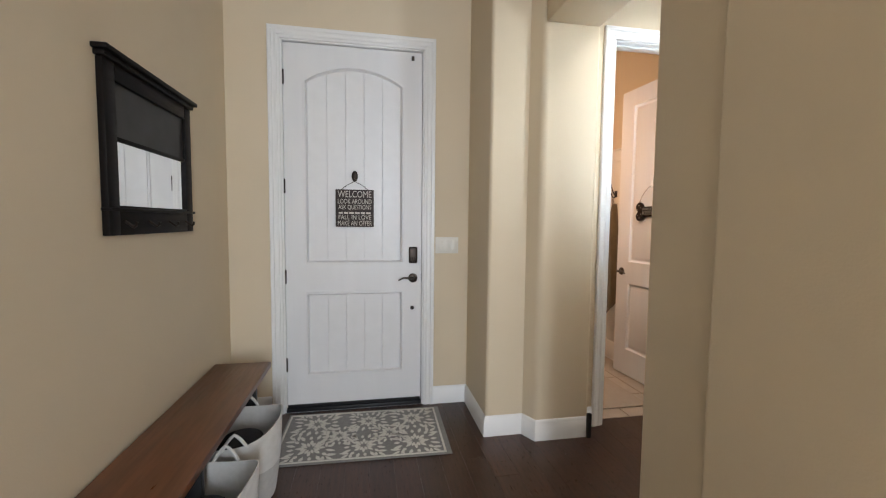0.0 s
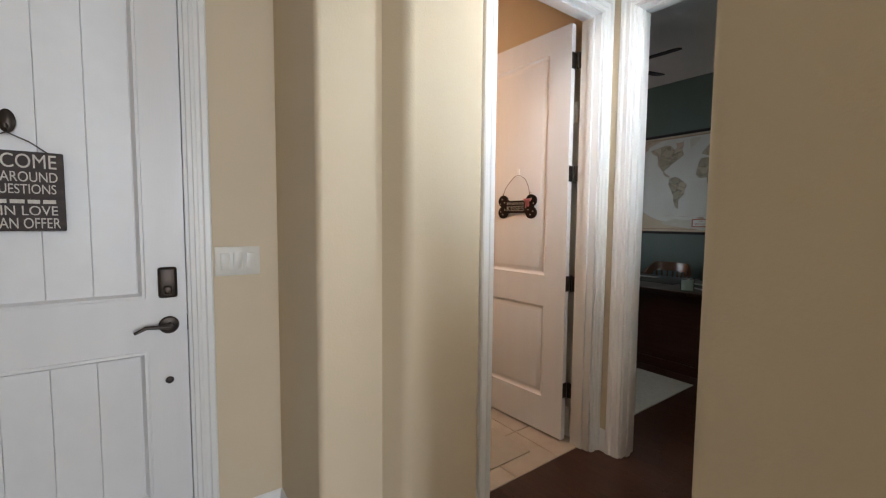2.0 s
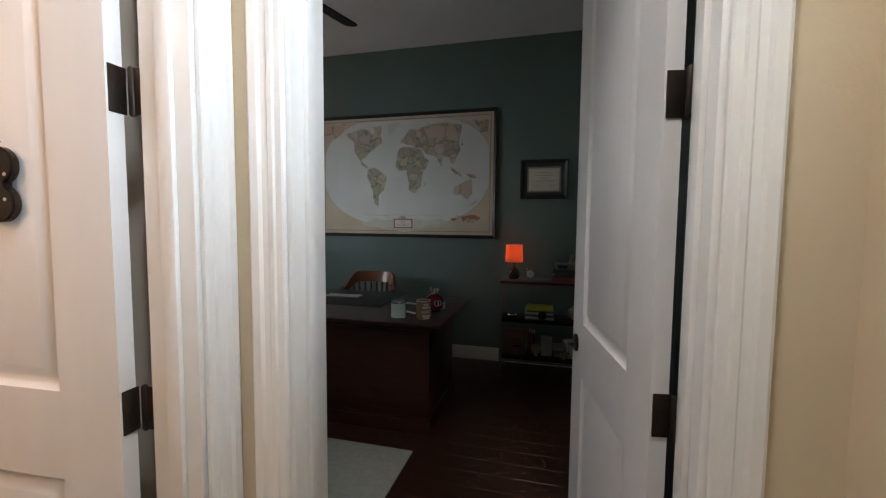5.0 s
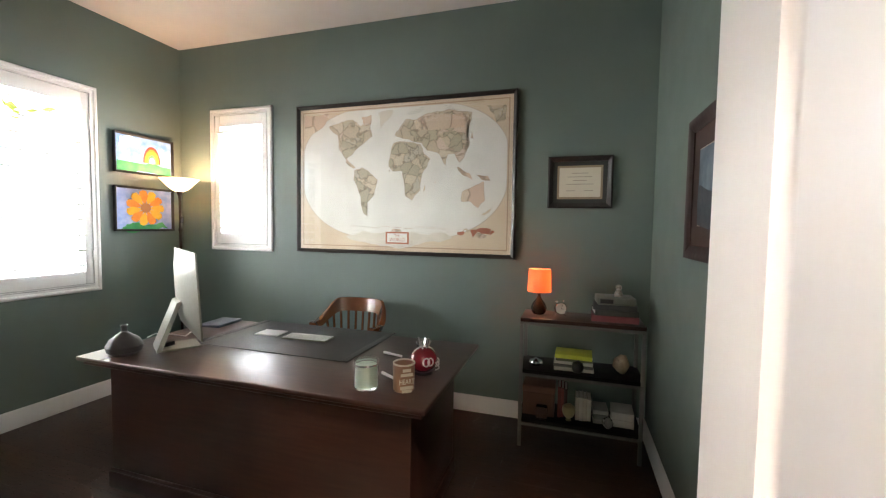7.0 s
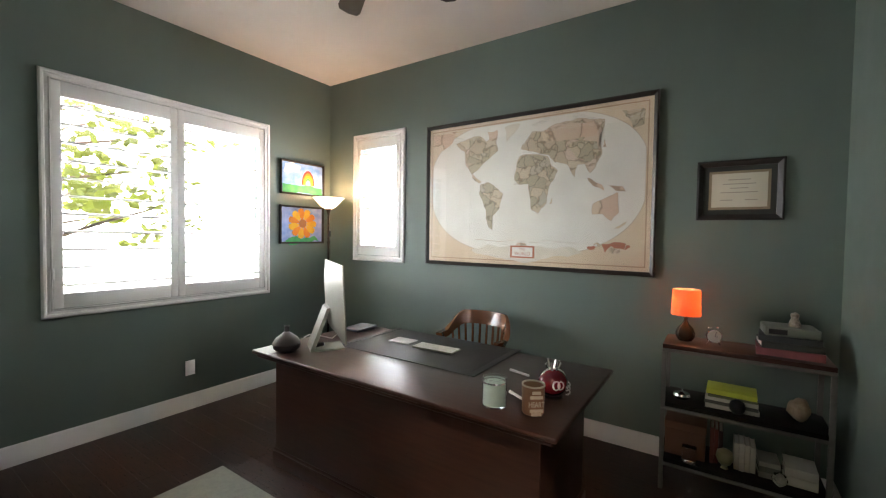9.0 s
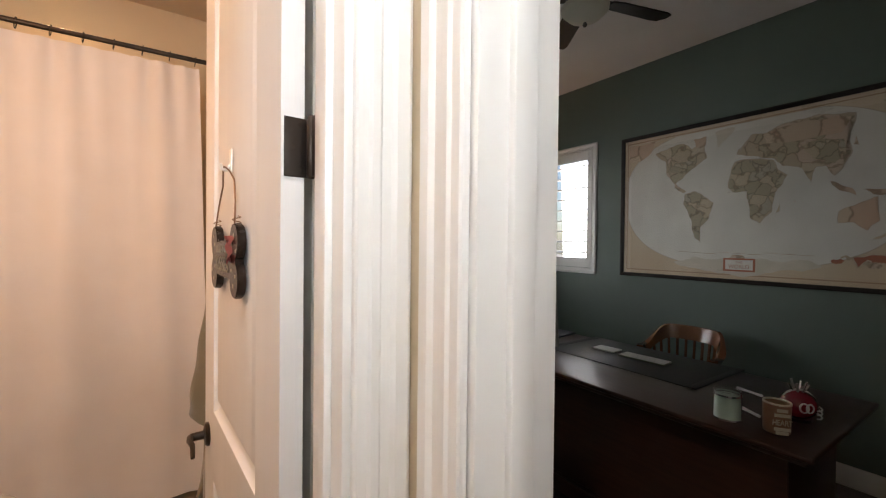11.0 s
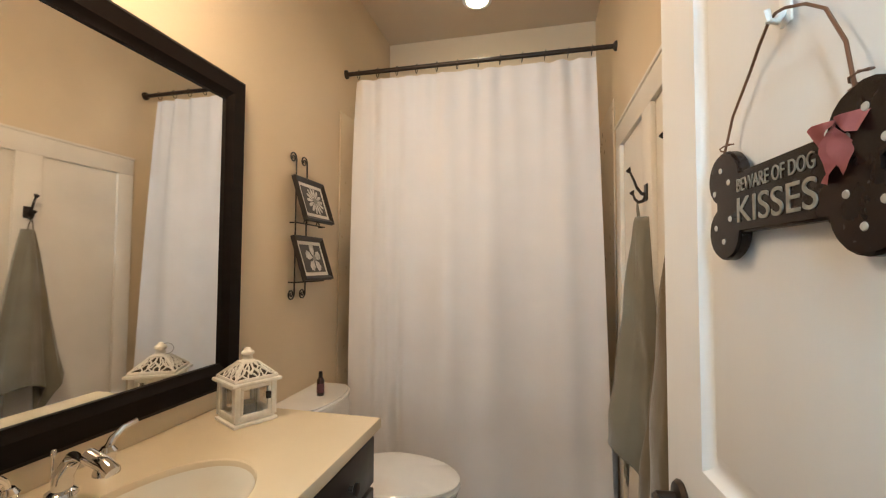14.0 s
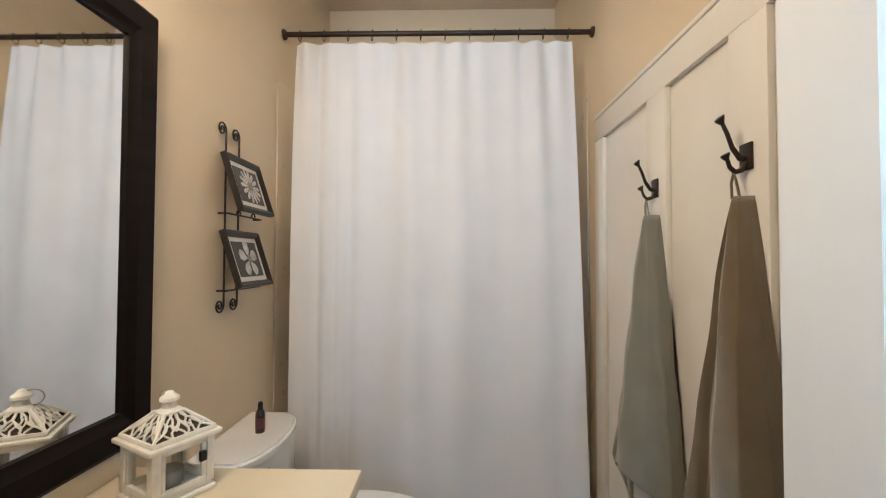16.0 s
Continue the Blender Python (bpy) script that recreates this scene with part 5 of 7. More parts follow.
def torchiere():
    e = thing("floor_lamp", pose(5.45, 5.08, 0), "lit bronze torchiere floor lamp with white glass bowl", "lamp")
    part("base", lathe(B(), [(0, 0), (0.13, 0), (0.135, 0.012), (0.11, 0.025), (0.03, 0.035), (0.012, 0.05), (0, 0.05)], 28), BRONZE, e)
    part("pole", lathe(B(), [(0, 0.045), (0.011, 0.045), (0.011, 0.70), (0.018, 0.72), (0.011, 0.74), (0.011, 1.32), (0.017, 1.34), (0.011, 1.36), (0.011, 1.62), (0.022, 1.66), (0.03, 1.678), (0, 1.678)], 16), BRONZE, e)
    bm = B()
    lathe(bm, [(0.032, 1.676), (0.060, 1.690), (0.095, 1.720), (0.125, 1.755), (0.155, 1.785)], 36)
    for f in [f for f in bm.faces if len(f.verts) > 4 and f.calc_center_median().z > 1.78]:
        bm.faces.remove(f)
    bmesh.ops.solidify(bm, geom=bm.faces, thickness=0.003)
    part("shade", bm, shader("frosted_glass", (0.86, 0.80, 0.70), 0.5, translucent=0.65, scale=20), e, "white frosted glass bowl shade")
    part("switch", bx(-0.012, 0.012, -0.022, -0.008, 1.40, 1.46, bevel=0.003), BLACK, e)


torchiere()


def ceiling_fan():
    c = (4.18, 3.31)
    e = thing("ceiling_fan", pose(c[0], c[1], 0), "dark bladed ceiling fan with frosted bowl light", "ceiling fan")
    zc = H - 0.01
    part("canopy", lathe(B(), [(0, zc - 0.001), (0.07, zc - 0.001), (0.065, zc - 0.03), (0.02, zc - 0.05), (0, zc - 0.05)][::-1], 24), BRONZE, e)
    part("downrod", lathe(B(), [(0, zc - 0.14), (0.012, zc - 0.14), (0.012, zc - 0.045), (0, zc - 0.045)], 12), BRONZE, e)
    part("motor_housing", lathe(B(), [(0, 2.755), (0.06, 2.755), (0.10, 2.775), (0.105, 2.83), (0.08, 2.87), (0, 2.875)], 28), BRONZE, e)
    part("light_bowl", lathe(B(), [(0, 2.668), (0.03, 2.670), (0.09, 2.695), (0.125, 2.73), (0.128, 2.755), (0, 2.755)], 28), shader("frosted_bowl", (0.62, 0.58, 0.48), 0.45, translucent=0.3), e, "unlit cream glass bowl")
    part("finial", lathe(B(), [(0, 2.642), (0.008, 2.645), (0.013, 2.655), (0.008, 2.668), (0, 2.669)], 14), BRONZE, e)
    for k in range(5):
        a = -15 + 72 * k
        bm = B()
        prism(bm, [(0.16, -0.045), (0.22, -0.060), (0.52, -0.068), (0.56, -0.055), (0.575, 0), (0.56, 0.055), (0.52, 0.068), (0.22, 0.060), (0.16, 0.045)], -0.004, 0.004)
        bl = part("blade", bm, ESPRESSO, e, "dark wooden blade", pose(0, 0, 2.80, 0, 0, a) @ pose(0, 0, 0, 12, 0, 0))
        part("blade_iron", bx(0.08, 0.22, -0.018, 0.018, 0.004, 0.012, bevel=0.002), BRONZE, bl)


ceiling_fan()


def framed(name, m, w, h, frame_w, frame_d, mats, label, category, mat_w=0.0, mat_mat=None, art=None, lip=0.35):
    """A picture on a wall: x along it, z up, centre at the origin, back on y = 0, face towards -y."""
    e = thing(name, m, label, category)
    prof = [(0, -0.001), (0, -frame_d), (frame_w * 0.3, -frame_d * 1.12), (frame_w * 0.75, -frame_d * 0.8), (frame_w, -frame_d * 0.62), (frame_w, -0.001)]
    for p0, al, ac, ln in (((-w / 2, 0, -h / 2), (0, 0, 1), (1, 0, 0), h), ((w / 2, 0, -h / 2), (0, 0, 1), (-1, 0, 0), h), ((-w / 2, 0, -h / 2), (1, 0, 0), (0, 0, 1), w), ((-w / 2, 0, h / 2), (1, 0, 0), (0, 0, -1), w)):
        part("frame_side", strip(B(), prof, p0, al, ac, (0, 1, 0), ln, -1, -1), mats, e)
    iw, ih = w - 2 * frame_w, h - 2 * frame_w
    part("backing", bx(-iw / 2, iw / 2, -frame_d * 0.40, -0.001, -ih / 2, ih / 2), mat_mat or mats, e)
    if art:
        part("print", bx(-iw / 2 + mat_w, iw / 2 - mat_w, -frame_d * 0.40 - 0.0015, -frame_d * 0.40, -ih / 2 + mat_w, ih / 2 - mat_w), art, e)
    return e


def blob(pts, depth, seed, rough=0.16):
    """An irregular coast grown from a rough outline by splitting its sides."""
    rnd = random.Random(seed)
    pts = [Vector(p) for p in pts]
    for it in range(depth):
        out = []
        for a, b in zip(pts, pts[1:] + pts[:1]):
            d = b - a
            out += [a, (a + b) / 2 + Vector((-d.y, d.x)) * rnd.uniform(-rough, rough)]
        pts = out
    return pts


def flat(pts, y, up=0.001):
    bm = B()
    vs = [bm.verts.new((p[0], y, p[1])) for p in pts]
    f = bm.faces.new(vs)
    bmesh.ops.triangulate(bm, faces=[f])
    bm.normal_update()
    bmesh.ops.reverse_faces(bm, faces=[q for q in bm.faces if q.normal.y > 0])
    bmesh.ops.delete(bm, geom=[q for q in bm.faces if q.calc_area() < 1e-8], context="FACES")
    return bm


def mosaic(name, colours, scale):
    """Printed map land: patches of related tints with darker border lines between them."""
    m = bpy.data.materials.new(name)
    m.use_nodes = True
    N, L = m.node_tree.nodes, m.node_tree.links
    b = N["Principled BSDF"]
    b.inputs["Roughness"].default_value = 0.6
    tc, wob, mix = N.new("ShaderNodeTexCoord"), N.new("ShaderNodeTexNoise"), N.new("ShaderNodeMixRGB")
    wob.inputs["Scale"].default_value, wob.inputs["Detail"].default_value = 16, 6
    mix.inputs[0].default_value = 0.09
    L.new(tc.outputs["Object"], wob.inputs["Vector"])
    L.new(tc.outputs["Object"], mix.inputs[1])
    L.new(wob.outputs["Color"], mix.inputs[2])
    cells, edge = N.new("ShaderNodeTexVoronoi"), N.new("ShaderNodeTexVoronoi")
    edge.feature = "DISTANCE_TO_EDGE"
    for v in (cells, edge):
        v.inputs["Scale"].default_value = scale
        L.new(mix.outputs[0], v.inputs["Vector"])
    tint = N.new("ShaderNodeValToRGB")
    tint.color_ramp.interpolation = "CONSTANT"
    while len(tint.color_ramp.elements) < len(colours):
        tint.color_ramp.elements.new(0.5)
    for k, c in enumerate(colours):
        tint.color_ramp.elements[k].position = k / len(colours)
        tint.color_ramp.elements[k].color = (*c, 1)
    L.new(cells.outputs["Color"], tint.inputs[0])
    line = N.new("ShaderNodeValToRGB")
    line.color_ramp.elements[0].color, line.color_ramp.elements[1].color = (0.60, 0.57, 0.54, 1), (1, 1, 1, 1)
    line.color_ramp.elements[0].position, line.color_ramp.elements[1].position = 0.02, 0.07
    L.new(edge.outputs["Distance"], line.inputs[0])
    ink = N.new("ShaderNodeMixRGB")
    ink.blend_type = "MULTIPLY"
    ink.inputs[0].default_value = 1.0
    L.new(tint.outputs[0], ink.inputs[1])
    L.new(line.outputs[0], ink.inputs[2])
    L.new(ink.outputs[0], b.inputs["Base Color"])
    return m


def world_map():
    w, h = 1.85, 1.215
    FRM = shader("black_map_frame", (0.020, 0.015, 0.013), 0.35, scale=6)
    PAPER = shader("map_parchment", (0.58, 0.47, 0.33), 0.6, colour2=(0.50, 0.38, 0.25), scale=3, detail=6)
    SEA = shader("map_sea", (0.66, 0.635, 0.565), 0.6, colour2=(0.58, 0.55, 0.485), scale=5, detail=8)
    LAND = mosaic("map_land", ((0.50, 0.41, 0.29), (0.44, 0.35, 0.24), (0.52, 0.40, 0.30), (0.40, 0.34, 0.23)), 11)
    RUST = shader("map_rust_ink", (0.38, 0.13, 0.07), 0.7)
    e = framed("world_map", pose(5.69, 3.106, 1.782, 0, 0, -90), w, h, 0.030, 0.028, FRM, "large framed antique-style world map", "map", 0, PAPER)
    y = -0.0125
    part("border_line", bx(-0.87, 0.87, y + 0.0004, y + 0.0012, -0.55, 0.555), shader("map_border", (0.36, 0.24, 0.15), 0.7), e)
    part("map_field", bx(-0.862, 0.862, y - 0.0004, y + 0.0003, -0.542, 0.547), PAPER, e)
    ell = [(0.875 * math.copysign(abs(math.cos(a)) ** 0.80, math.cos(a)), 0.085 + (0.495 if math.sin(a) > 0 else 0.58) * math.copysign(abs(math.sin(a)) ** 0.80, math.sin(a))) for a in (2 * math.pi * k / 72 for k in range(72))]
    ell = [(max(-0.855, min(0.855, a)), min(0.54, b)) for a, b in ell]
    LINE = shader("map_line", (0.46, 0.38, 0.29), 0.7)
    part("globe_line", flat([(max(-0.858, min(0.858, a * 1.006)), min(0.543, 0.085 + (b - 0.085) * 1.01)) for a, b in ell], y - 0.0010), LINE, e)
    part("ocean", flat(ell, y - 0.0016), SEA, e)
    part("polar_ice", flat(blob([(-0.46, -0.47), (-0.30, -0.42), (-0.12, -0.43), (0.13, -0.42), (0.40, -0.43), (0.46, -0.46), (0.36, -0.50), (-0.30, -0.51)], 4, 4, 0.10), y - 0.0026), shader("map_ice", (0.60, 0.54, 0.45), 0.6, colour2=(0.50, 0.46, 0.36), scale=12), e)
    TAN2 = mosaic("map_pink_land", ((0.56, 0.40, 0.29), (0.52, 0.37, 0.26), (0.55, 0.43, 0.30), (0.50, 0.38, 0.27)), 7)
    GREY2 = mosaic("map_olive_land", ((0.43, 0.37, 0.26), (0.36, 0.31, 0.21), (0.47, 0.38, 0.26), (0.40, 0.35, 0.26)), 15)
    PALE2 = shader("map_pale_land", (0.60, 0.54, 0.43), 0.6, colour2=(0.52, 0.46, 0.36), scale=18)
    lands = (
        ("continent", LAND, [(-0.51, 0.46), (-0.39, 0.47), (-0.33, 0.42), (-0.25, 0.45), (-0.22, 0.33), (-0.33, 0.26), (-0.38, 0.22), (-0.40, 0.19), (-0.46, 0.16), (-0.53, 0.25), (-0.52, 0.34), (-0.62, 0.43)]),
        ("continent", TAN2, [(-0.32, 0.49), (-0.23, 0.50), (-0.24, 0.41), (-0.30, 0.42)]),
        ("continent", PALE2, [(-0.17, 0.51), (-0.04, 0.52), (-0.09, 0.45), (-0.15, 0.39)]),
        ("continent", GREY2, [(-0.38, 0.07), (-0.31, 0.09), (-0.17, -0.01), (-0.20, -0.13), (-0.26, -0.19), (-0.28, -0.26), (-0.26, -0.31), (-0.30, -0.28), (-0.33, -0.13), (-0.39, -0.01)]),
        ("continent", GREY2, [(-0.04, 0.27), (-0.07, 0.16), (-0.08, 0.09), (-0.04, 0.05), (0.04, 0.06), (0.05, -0.03), (0.07, -0.15), (0.12, -0.18), (0.19, -0.10), (0.20, 0.01), (0.27, 0.14), (0.22, 0.18), (0.19, 0.25), (0.04, 0.28)]),
        ("continent", LAND, [(-0.03, 0.32), (0.06, 0.45), (0.13, 0.44), (0.30, 0.49), (0.51, 0.48), (0.59, 0.47), (0.56, 0.34), (0.58, 0.24), (0.54, 0.15), (0.50, 0.10), (0.46, 0.17), (0.41, 0.17), (0.39, 0.07), (0.34, 0.17), (0.24, 0.20), (0.19, 0.26), (0.04, 0.30)]),
        ("continent", TAN2, [(0.52, -0.19), (0.52, -0.12), (0.60, -0.08), (0.69, -0.04), (0.70, -0.18), (0.65, -0.24), (0.59, -0.19)]),
        ("islet", TAN2, [(0.62, 0.01), (0.72, 0.0), (0.74, -0.04), (0.67, -0.03)]),
        ("islet", TAN2, [(0.48, 0.07), (0.52, 0.01), (0.60, -0.03), (0.58, 0.02), (0.55, 0.03)]),
        ("islet", LAND, [(0.59, 0.33), (0.61, 0.27), (0.58, 0.28)]),
        ("islet", LAND, [(0.67, -0.29), (0.75, -0.24), (0.74, -0.26), (0.70, -0.29)]),
        ("islet", GREY2, [(0.21, -0.11), (0.23, -0.05), (0.23, -0.10)]),
        ("islet", LAND, [(-0.03, 0.33), (-0.01, 0.37), (0.0, 0.33)]),
        ("islet", LAND, [(-0.46, 0.18), (-0.42, 0.13), (-0.37, 0.09), (-0.39, 0.08), (-0.46, 0.13)]),
        ("islet", RUST, [(0.59, -0.40), (0.68, -0.38), (0.75, -0.39), (0.74, -0.43), (0.65, -0.41), (0.61, -0.46)]),
    )
    for k, (nm, mt, p) in enumerate(lands):
        part("coast_line", flat([(a * 1.0, b) for a, b in blob(p, 4, k, 0.085)], y - 0.0026), LINE, e)
        q = blob(p, 4, k, 0.085)
        cx, cz = sum(a.x for a in q) / len(q), sum(a.y for a in q) / len(q)
        part(nm, flat([(cx + (a.x - cx) * 0.965, cz + (a.y - cz) * 0.965) for a in q], y - 0.0033), mt, e)
    part("country", flat(blob([(0.13, 0.43), (0.30, 0.47), (0.51, 0.465), (0.57, 0.45), (0.55, 0.40), (0.53, 0.36), (0.41, 0.36), (0.27, 0.35), (0.15, 0.37)], 3, 77, 0.06), y - 0.0040), TAN2, e)
    part("country", flat(blob([(0.33, 0.32), (0.44, 0.34), (0.54, 0.32), (0.55, 0.24), (0.50, 0.18), (0.40, 0.22)], 3, 78, 0.06), y - 0.0044), GREY2, e)
    part("country", flat(blob([(-0.49, 0.34), (-0.28, 0.33), (-0.33, 0.27), (-0.39, 0.23), (-0.50, 0.26)], 3, 79, 0.06), y - 0.0042), GREY2, e)
    part("corner_land", flat(blob([(-0.85, 0.535), (-0.62, 0.535), (-0.66, 0.44), (-0.78, 0.38), (-0.85, 0.40)], 4, 80, 0.1), y - 0.0026), TAN2, e)
    part("corner_land", flat(blob([(0.70, 0.51), (0.84, 0.50), (0.84, 0.40), (0.77, 0.38), (0.76, 0.43)], 4, 81, 0.12), y - 0.0026), GREY2, e)
    part("cartouche", bx(-0.100, 0.100, y - 0.003, y - 0.001, -0.52, -0.425, bevel=0.0008), RUST, e)
    part("cartouche_field", bx(-0.085, 0.085, y - 0.0042, y - 0.0031, -0.508, -0.437), SEA, e)
    letters("THE", 0.026, RUST, e, pose(0, y - 0.0046, -0.455, 90), "", 0.0003)
    letters("WORLD", 0.042, RUST, e, pose(0, y - 0.0046, -0.487, 90), "", 0.0003, 0.13)
    part("cartouche_top", flat([(-0.06, -0.425), (0.04, -0.425), (0.02, -0.40), (-0.04, -0.40)], y - 0.002), LAND, e)
    random.seed(21)
    for k in range(7):
        cx, cz = 0.50 + 0.28 * random.random(), -0.44 + 0.07 * random.random()
        part("islet", flat(blob([(cx, cz), (cx + 0.05, cz - 0.005), (cx + 0.03, cz - 0.025), (cx - 0.01, cz - 0.015)], 3, k + 30, 0.3), y - 0.002), RUST if k % 2 else LAND, e)
    for k in range(9):
        part("print_line", bx(-0.42 + k * 0.095, -0.42 + k * 0.095 + 0.075, y - 0.0025, y - 0.0018, -0.385 - 0.006 * (k % 3), -0.381 - 0.006 * (k % 3)), LAND, e)
    for k in range(5):
        x = -0.36 + 0.19 * k
        part("islet", flat(blob([(-0.1 + x, 0.16 - 0.05 * k), (-0.085 + x, 0.165 - 0.05 * k), (-0.09 + x, 0.15 - 0.05 * k)], 2, k + 70, 0.3), y - 0.002), LAND, e)
    g = part("glazing", bx(-0.893, 0.893, -0.0182, -0.0176, -0.576, 0.576), GLASS, e)
    g.visible_shadow = False


world_map()
DKF = shader("black_frame", (0.016, 0.013, 0.012), 0.4, scale=8)
dp = framed("diploma", pose(5.69, 1.748, 1.722, 0, 0, -90), 0.424, 0.356, 0.035, 0.028, DKF, "black framed certificate with dark mat", "picture", 0.028, shader("dark_mat_board", (0.030, 0.034, 0.030), 0.7), shader("tan_mat_line", (0.28, 0.22, 0.14), 0.7))
part("certificate", bx(-0.135, 0.135, -0.0142, -0.0130, -0.10, 0.10), shader("cream_certificate", (0.62, 0.58, 0.46), 0.7, colour2=(0.58, 0.54, 0.43), scale=5), dp)
INK = shader("faint_ink", (0.36, 0.33, 0.27), 0.8)
for k, (wd, zz) in enumerate(((0.11, 0.06), (0.16, 0.035), (0.09, 0.01), (0.18, -0.015), (0.06, -0.06), (0.06, -0.06))):
    cx = -0.06 if k == 4 else 0.06 if k == 5 else 0
    part("print_line", bx(cx - wd / 2, cx + wd / 2, -0.0147, -0.0142, zz, zz + 0.005), INK, dp)


def kids_art():
    B1, B2, GRN, RD, YL, OR = (shader(n, c, 0.7, scale=14, colour2=c2) for n, c, c2 in (("paint_sky", (0.10, 0.26, 0.62), (0.30, 0.45, 0.75)), ("paint_violet", (0.17, 0.27, 0.58), (0.36, 0.42, 0.66)), ("paint_green", (0.03, 0.28, 0.10), (0.08, 0.36, 0.12)), ("paint_red", (0.55, 0.03, 0.03), (0.60, 0.06, 0.03)), ("paint_yellow", (0.70, 0.42, 0.02), (0.65, 0.33, 0.02)), ("paint_orange", (0.62, 0.18, 0.015), (0.66, 0.25, 0.02))))
    a = framed("rainbow_painting", pose(5.335, 5.342, 1.976), 0.515, 0.330, 0.018, 0.030, DKF, "framed child's painting of a rainbow over grass", "picture", 0.0, WPLA, B1)
    y = -0.0145
    part("painted_grass", flat(blob([(-0.235, -0.145), (0.235, -0.145), (0.235, -0.08), (0.05, -0.055), (-0.10, -0.075), (-0.235, -0.06)], 3, 5, 0.1), y), GRN, a)
    for k, mt in enumerate((RD, OR, YL, GRN, B2)):
        r = 0.105 - 0.017 * k
        p = [(0.06 + r * math.cos(q) * 0.75, -0.06 + r * math.sin(q) * 1.4) for q in (math.pi * j / 14 for j in range(15))]
        part("painted_arc", flat(p, y - 0.0004 * (k + 1)), mt, a)
    part("painted_cloud", flat(blob([(-0.22, 0.05), (-0.05, 0.06), (-0.04, 0.12), (-0.2, 0.13)], 3, 9, 0.2), y), WPLA, a)
    b = framed("flower_painting", pose(5.330, 5.342, 1.515), 0.515, 0.375, 0.018, 0.030, DKF, "framed child's painting of an orange flower", "picture", 0.0, WPLA, B2)
    for k in range(11):
        q = k * 2 * math.pi / 11
        part("painted_petal", flat([(0.0 + 0.165 * math.cos(q + d) * f, 0.012 + 0.150 * math.sin(q + d) * f) for d, f in ((0, 0.15), (-0.34, 0.70), (-0.20, 0.98), (0, 1.03), (0.20, 0.96), (0.34, 0.70))], y - 0.0004 - 0.0001 * k), OR if k % 2 else YL, b)
    part("painted_centre", flat([(0.045 * math.cos(q), 0.012 + 0.042 * math.sin(q)) for q in (2 * math.pi * j / 16 for j in range(16))], y - 0.002), shader("paint_brown", (0.35, 0.14, 0.05), 0.7), b)
    part("painted_leaves", flat(blob([(-0.2, -0.165), (0.2, -0.165), (0.15, -0.11), (-0.1, -0.12)], 3, 12, 0.2), y), GRN, b)



kids_art()
WINE = shader("wine_wood", (0.028, 0.010, 0.008), 0.5, colour2=(0.020, 0.007, 0.006), scale=6, stretch=(3, 3, 1), spec=0.3)
sea = framed("stormy_seascape", pose(4.33, 1.28, 1.58, 0, 0, 180), 0.92, 0.60, 0.055, 0.026, WINE, "stormy blue-grey seascape in a dark wine frame", "picture", 0.085, shader("brown_mat", (0.066, 0.040, 0.035), 0.8, spec=0.2), shader("pale_bevel", (0.42, 0.36, 0.30), 0.7))
STORM = shader("storm_sky", (0.20, 0.26, 0.30), 0.6, colour2=(0.06, 0.09, 0.12), scale=8, detail=4, spec=0.2)
DEEP = shader("storm_sea", (0.030, 0.040, 0.050), 0.6, colour2=(0.055, 0.065, 0.070), scale=16, detail=6, spec=0.2)
part("painted_sky", bx(-0.315, 0.315, -0.0135, -0.0120, -0.155, 0.155), STORM, sea)
part("painted_sea", flat(blob([(-0.315, -0.155), (0.315, -0.155), (0.315, 0.0), (0.12, -0.02), (-0.10, -0.035), (-0.315, 0.01)], 3, 3, 0.04), -0.0145), DEEP, sea)
part("painted_castle", flat([(0.02, -0.06), (0.02, 0.05), (0.05, 0.05), (0.05, 0.03), (0.09, 0.03), (0.09, 0.10), (0.12, 0.125), (0.15, 0.10), (0.15, 0.04), (0.22, 0.05), (0.28, 0.02), (0.28, -0.06)], -0.0155), shader("storm_castle", (0.045, 0.060, 0.075), 0.7, scale=9, spec=0.2), sea)
part("painted_foam", flat(blob([(-0.10, -0.150), (0.05, -0.12), (0.20, -0.09), (0.30, -0.11), (0.22, -0.145)], 3, 6, 0.06), -0.0165), shader("storm_foam", (0.34, 0.33, 0.33), 0.7, colour2=(0.14, 0.13, 0.14), scale=30, spec=0.2), sea)
wall_plate("wall_outlet", pose(4.268, 5.342, 0.335), 0.072, 0.118, 1, "white wall outlet above the baseboard", True)

# ---- outside the office window ----
whole("backdrop", bx(0.0, 8.5, 9.2, 9.25, -0.3, 6.0), glow("bright_daylight", (0.96, 0.98, 1.0), 2.6), "bright hazy daylight beyond the yard", "backdrop", FR)


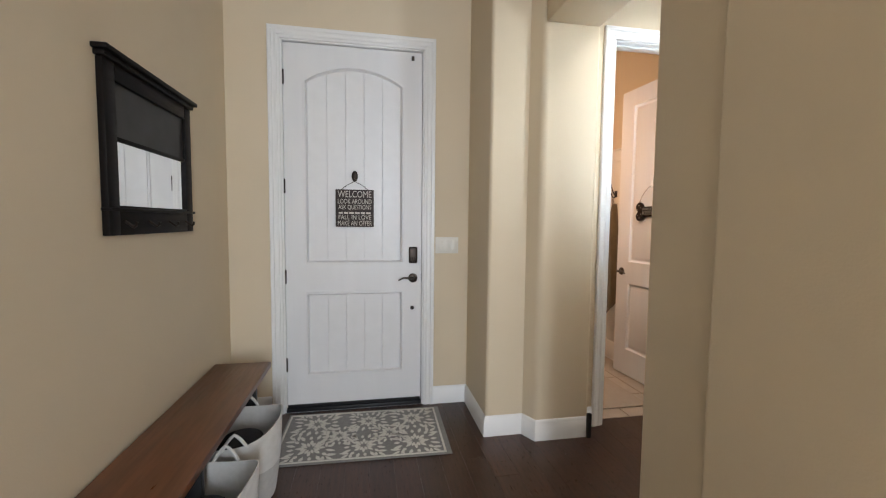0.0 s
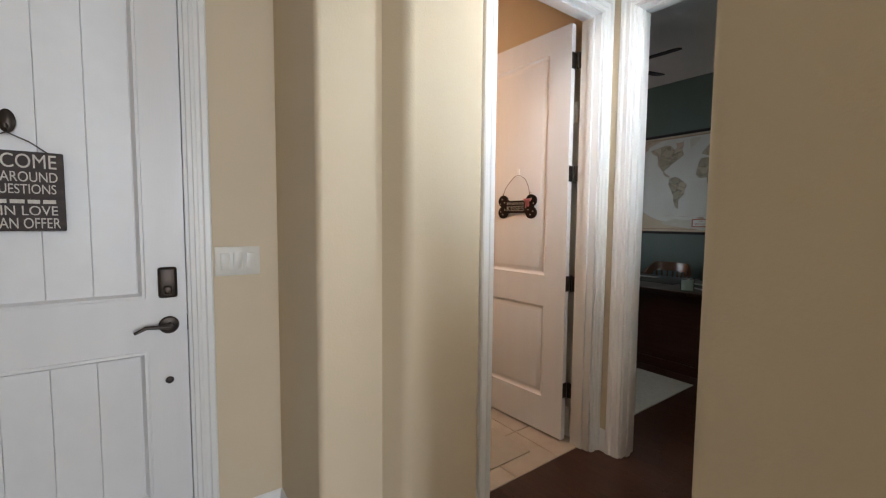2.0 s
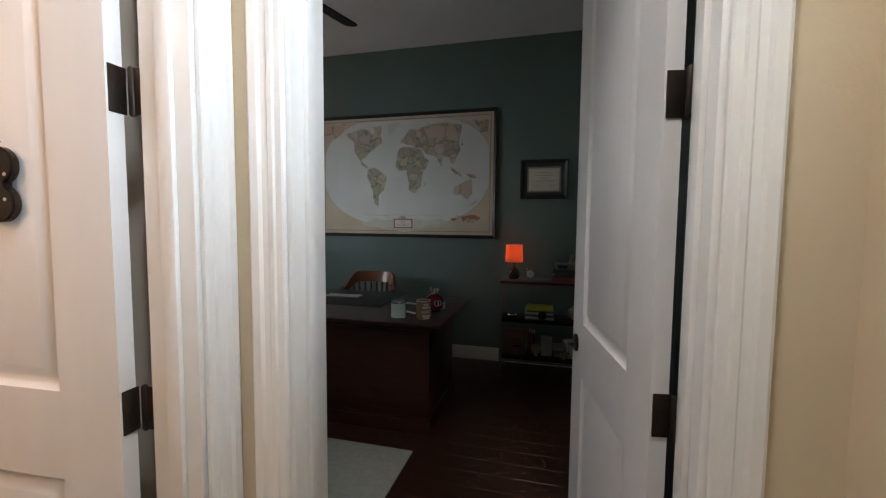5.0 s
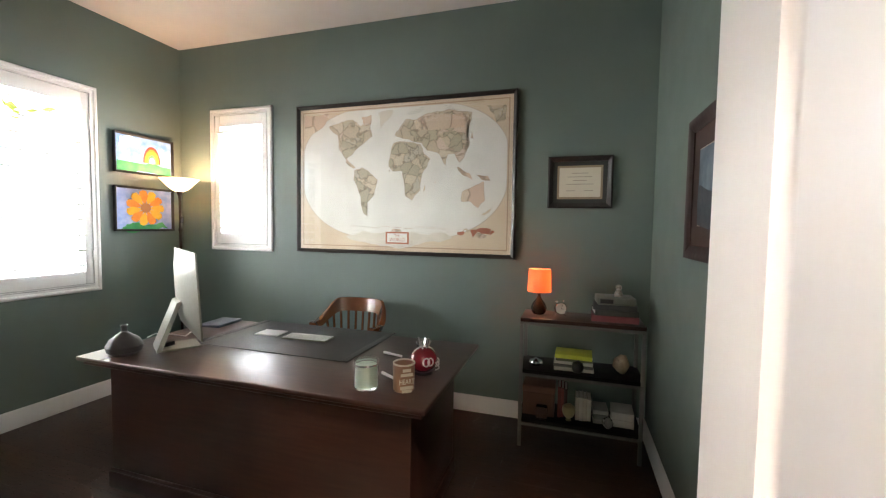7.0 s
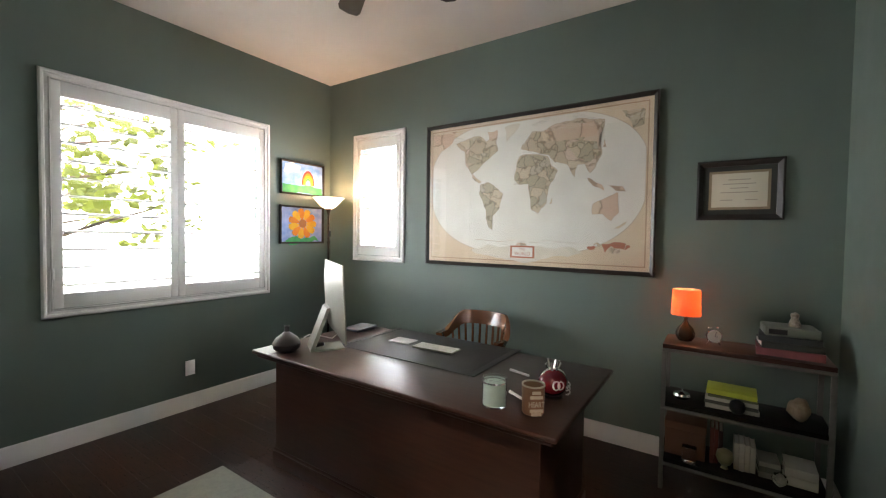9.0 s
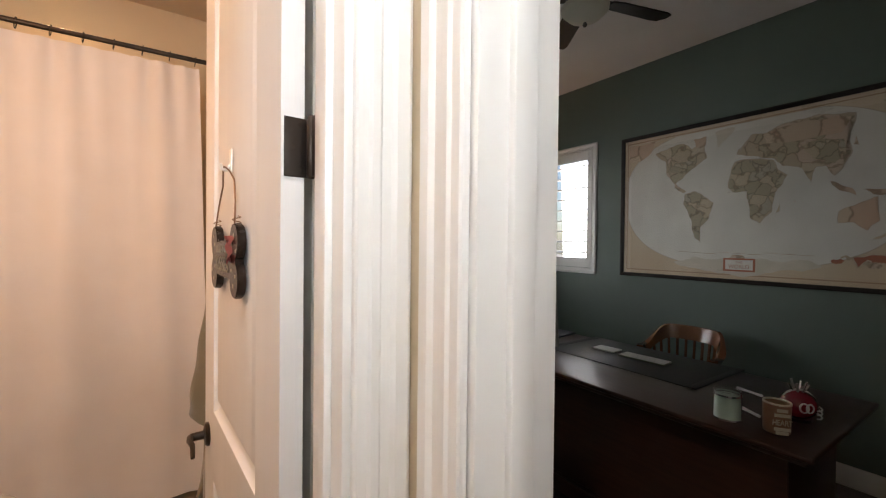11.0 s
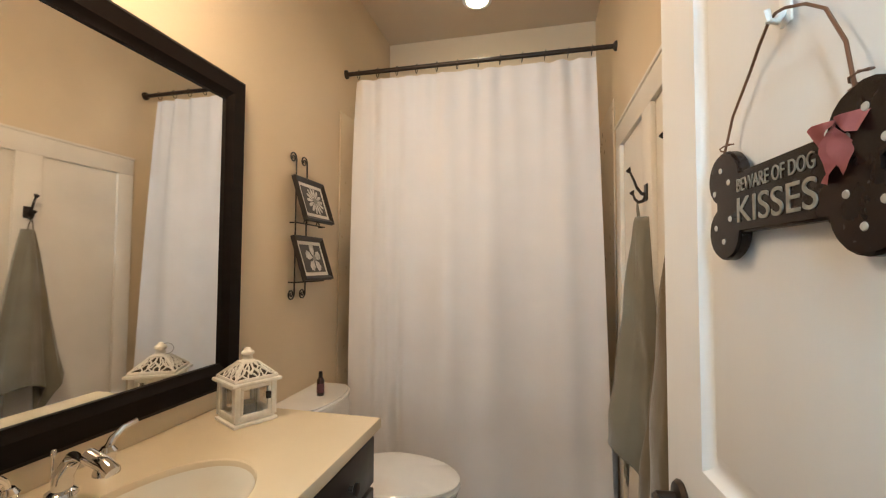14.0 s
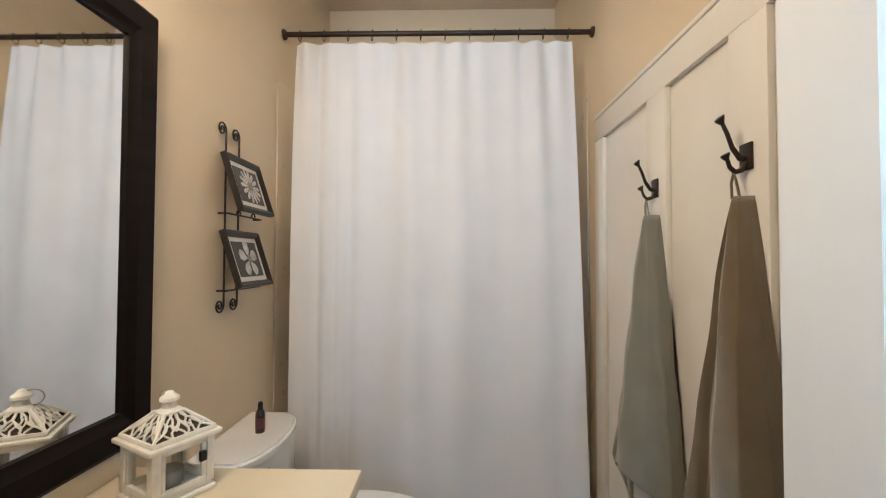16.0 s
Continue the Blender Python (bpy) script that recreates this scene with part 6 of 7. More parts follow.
def tree(x, y, hgt, seed):
    rnd = random.Random(seed)
    e = thing("tree", pose(x, y, -0.25), "leafy garden tree outside the office window", "tree")
    bark = shader("bark", (0.10, 0.07, 0.05), 0.9, scale=12, bump=0.5, bump_scale=30)
    part("trunk", tube(B(), [(0, 0, 0), (0.03, 0.02, hgt * 0.3), (-0.02, 0.05, hgt * 0.6), (0.05, 0.0, hgt)], 0.07, 10, lambda u: 1.2 - 0.8 * u), bark, e)
    tips = []
    for k in range(13):
        a, z = k * 2.4, hgt * (0.50 + 0.036 * k)
        r = rnd.uniform(0.5, 1.5)
        tip = Vector((r * math.cos(a), r * math.sin(a) * 0.7, z + rnd.uniform(0.1, 0.5)))
        part("limb", tube(B(), [(0, 0.03, z - 0.1), tip * 0.5 + Vector((0, 0, z * 0.5 - 0.02)), tip], 0.022, 6, lambda u: 1.1 - 0.8 * u), bark, e)
        tips.append(tip)
    bm = B()
    for t in tips:
        for q in range(72):
            if q % 9 == 0:
                hub = t + Vector((rnd.gauss(0, 0.28), rnd.gauss(0, 0.2), rnd.gauss(0, 0.22)))
            c = hub + Vector((rnd.gauss(0, 0.08), rnd.gauss(0, 0.06), rnd.gauss(0, 0.035)))
            d = Vector((rnd.gauss(0, 1), rnd.gauss(0, 1), rnd.gauss(0, 0.6))).normalized()
            s = d.cross(Vector((rnd.gauss(0, 1), rnd.gauss(0, 1), 1))).normalized()
            l, w = rnd.uniform(0.09, 0.17), rnd.uniform(0.035, 0.060)
            bm.faces.new([bm.verts.new(c + p) for p in (Vector(), d * l * 0.5 + s * w, d * l, d * l * 0.5 - s * w)])
    part("crown", bm, shader("leaf", (0.11, 0.13, 0.022), 0.5, colour2=(0.12, 0.13, 0.03), scale=5, translucent=0.75), e)


tree(3.50, 7.0, 3.1, 2)
tree(3.75, 8.1, 3.4, 7)

# ---- bathroom things ----
def vanity():
    x0, x1, y0, y1, zt = 1.012, 1.615, 2.462, 3.607, 0.822
    DRK = shader("black_brown_cabinet", (0.020, 0.016, 0.016), 0.4, scale=6)
    e = thing("vanity_cabinet", pose(0, 0, 0), "black-brown bathroom vanity cabinet", "cabinet")
    part("body", bx(x0, x1 - 0.03, y0, y1 - 0.015, 0.09, zt - 0.16), DRK, e)
    part("side_skirt", bx(x0, x1 - 0.03, y1 - 0.035, y1 - 0.015, zt - 0.16, zt - 0.033), DRK, e)
    part("front_skirt", bx(x1 - 0.048, x1 - 0.03, y0, y1 - 0.035, zt - 0.16, zt - 0.033), DRK, e)
    part("toe_kick", bx(x0, x1 - 0.09, y0, y1 - 0.02, 0.0, 0.09), DRK, e)
    for a, b in ((y0 + 0.02, y0 + 0.39), (y0 + 0.40, y0 + 0.75), (y0 + 0.76, y1 - 0.03)):
        for z0, z1 in ((0.63, 0.775), (0.12, 0.615)):
            f = part("front_panel", bx(x1 - 0.03, x1 - 0.010, a, b, z0, z1, bevel=0.004), DRK, e)
            part("knob", lathe(B(), [(0, 0), (0.008, 0), (0.007, 0.012), (0.017, 0.018), (0.017, 0.026), (0, 0.030)], 16), BRONZE, f, "dark round knob", pose(x1 - 0.010, (a + b) / 2, (z0 + z1) / 2 if z0 > 0.5 else z1 - 0.06, 0, 90, 0))
    CREAM = shader("cream_cultured_marble", (0.70, 0.60, 0.42), 0.22, colour2=(0.66, 0.56, 0.39), scale=4, coat=0.3)
    t = thing("countertop", pose(0, 0, 0), "cream cultured marble vanity top with oval basin", "countertop")
    cx, cy, rx, ry = 1.362, 3.028, 0.158, 0.224
    bm = B()
    n = 48
    outer, rim = [], []
    for k in range(n):
        a = 2 * math.pi * k / n
        c, s = math.cos(a), math.sin(a)
        ax = (x1 - cx) if c > 0 else (cx - x0)
        ay = (y1 - cy) if s > 0 else (cy - y0)
        f = min(ax / abs(c) if abs(c) > 1e-6 else 9, ay / abs(s) if abs(s) > 1e-6 else 9)
        outer.append([cx + c * f, cy + s * f])
        rim.append((cx + c * rx, cy + s * ry))
    for qx, qy in ((x0, y0), (x1, y0), (x1, y1), (x0, y1)):
        k = min(range(n), key=lambda i: (outer[i][0] - qx) ** 2 + (outer[i][1] - qy) ** 2)
        outer[k] = [qx, qy]
    rings = [[(x, y, zt - 0.032) for x, y in outer], [(x, y, zt - 0.004) for x, y in outer], [(cx + (x - cx) * 0.993, cy + (y - cy) * 0.996, zt) for x, y in outer], [(x, y, zt) for x, y in rim]]
    for sc, dz in ((0.985, -0.003), (0.975, -0.016)):
        rings.append([(cx + (x - cx) * sc, cy + (y - cy) * sc, zt + dz) for x, y in rim])
    bowl = [rings[-1]]
    for sc, dz in ((0.965, -0.020), (0.88, -0.05), (0.74, -0.095), (0.45, -0.125), (0.12, -0.132)):
        bowl.append([(cx + (x - cx) * sc, cy + (y - cy) * sc, zt + dz) for x, y in rim])
    vs = [[bm.verts.new(p) for p in r] for r in rings]
    for a, b in zip(vs, vs[1:]):
        for k in range(n):
            bm.faces.new((a[k], a[(k + 1) % n], b[(k + 1) % n], b[k]))
    bmesh.ops.recalc_face_normals(bm, faces=bm.faces)
    part("top", bm, CREAM, t)
    bm = B()
    vs = [[bm.verts.new(p) for p in r] for r in bowl]
    for a, b in zip(vs, vs[1:]):
        for k in range(n):
            bm.faces.new((b[k], b[(k + 1) % n], a[(k + 1) % n], a[k]))
    bm.faces.new(vs[-1])
    bmesh.ops.recalc_face_normals(bm, faces=bm.faces)
    part("basin", bm, shader("ivory_basin", (0.74, 0.70, 0.60), 0.15, scale=5, coat=0.3), t, "glossy ivory oval basin")
    part("backsplash", bx(x0, x0 + 0.020, y0, y1, zt - 0.001, zt + 0.075, bevel=0.004), CREAM, t)
    part("drain", lathe(B(), [(0, 0), (0.022, 0), (0.020, 0.004), (0, 0.005)], 20), CHROME, t, "", pose(cx, cy, zt - 0.1315))
    # widespread faucet
    fz = zt + 0.0005
    f = thing("faucet", pose(1.115, 3.025, fz), "chrome two-handle bathroom faucet", "faucet")
    part("spout", tube(B(), [(0, 0, 0.0), (0.005, 0, 0.045), (0.03, 0, 0.078), (0.07, 0, 0.088), (0.115, 0, 0.076), (0.135, 0, 0.062)], 0.0155, 14, lambda u: 1.25 - 0.35 * u), CHROME, f, "low arched chrome spout")
    part("base_plate", lathe(B(), [(0, 0), (0.030, 0), (0.028, 0.008), (0.018, 0.014), (0, 0.015)], 24), CHROME, f)
    part("lift_rod", lathe(B(), [(0, 0.02), (0.003, 0.02), (0.003, 0.075), (0.007, 0.080), (0.006, 0.092), (0, 0.094)], 12), CHROME, f, "", pose(-0.028, 0, 0))
    for s in (-1, 1):
        hd = part("valve", lathe(B(), [(0, 0), (0.028, 0), (0.026, 0.010), (0.017, 0.020), (0.017, 0.045), (0.020, 0.052), (0.012, 0.062), (0, 0.064)], 20), CHROME, f, "", pose(0, s * 0.095, 0))
        part("handle", tube(B(), [(0, 0, 0.055), (0.004, s * 0.008, 0.078), (0.012, s * 0.028, 0.098), (0.022, s * 0.055, 0.106)], 0.008, 10, lambda u: 1.1 - 0.35 * u), CHROME, hd, "curved chrome lever handle")


vanity()


def wall_mirror():
    y0, y1, z0, z1 = 2.53, 3.646, 0.885, 1.997
    e = thing("wall_mirror", pose(1.012, 0, 0), "large wall mirror in a wide espresso frame", "mirror")
    prof = [(0, 0.0), (0, 0.030), (0.012, 0.040), (0.060, 0.036), (0.072, 0.026), (0.088, 0.024), (0.088, 0.0)]
    for p0, al, ac, ln in (((0, y0, z0), (0, 0, 1), (0, 1, 0), z1 - z0), ((0, y1, z0), (0, 0, 1), (0, -1, 0), z1 - z0), ((0, y0, z0), (0, 1, 0), (0, 0, 1), y1 - y0), ((0, y0, z1), (0, 1, 0), (0, 0, -1), y1 - y0)):
        part("frame_side", strip(B(), prof, p0, al, ac, (1, 0, 0), ln, -1, -1), ESPRESSO, e)
    part("mirror_glass", bx(0.002, 0.016, y0 + 0.08, y1 - 0.08, z0 + 0.08, z1 - 0.08), MIRROR, e)


wall_mirror()
vl = thing("vanity_light", pose(1.012, 3.0, 2.36), "bronze bar light with glass shades above the mirror", "wall light")
part("bar", bx(0, 0.03, -0.32, 0.32, -0.03, 0.03, bevel=0.006), BRONZE, vl)
for k in (-1, 0, 1):
    part("shade", lathe(B(), [(0.03, 0.0), (0.055, -0.09), (0.052, -0.09), (0.027, 0.0), (0.03, 0.0)], 20, caps=False), shader("frosted_shade", (0.8, 0.75, 0.65), 0.5, translucent=0.6), vl, "", pose(0.09, k * 0.22, 0.02))


def lantern():
    e = thing("lantern", pose(1.200, 3.493, 0.8225, 0, 0, -27) @ Matrix.Diagonal((0.87, 0.87, 0.826, 1)), "white distressed metal and glass candle lantern", "lantern")
    WP = shader("distressed_white", (0.83, 0.80, 0.73), 0.55, colour2=(0.70, 0.66, 0.58), scale=34, detail=6, bump=0.2, bump_scale=80)
    s = 0.066
    part("base", box(box(B(), -s - 0.014, s + 0.014, -s - 0.014, s + 0.014, 0, 0.012, bevel=0.003), -s - 0.004, s + 0.004, -s - 0.004, s + 0.004, 0.012, 0.022, bevel=0.003), WP, e)
    for x in (-1, 1):
        for y in (-1, 1):
            part("post", bx(x * s - 0.010, x * s + 0.010, y * s - 0.010, y * s + 0.010, 0.022, 0.150, bevel=0.002), WP, e)
    for k in range(4):
        r = pose(0, 0, 0, 0, 0, 90 * k)
        bm = B()
        box(bm, -s + 0.010, s - 0.010, s - 0.006, s + 0.007, 0.022, 0.042, bevel=0.002)
        box(bm, -s + 0.010, s - 0.010, s - 0.006, s + 0.007, 0.132, 0.150, bevel=0.002)
        box(bm, -s + 0.010, -s + 0.022, s - 0.006, s + 0.007, 0.042, 0.132, bevel=0.002)
        box(bm, s - 0.022, s - 0.010, s - 0.006, s + 0.007, 0.042, 0.132, bevel=0.002)
        sd = part("side_frame", bm, WP, e, "", r)
        part("pane", bx(-s + 0.020, s - 0.020, s - 0.001, s + 0.001, 0.040, 0.134), GLASS, sd).visible_shadow = False
    part("roof_plate", box(box(B(), -s - 0.024, s + 0.024, -s - 0.024, s + 0.024, 0.150, 0.163, bevel=0.004), -s - 0.014, s + 0.014, -s - 0.014, s + 0.014, 0.163, 0.172, bevel=0.003), WP, e)
    # openwork roof: curling bars over four sloping sides
    a0, a1, z0, z1 = s + 0.008, 0.024, 0.172, 0.222
    # dark solid core: shade of the hollow roof put into its colour
    part("roof_lining", lathe(B(), [(0, 0.1725), (a0 * 1.34, 0.1725), (a1 * 1.30, 0.217), (0, 0.217)], 4), shader("lantern_hollow_shade", (0.055, 0.042, 0.028), 0.9), e, "dark core coloured as shade inside the hollow roof", pose(0, 0, 0, 0, 0, 45))
    for k in range(4):
        r = pose(0, 0, 0, 0, 0, 90 * k)

        def P(u, v):
            h = a0 + (a1 - a0) * v
            u = max(-1, min(1, u))
            return (u * h, h + 0.002, z0 + (z1 - z0) * v)
        pan = part("openwork_panel", tube(B(), [P(-1, 0), P(-0.5, 0), P(0, 0), P(0.5, 0), P(1, 0), P(1, 0.33), P(1, 0.66), P(1, 1), P(0, 1), P(-1, 1), P(-1, 0.66), P(-1, 0.33)], 0.0040, 6, None, True), WP, e, "pierced openwork roof panel", r)
        for c in range(-2, 3):
            for sg in (-1, 1):
                part("bar", tube(B(), [P(c / 2 + sg * (0.60 * v / 8) + 0.10 * math.sin(v * 1.3 + c * 2.0 + k), v / 8) for v in range(9)], 0.0028, 6), WP, pan)
        part("bar", tube(B(), [P(q / 8 - 1, 0.42 + 0.16 * math.sin(q * 1.4 + k)) for q in range(17)], 0.0028, 6), WP, pan)
    part("chimney", lathe(B(), [(0.026, 0.218), (0.027, 0.224), (0.018, 0.232), (0.016, 0.247), (0.023, 0.252), (0.022, 0.260), (0.012, 0.268), (0.009, 0.274), (0, 0.278)], 20), WP, e)
    part("ring", tube(B(), [(-0.010 - 0.0 + 0.024 * math.cos(a) - 0.012, 0.0, 0.250 + 0.022 * math.sin(a)) for a in (2 * math.pi * q / 20 for q in range(20))], 0.0018, 6, None, True), STEEL, e)
    part("latch", bx(s + 0.004, s + 0.016, s - 0.030, s - 0.014, 0.085, 0.112, bevel=0.002), BLACK, e, "dark metal latch")
    part("tealight", lathe(B(), [(0, 0.0225), (0.030, 0.0225), (0.034, 0.03), (0.034, 0.065), (0.028, 0.066), (0, 0.06)], 20), shader("grey_glass_cup", (0.30, 0.32, 0.32), 0.2), e, "smoky glass tealight cup")


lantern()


def picture_stand():
    e = thing("picture_easel", pose(1.012, 4.094, 0.033), "black scrolled iron wall easel holding two photographs", "picture holder")
    for y in (-0.072, 0.018):
        part("rod", tube(B(), [(0.010, y, 1.150), (0.010, y, 1.778)], 0.0038, 8), BLACK, e)
        for zc, s in ((1.778, 1), (1.150, -1)):
            sp = []
            for k in range(26):
                a = k * 0.42
                r = 0.026 * (1 - k / 30)
                sp.append((0.010, y - 0.026 + r * math.cos(a), zc + s * (r * math.sin(a))))
            part("scroll", tube(B(), sp, 0.0034, 7), BLACK, e)
    for z in (1.475, 1.205):
        part("ledge", tube(B(), [(0.012, -0.12, z), (0.045, -0.12, z), (0.045, 0.13, z), (0.012, 0.13, z)], 0.0035, 6), BLACK, e)
        for y in (-0.05, 0.06):
            part("clip", tube(B(), arc((0.048, y, z + 0.004), 0.013, 0, 180, 10, "yz"), 0.003, 6), BLACK, e)
    PH = shader("photo_black", (0.035, 0.034, 0.034), 0.4, scale=5)
    PW = shader("photo_white", (0.72, 0.71, 0.68), 0.5, colour2=(0.38, 0.38, 0.37), scale=30)
    for n, z in ((0, 1.620), (1, 1.345)):
        m = pose(1.012 + 0.046, 4.104, z, 0, 0, 90) @ pose(0, 0, 0, -18, 0, 0)
        p = framed("flower_photo", m, 0.255, 0.215, 0.022, 0.020, DKF, ("black framed daisy photograph on the easel", "black framed lily photograph on the easel")[n], "picture", 0.018, shader("white_mat", (0.70, 0.68, 0.63), 0.7), PH)
        y = -0.0105
        bm = B()
        for k in range(14 if n == 0 else 5):
            a = k * 2 * math.pi / (14 if n == 0 else 5) + (0.3 if n else 0)
            r = 0.070 if n == 0 else 0.066
            w = 0.19 if n == 0 else 0.50
            vs = [bm.verts.new((r * f * math.cos(a + d), y - 0.0002 * k, r * f * math.sin(a + d) * (1 if n == 0 else 1.1))) for d, f in ((0, 0.12), (-w, 0.6), (-w * 0.6, 0.92), (0, 1.0), (w * 0.6, 0.92), (w, 0.6))]
            bm.faces.new(vs)
        bmesh.ops.recalc_face_normals(bm, faces=bm.faces)
        part("flower_image", bm, PW, p, "", pose(0.005, 0, 0))
        part("flower_heart", flat([(0.005 + 0.016 * math.cos(q), 0.016 * math.sin(q)) for q in (2 * math.pi * j / 14 for j in range(14))], y - 0.004), shader("photo_grey", (0.25, 0.25, 0.24), 0.5), p)


picture_stand()


def toilet():
    e = thing("toilet", pose(1.0, 4.035, 0), "white ceramic two-piece toilet with closed lid", "toilet")
    bm = B()
    box(bm, 0.020, 0.212, -0.205, 0.205, 0.36, 0.685, bevel=0.03, segs=4)
    part("tank", bm, CERAMIC, e)
    bm = B()
    pts = [(0.010, -0.222), (0.010, 0.222)] + [(0.16 + 0.092 * math.cos(a), 0.222 * math.sin(a)) for a in (radians(90 - 180 * k / 16) for k in range(17))]
    prism(bm, pts, 0.686, 0.722)
    bmesh.ops.bevel(bm, geom=[x for x in bm.edges if abs(x.verts[0].co.z - x.verts[1].co.z) < 1e-5], offset=0.010, segments=3, affect="EDGES")
    part("tank_lid", bm, CERAMIC, e)

    def oval(r, z, sh=0.0):
        return [(0.505 + sh + (0.295 if math.cos(a) > 0 else 0.235) * r * math.cos(a), 0.190 * r * math.sin(a), z) for a in (2 * math.pi * k / 40 for k in range(40))]
    bm = B()
    rings = [oval(0.55, 0.0, -0.06), oval(0.58, 0.03, -0.06), oval(0.55, 0.12, -0.06), oval(0.66, 0.22, -0.03), oval(0.92, 0.33), oval(0.97, 0.385), oval(0.94, 0.392)]
    vs = [[bm.verts.new(p) for p in r] for r in rings]
    for a, b in zip(vs, vs[1:]):
        for k in range(40):
            bm.faces.new((a[k], a[(k + 1) % 40], b[(k + 1) % 40], b[k]))
    bm.faces.new(vs[-1])
    bm.faces.new(vs[0][::-1])
    bmesh.ops.recalc_face_normals(bm, faces=bm.faces)
    part("bowl", bm, CERAMIC, e)
    part("neck", bx(0.10, 0.34, -0.12, 0.12, 0.0, 0.385, bevel=0.03), CERAMIC, e)
    for nm, z0, z1, r in (("seat", 0.393, 0.409, 1.0), ("lid", 0.411, 0.432, 0.99)):
        bm = B()
        rings = [oval(r * 0.97, z0), oval(r, z0 + 0.004), oval(r, z1 - 0.007), oval(r * 0.96, z1), oval(r * 0.5, z1 + 0.004)]
        vs = [[bm.verts.new(p) for p in q] for q in rings]
        for a, b in zip(vs, vs[1:]):
            for k in range(40):
                bm.faces.new((a[k], a[(k + 1) % 40], b[(k + 1) % 40], b[k]))
        bm.faces.new(vs[-1])
        bm.faces.new(vs[0][::-1])
        bmesh.ops.recalc_face_normals(bm, faces=bm.faces)
        part(nm, bm, CERAMIC, e)
    lv = part("flush_lever", lathe(B(), [(0, 0), (0.014, 0), (0.013, 0.008), (0.006, 0.012), (0, 0.013)], 16), CHROME, e, "chrome flush lever", pose(0.205, -0.13, 0.64, 0, 90, 0))
    part("arm", tube(B(), [(0, 0, 0.012), (0.0, 0.03, 0.016), (0.004, 0.06, 0.014)], 0.006, 8), CHROME, lv)


toilet()
bt = thing("small_bottle", pose(1.145, 4.055, 0.7225), "small dark brown spray bottle on the tank", "bottle")
part("body", lathe(B(), [(0, 0), (0.016, 0), (0.0165, 0.004), (0.0165, 0.068), (0.012, 0.078), (0.008, 0.082), (0, 0.082)], 20), shader("dark_plum_glass", (0.030, 0.012, 0.014), 0.2, coat=0.4), bt)
part("cap", lathe(B(), [(0, 0.082), (0.009, 0.082), (0.009, 0.100), (0.007, 0.108), (0, 0.109)], 16), BLACK, bt)
part("label", lathe(B(), [(0.0166, 0.015), (0.0170, 0.015), (0.0170, 0.055), (0.0166, 0.055), (0.0166, 0.015)], 20, caps=False), shader("plum_label", (0.09, 0.03, 0.04), 0.5), bt)


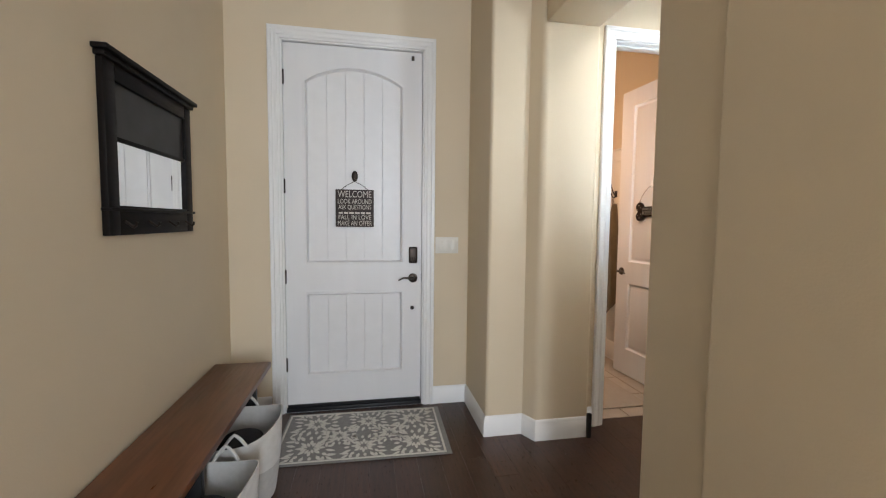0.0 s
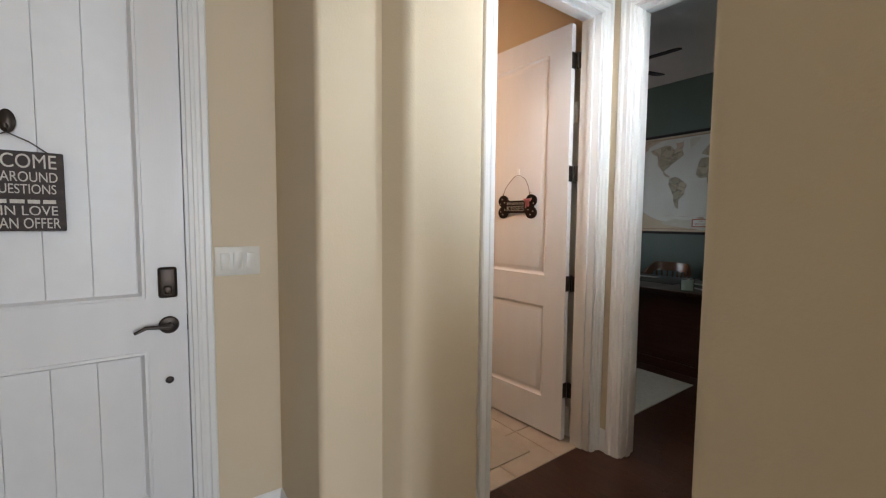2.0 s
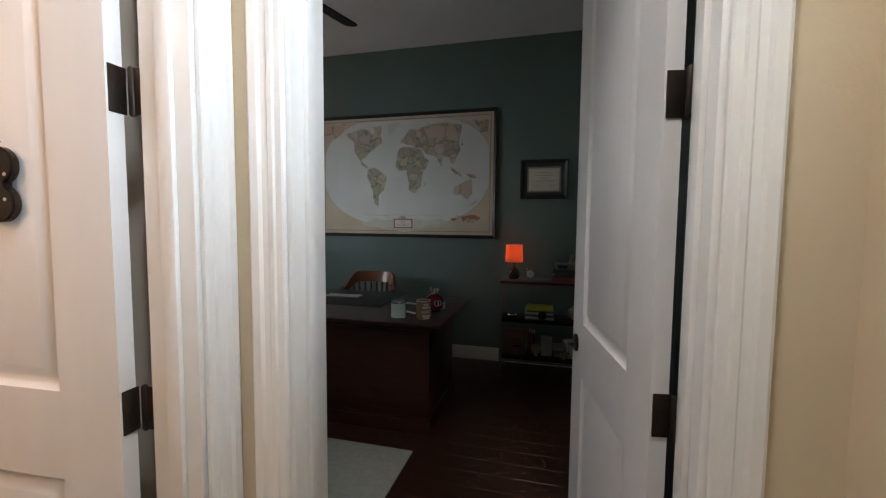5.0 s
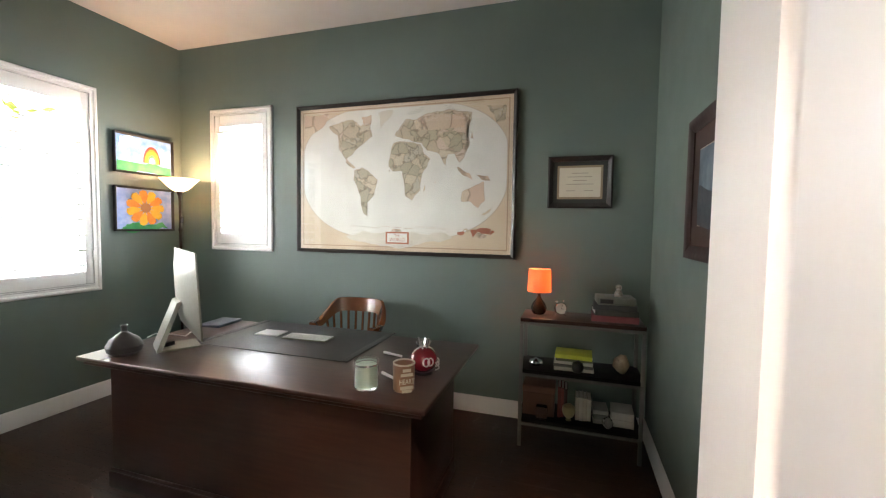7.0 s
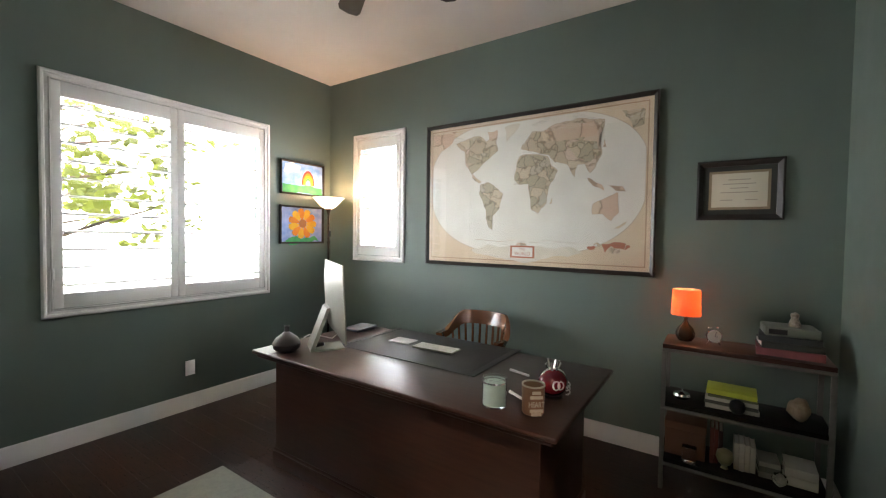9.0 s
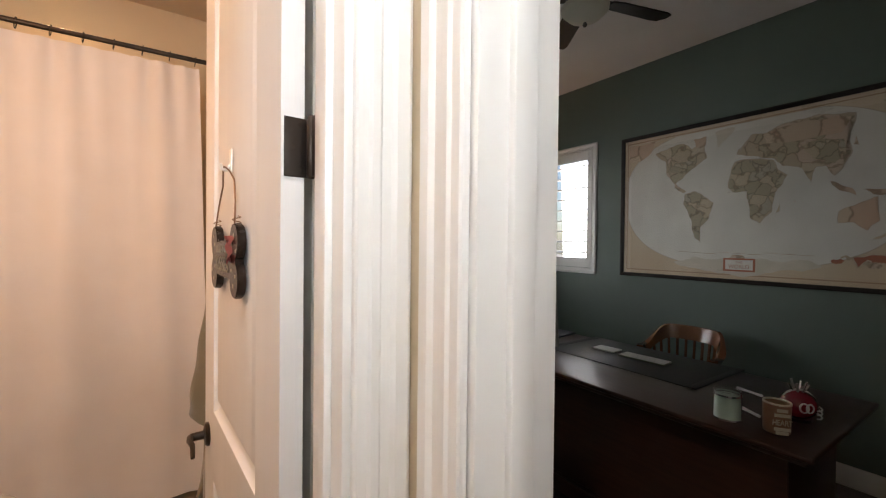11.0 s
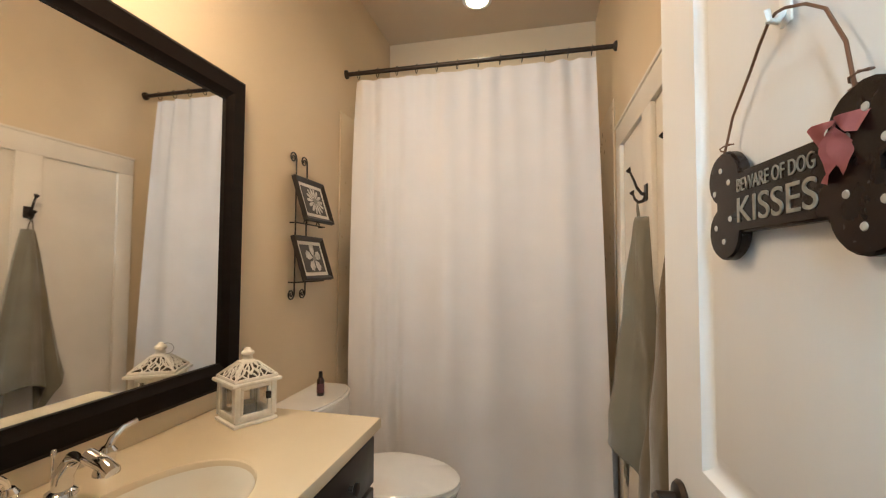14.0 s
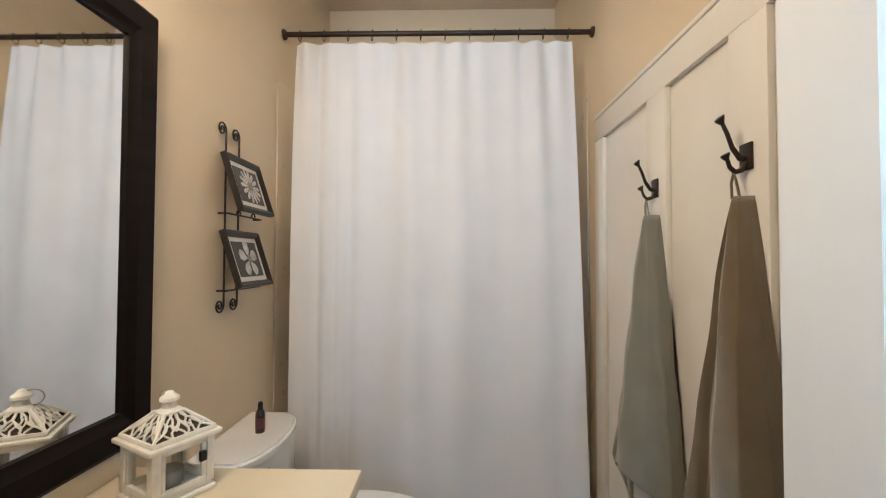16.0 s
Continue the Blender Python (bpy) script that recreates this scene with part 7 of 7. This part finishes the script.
def shower():
    yr, zr = 4.532, 2.447
    rod = thing("curtain_rod", pose(0, yr, zr), "dark bronze shower curtain rod", "curtain rod")
    part("bar", tube(B(), [(1.012, 0, 0), (2.513, 0, 0)], 0.0125, 14), BRONZE, rod)
    for x, s in ((1.011, 1), (2.514, -1)):
        part("flange", lathe(B(), [(0, 0), (0.026, 0), (0.024, 0.010), (0.015, 0.016), (0, 0.016)], 20), BRONZE, rod, "", pose(x, 0, 0, 0, 90 * s, 0))
    x0, x1 = 1.072, 2.415
    CLOTH = shader("white_curtain_cloth", (0.74, 0.72, 0.72), 0.9, colour2=(0.71, 0.69, 0.69), scale=6, bump=0.15, bump_scale=500, sheen=0.2)
    e = thing("shower_curtain", pose(0, yr, 0), "white cloth shower curtain hanging closed", "shower curtain")
    nx, nz, zt, zb = 180, 40, zr - 0.042, 0.06
    bm = B()
    rnd = random.Random(6)
    rings = [x0 + 0.02 + (x1 - x0 - 0.04) * k / 11 for k in range(12)]
    ph = [rnd.uniform(0, 6.28) for k in range(6)]
    rows = []
    for j in range(nz + 1):
        v = j / nz
        row = []
        for i in range(nx + 1):
            u = i / nx
            x = (x0 + 0.012 * v) * (1 - u) + (x1 + (2.468 - x1) * v) * u
            k = (u * 11)
            d = abs(k - round(k))
            sag = 0.012 * (d * 2) ** 1.3 * math.exp(-v * 30)
            top = math.exp(-v * 5)
            y = top * (0.015 + 0.006 * math.sin(u * 17)) * math.cos(2 * math.pi * u * 11) + (1 - top) * (0.030 * math.sin(u * 13 + ph[0]) + 0.017 * math.sin(u * 29 + ph[1] + v))
            y += 0.055 * math.exp(-((u - 0.205 + 0.015 * v) / 0.020) ** 2) * v ** 0.5 * 0.6 - 0.04 * math.exp(-((u - 0.10) / 0.05) ** 2) * v
            y += 0.030 * (math.exp(-((u - 0.085 - 0.01 * v) / 0.015) ** 2) + 0.8 * math.exp(-((u - 0.145) / 0.013) ** 2)) * v ** 0.4 * (1 - 0.4 * v)
            y += 0.010 * math.sin(u * 41 + ph[4] + 0.8 * v) * v ** 0.3 * (1 - 0.5 * v)
            y += 0.006 * math.sin(u * 90 + ph[3]) * math.exp(-v * 9)
            row.append(bm.verts.new((x, y - 0.045 * v, zt - sag + (zb - zt) * v)))
        rows.append(row)
    for a, b in zip(rows, rows[1:]):
        for i in range(nx):
            bm.faces.new((a[i], a[i + 1], b[i + 1], b[i]))
    bmesh.ops.recalc_face_normals(bm, faces=bm.faces)
    bmesh.ops.solidify(bm, geom=bm.faces, thickness=0.0015)
    part("cloth", bm, CLOTH, e)
    for x in rings:
        part("ring", tube(B(), [(x + 0.003 * math.sin(a), 0.017 * math.cos(a), zr - 0.008 + 0.026 * math.sin(a)) for a in (2 * math.pi * q / 16 for q in range(16))], 0.0022, 6, None, True), BRONZE, e, "dark metal curtain ring")
    tubm = B()
    rings2 = []
    for ins, z in ((0.0, 0.0), (0.0, 0.42), (0.02, 0.44), (0.06, 0.44), (0.09, 0.40), (0.14, 0.12), (0.22, 0.08)):
        rings2.append([tubm.verts.new(p) for p in ((1.015 + ins, 4.60 + ins, z), (2.51 - ins, 4.60 + ins, z), (2.51 - ins, 5.265 - ins, z), (1.015 + ins, 5.265 - ins, z))])
    for a, b in zip(rings2, rings2[1:]):
        for k in range(4):
            tubm.faces.new((a[k], a[(k + 1) % 4], b[(k + 1) % 4], b[k]))
    tubm.faces.new(rings2[-1])
    bmesh.ops.recalc_face_normals(tubm, faces=tubm.faces)
    tb = thing("bathtub", pose(0, 0, 0), "white alcove bathtub behind the curtain", "bathtub")
    part("tub", tubm, CERAMIC, tb)
    SURR = shader("beige_surround", (0.60, 0.50, 0.36), 0.3, scale=4)
    sr = thing("tub_surround", pose(0, 0, 0), "beige tile surround round the tub", "wall cladding", FR)
    part("side_panel", bx(1.0105, 1.020, 4.46, 5.27, 0.40, 2.20, bevel=0.003), SURR, sr)
    part("side_panel", bx(2.505, 2.5145, 4.60, 5.27, 0.40, 2.20, bevel=0.003), SURR, sr)
    part("back_panel", bx(1.02, 2.505, 5.260, 5.2695, 0.40, 2.20, bevel=0.003), SURR, sr)


shower()
dl = thing("downlight", pose(1.745, 4.87, H - 0.002), "lit recessed ceiling downlight with white ring", "ceiling light")
part("trim_ring", lathe(B(), [(0.070, -0.0005), (0.095, -0.0005), (0.094, -0.006), (0.072, -0.012), (0.070, -0.010), (0.070, -0.0005)], 32, caps=False), WHITE, dl)
part("lens", lathe(B(), [(0, -0.006), (0.070, -0.006), (0.070, -0.002), (0, -0.002)], 28), glow("lit_lens", (1.0, 0.74, 0.42), 14), dl)

# second fitting is unseen, added in the hall ceiling for the fill spot
dl = thing("downlight", pose(2.0, 1.78, H), "lit recessed ceiling downlight with white ring", "ceiling light")
part("trim_ring", lathe(B(), [(0.070, -0.0005), (0.095, -0.0005), (0.094, -0.006), (0.072, -0.012), (0.070, -0.010), (0.070, -0.0005)], 32, caps=False), WHITE, dl)
part("lens", lathe(B(), [(0, -0.006), (0.070, -0.006), (0.070, -0.002), (0, -0.002)], 28), glow("hall_fill_lens", (1.0, 0.86, 0.72), 8), dl)


def wainscot():
    e = thing("wainscot", pose(2.515, 0, 0), "cream painted board-and-batten wall panelling", "panelling", FR)
    y1 = 4.45
    part("sheet", bx(-0.006, -0.0005, 2.50, y1, 0.02, 1.985), PANEL, e)
    part("top_rail", bx(-0.024, -0.006, 2.50, y1, 1.885, 1.985, bevel=0.002), PANEL, e)
    part("cap", bx(-0.030, -0.0005, 2.50, y1 + 0.004, 1.985, 2.000, bevel=0.003), PANEL, e)
    part("bottom_rail", bx(-0.024, -0.006, 2.50, y1, 0.02, 0.18, bevel=0.002), PANEL, e)
    for a, b in ((y1 - 0.095, y1), (3.833, 3.953), (3.425, 3.545), (3.017, 3.137), (2.609, 2.729)):
        part("batten", bx(-0.024, -0.006, a, b, 0.18, 1.885, bevel=0.002), PANEL, e)


wainscot()


def coat_hook(y):
    e = thing("towel_hook", pose(2.491, y, 1.585) @ Matrix.Diagonal((0.58, 0.8, 0.8, 1)), "dark bronze double towel hook on a square plate", "hook", group="towel hooks")
    part("plate", bx(-0.010, 0.0, -0.024, 0.024, -0.045, 0.030, bevel=0.003), BRONZE, e)
    up = [(-0.008, 0, -0.015), (-0.03, 0, -0.012), (-0.058, 0, 0.018), (-0.075, 0, 0.055), (-0.098, 0, 0.092)]
    part("upper_arm", tube(B(), up, 0.0075, 10, lambda u: 1.2 - 0.4 * u), BRONZE, e)
    part("upper_tip", lathe(B(), [(0, 0), (0.008, 0.0), (0.015, 0.012), (0.016, 0.018), (0, 0.020)], 14), BRONZE, e, "", pose(-0.095, 0, 0.086, 0, -35, 0))
    dn = [(-0.008, 0, -0.022), (-0.022, 0, -0.044), (-0.048, 0, -0.050), (-0.068, 0, -0.036), (-0.078, 0, -0.012)]
    part("lower_arm", tube(B(), dn, 0.0075, 10, lambda u: 1.2 - 0.4 * u), BRONZE, e)
    part("lower_tip", lathe(B(), [(0, 0), (0.008, 0.0), (0.014, 0.010), (0.015, 0.016), (0, 0.018)], 14), BRONZE, e, "", pose(-0.079, 0, -0.015, 0, -25, 0))


def towel(y, colour, colour2, label, seed, zlow, section):
    e = thing("towel", pose(2.464, y, 1.542), label, "towel", group="hanging towels")
    TW = shader("towel_%d" % seed, colour, 0.95, colour2=colour2, scale=8, bump=0.9, bump_scale=420, sheen=0.5)
    part("loop", tube(B(), [(0.0, -0.012, -0.055), (-0.004, -0.008, -0.02), (-0.004, 0.0, 0.002), (-0.004, 0.008, -0.02), (0.0, 0.012, -0.055)], 0.003, 6), TW, e)
    # pleated cross-section, from one edge to the other, gathered at the loop
    sec = [Vector(p) for p in section]
    for q in range(4):
        sec = [p for a, b in zip(sec, sec[1:]) for p in (a, (a + b) / 2)] + [sec[-1]]
        if q > 2:
            sec = [sec[0]] + [(a + 2 * b + c) / 4 for a, b, c in zip(sec, sec[1:], sec[2:])] + [sec[-1]]
    bm = B()
    m = 50
    rnd = random.Random(seed)
    L = 1.542 - zlow
    rows = []
    for j in range(m + 1):
        v = j / m
        w = 0.040 + 0.275 * v ** 0.85
        dp = 0.038 + 0.100 * v ** 0.7
        row = []
        for i, p in enumerate(sec):
            s = i / (len(sec) - 1)
            hem = 0.17 * abs(math.sin(s * math.pi * 1.6 + seed)) + 0.03 * math.sin(9 * s)
            z = -0.052 - (L - 0.052) * v + hem * v ** 3
            wob = 0.006 * v * math.sin(7 * v + 9 * s + seed) + 0.003 * math.sin(23 * v + 17 * s) + 0.020 * v ** 0.7 * math.sin(21 * s + 2.4 * v + seed) * abs(math.sin(8 * s + seed))
            row.append(bm.verts.new((min(0.034, 0.030 + p.y * dp + wob), p.x * w + 0.5 * wob, z)))
        rows.append(row)
    for a, b in zip(rows, rows[1:]):
        for i in range(len(a) - 1):
            bm.faces.new((a[i], a[i + 1], b[i + 1], b[i]))
    bmesh.ops.recalc_face_normals(bm, faces=bm.faces)
    cloth = part("cloth", bm, TW, e)
    cloth.modifiers.new("thickness", "SOLIDIFY").thickness = 0.005


for y in (3.893, 3.485):
    coat_hook(y)
towel(3.893, (0.185, 0.165, 0.115), (0.155, 0.138, 0.095), "grey-green bath towel hanging from a hook", 3, 0.54, [(-0.50, 0.0), (-0.56, -0.40), (-0.42, -0.78), (-0.14, -0.98), (0.10, -0.92), (0.13, -0.62), (0.06, -0.48), (0.22, -0.55), (0.42, -0.62), (0.52, -0.35), (0.50, 0.0)])
towel(3.485, (0.155, 0.115, 0.062), (0.125, 0.092, 0.048), "olive brown bath towel hanging from a hook", 5, 0.44, [(-0.50, 0.0), (-0.54, -0.45), (-0.44, -0.88), (-0.16, -1.05), (0.02, -0.98), (0.04, -0.55), (-0.03, -0.35), (0.14, -0.60), (0.36, -0.78), (0.50, -0.42), (0.50, 0.0)])
tm = thing("bath_mat", pose(1.98, 2.72, 0), "beige bath mat on the tile floor", "mat")
part("mat_surface", bx(-0.33, 0.20, -0.20, 0.45, 0.0015, 0.012, bevel=0.004), shader("beige_mat", (0.40, 0.33, 0.25), 0.95, scale=40, bump=0.6, bump_scale=200), tm)
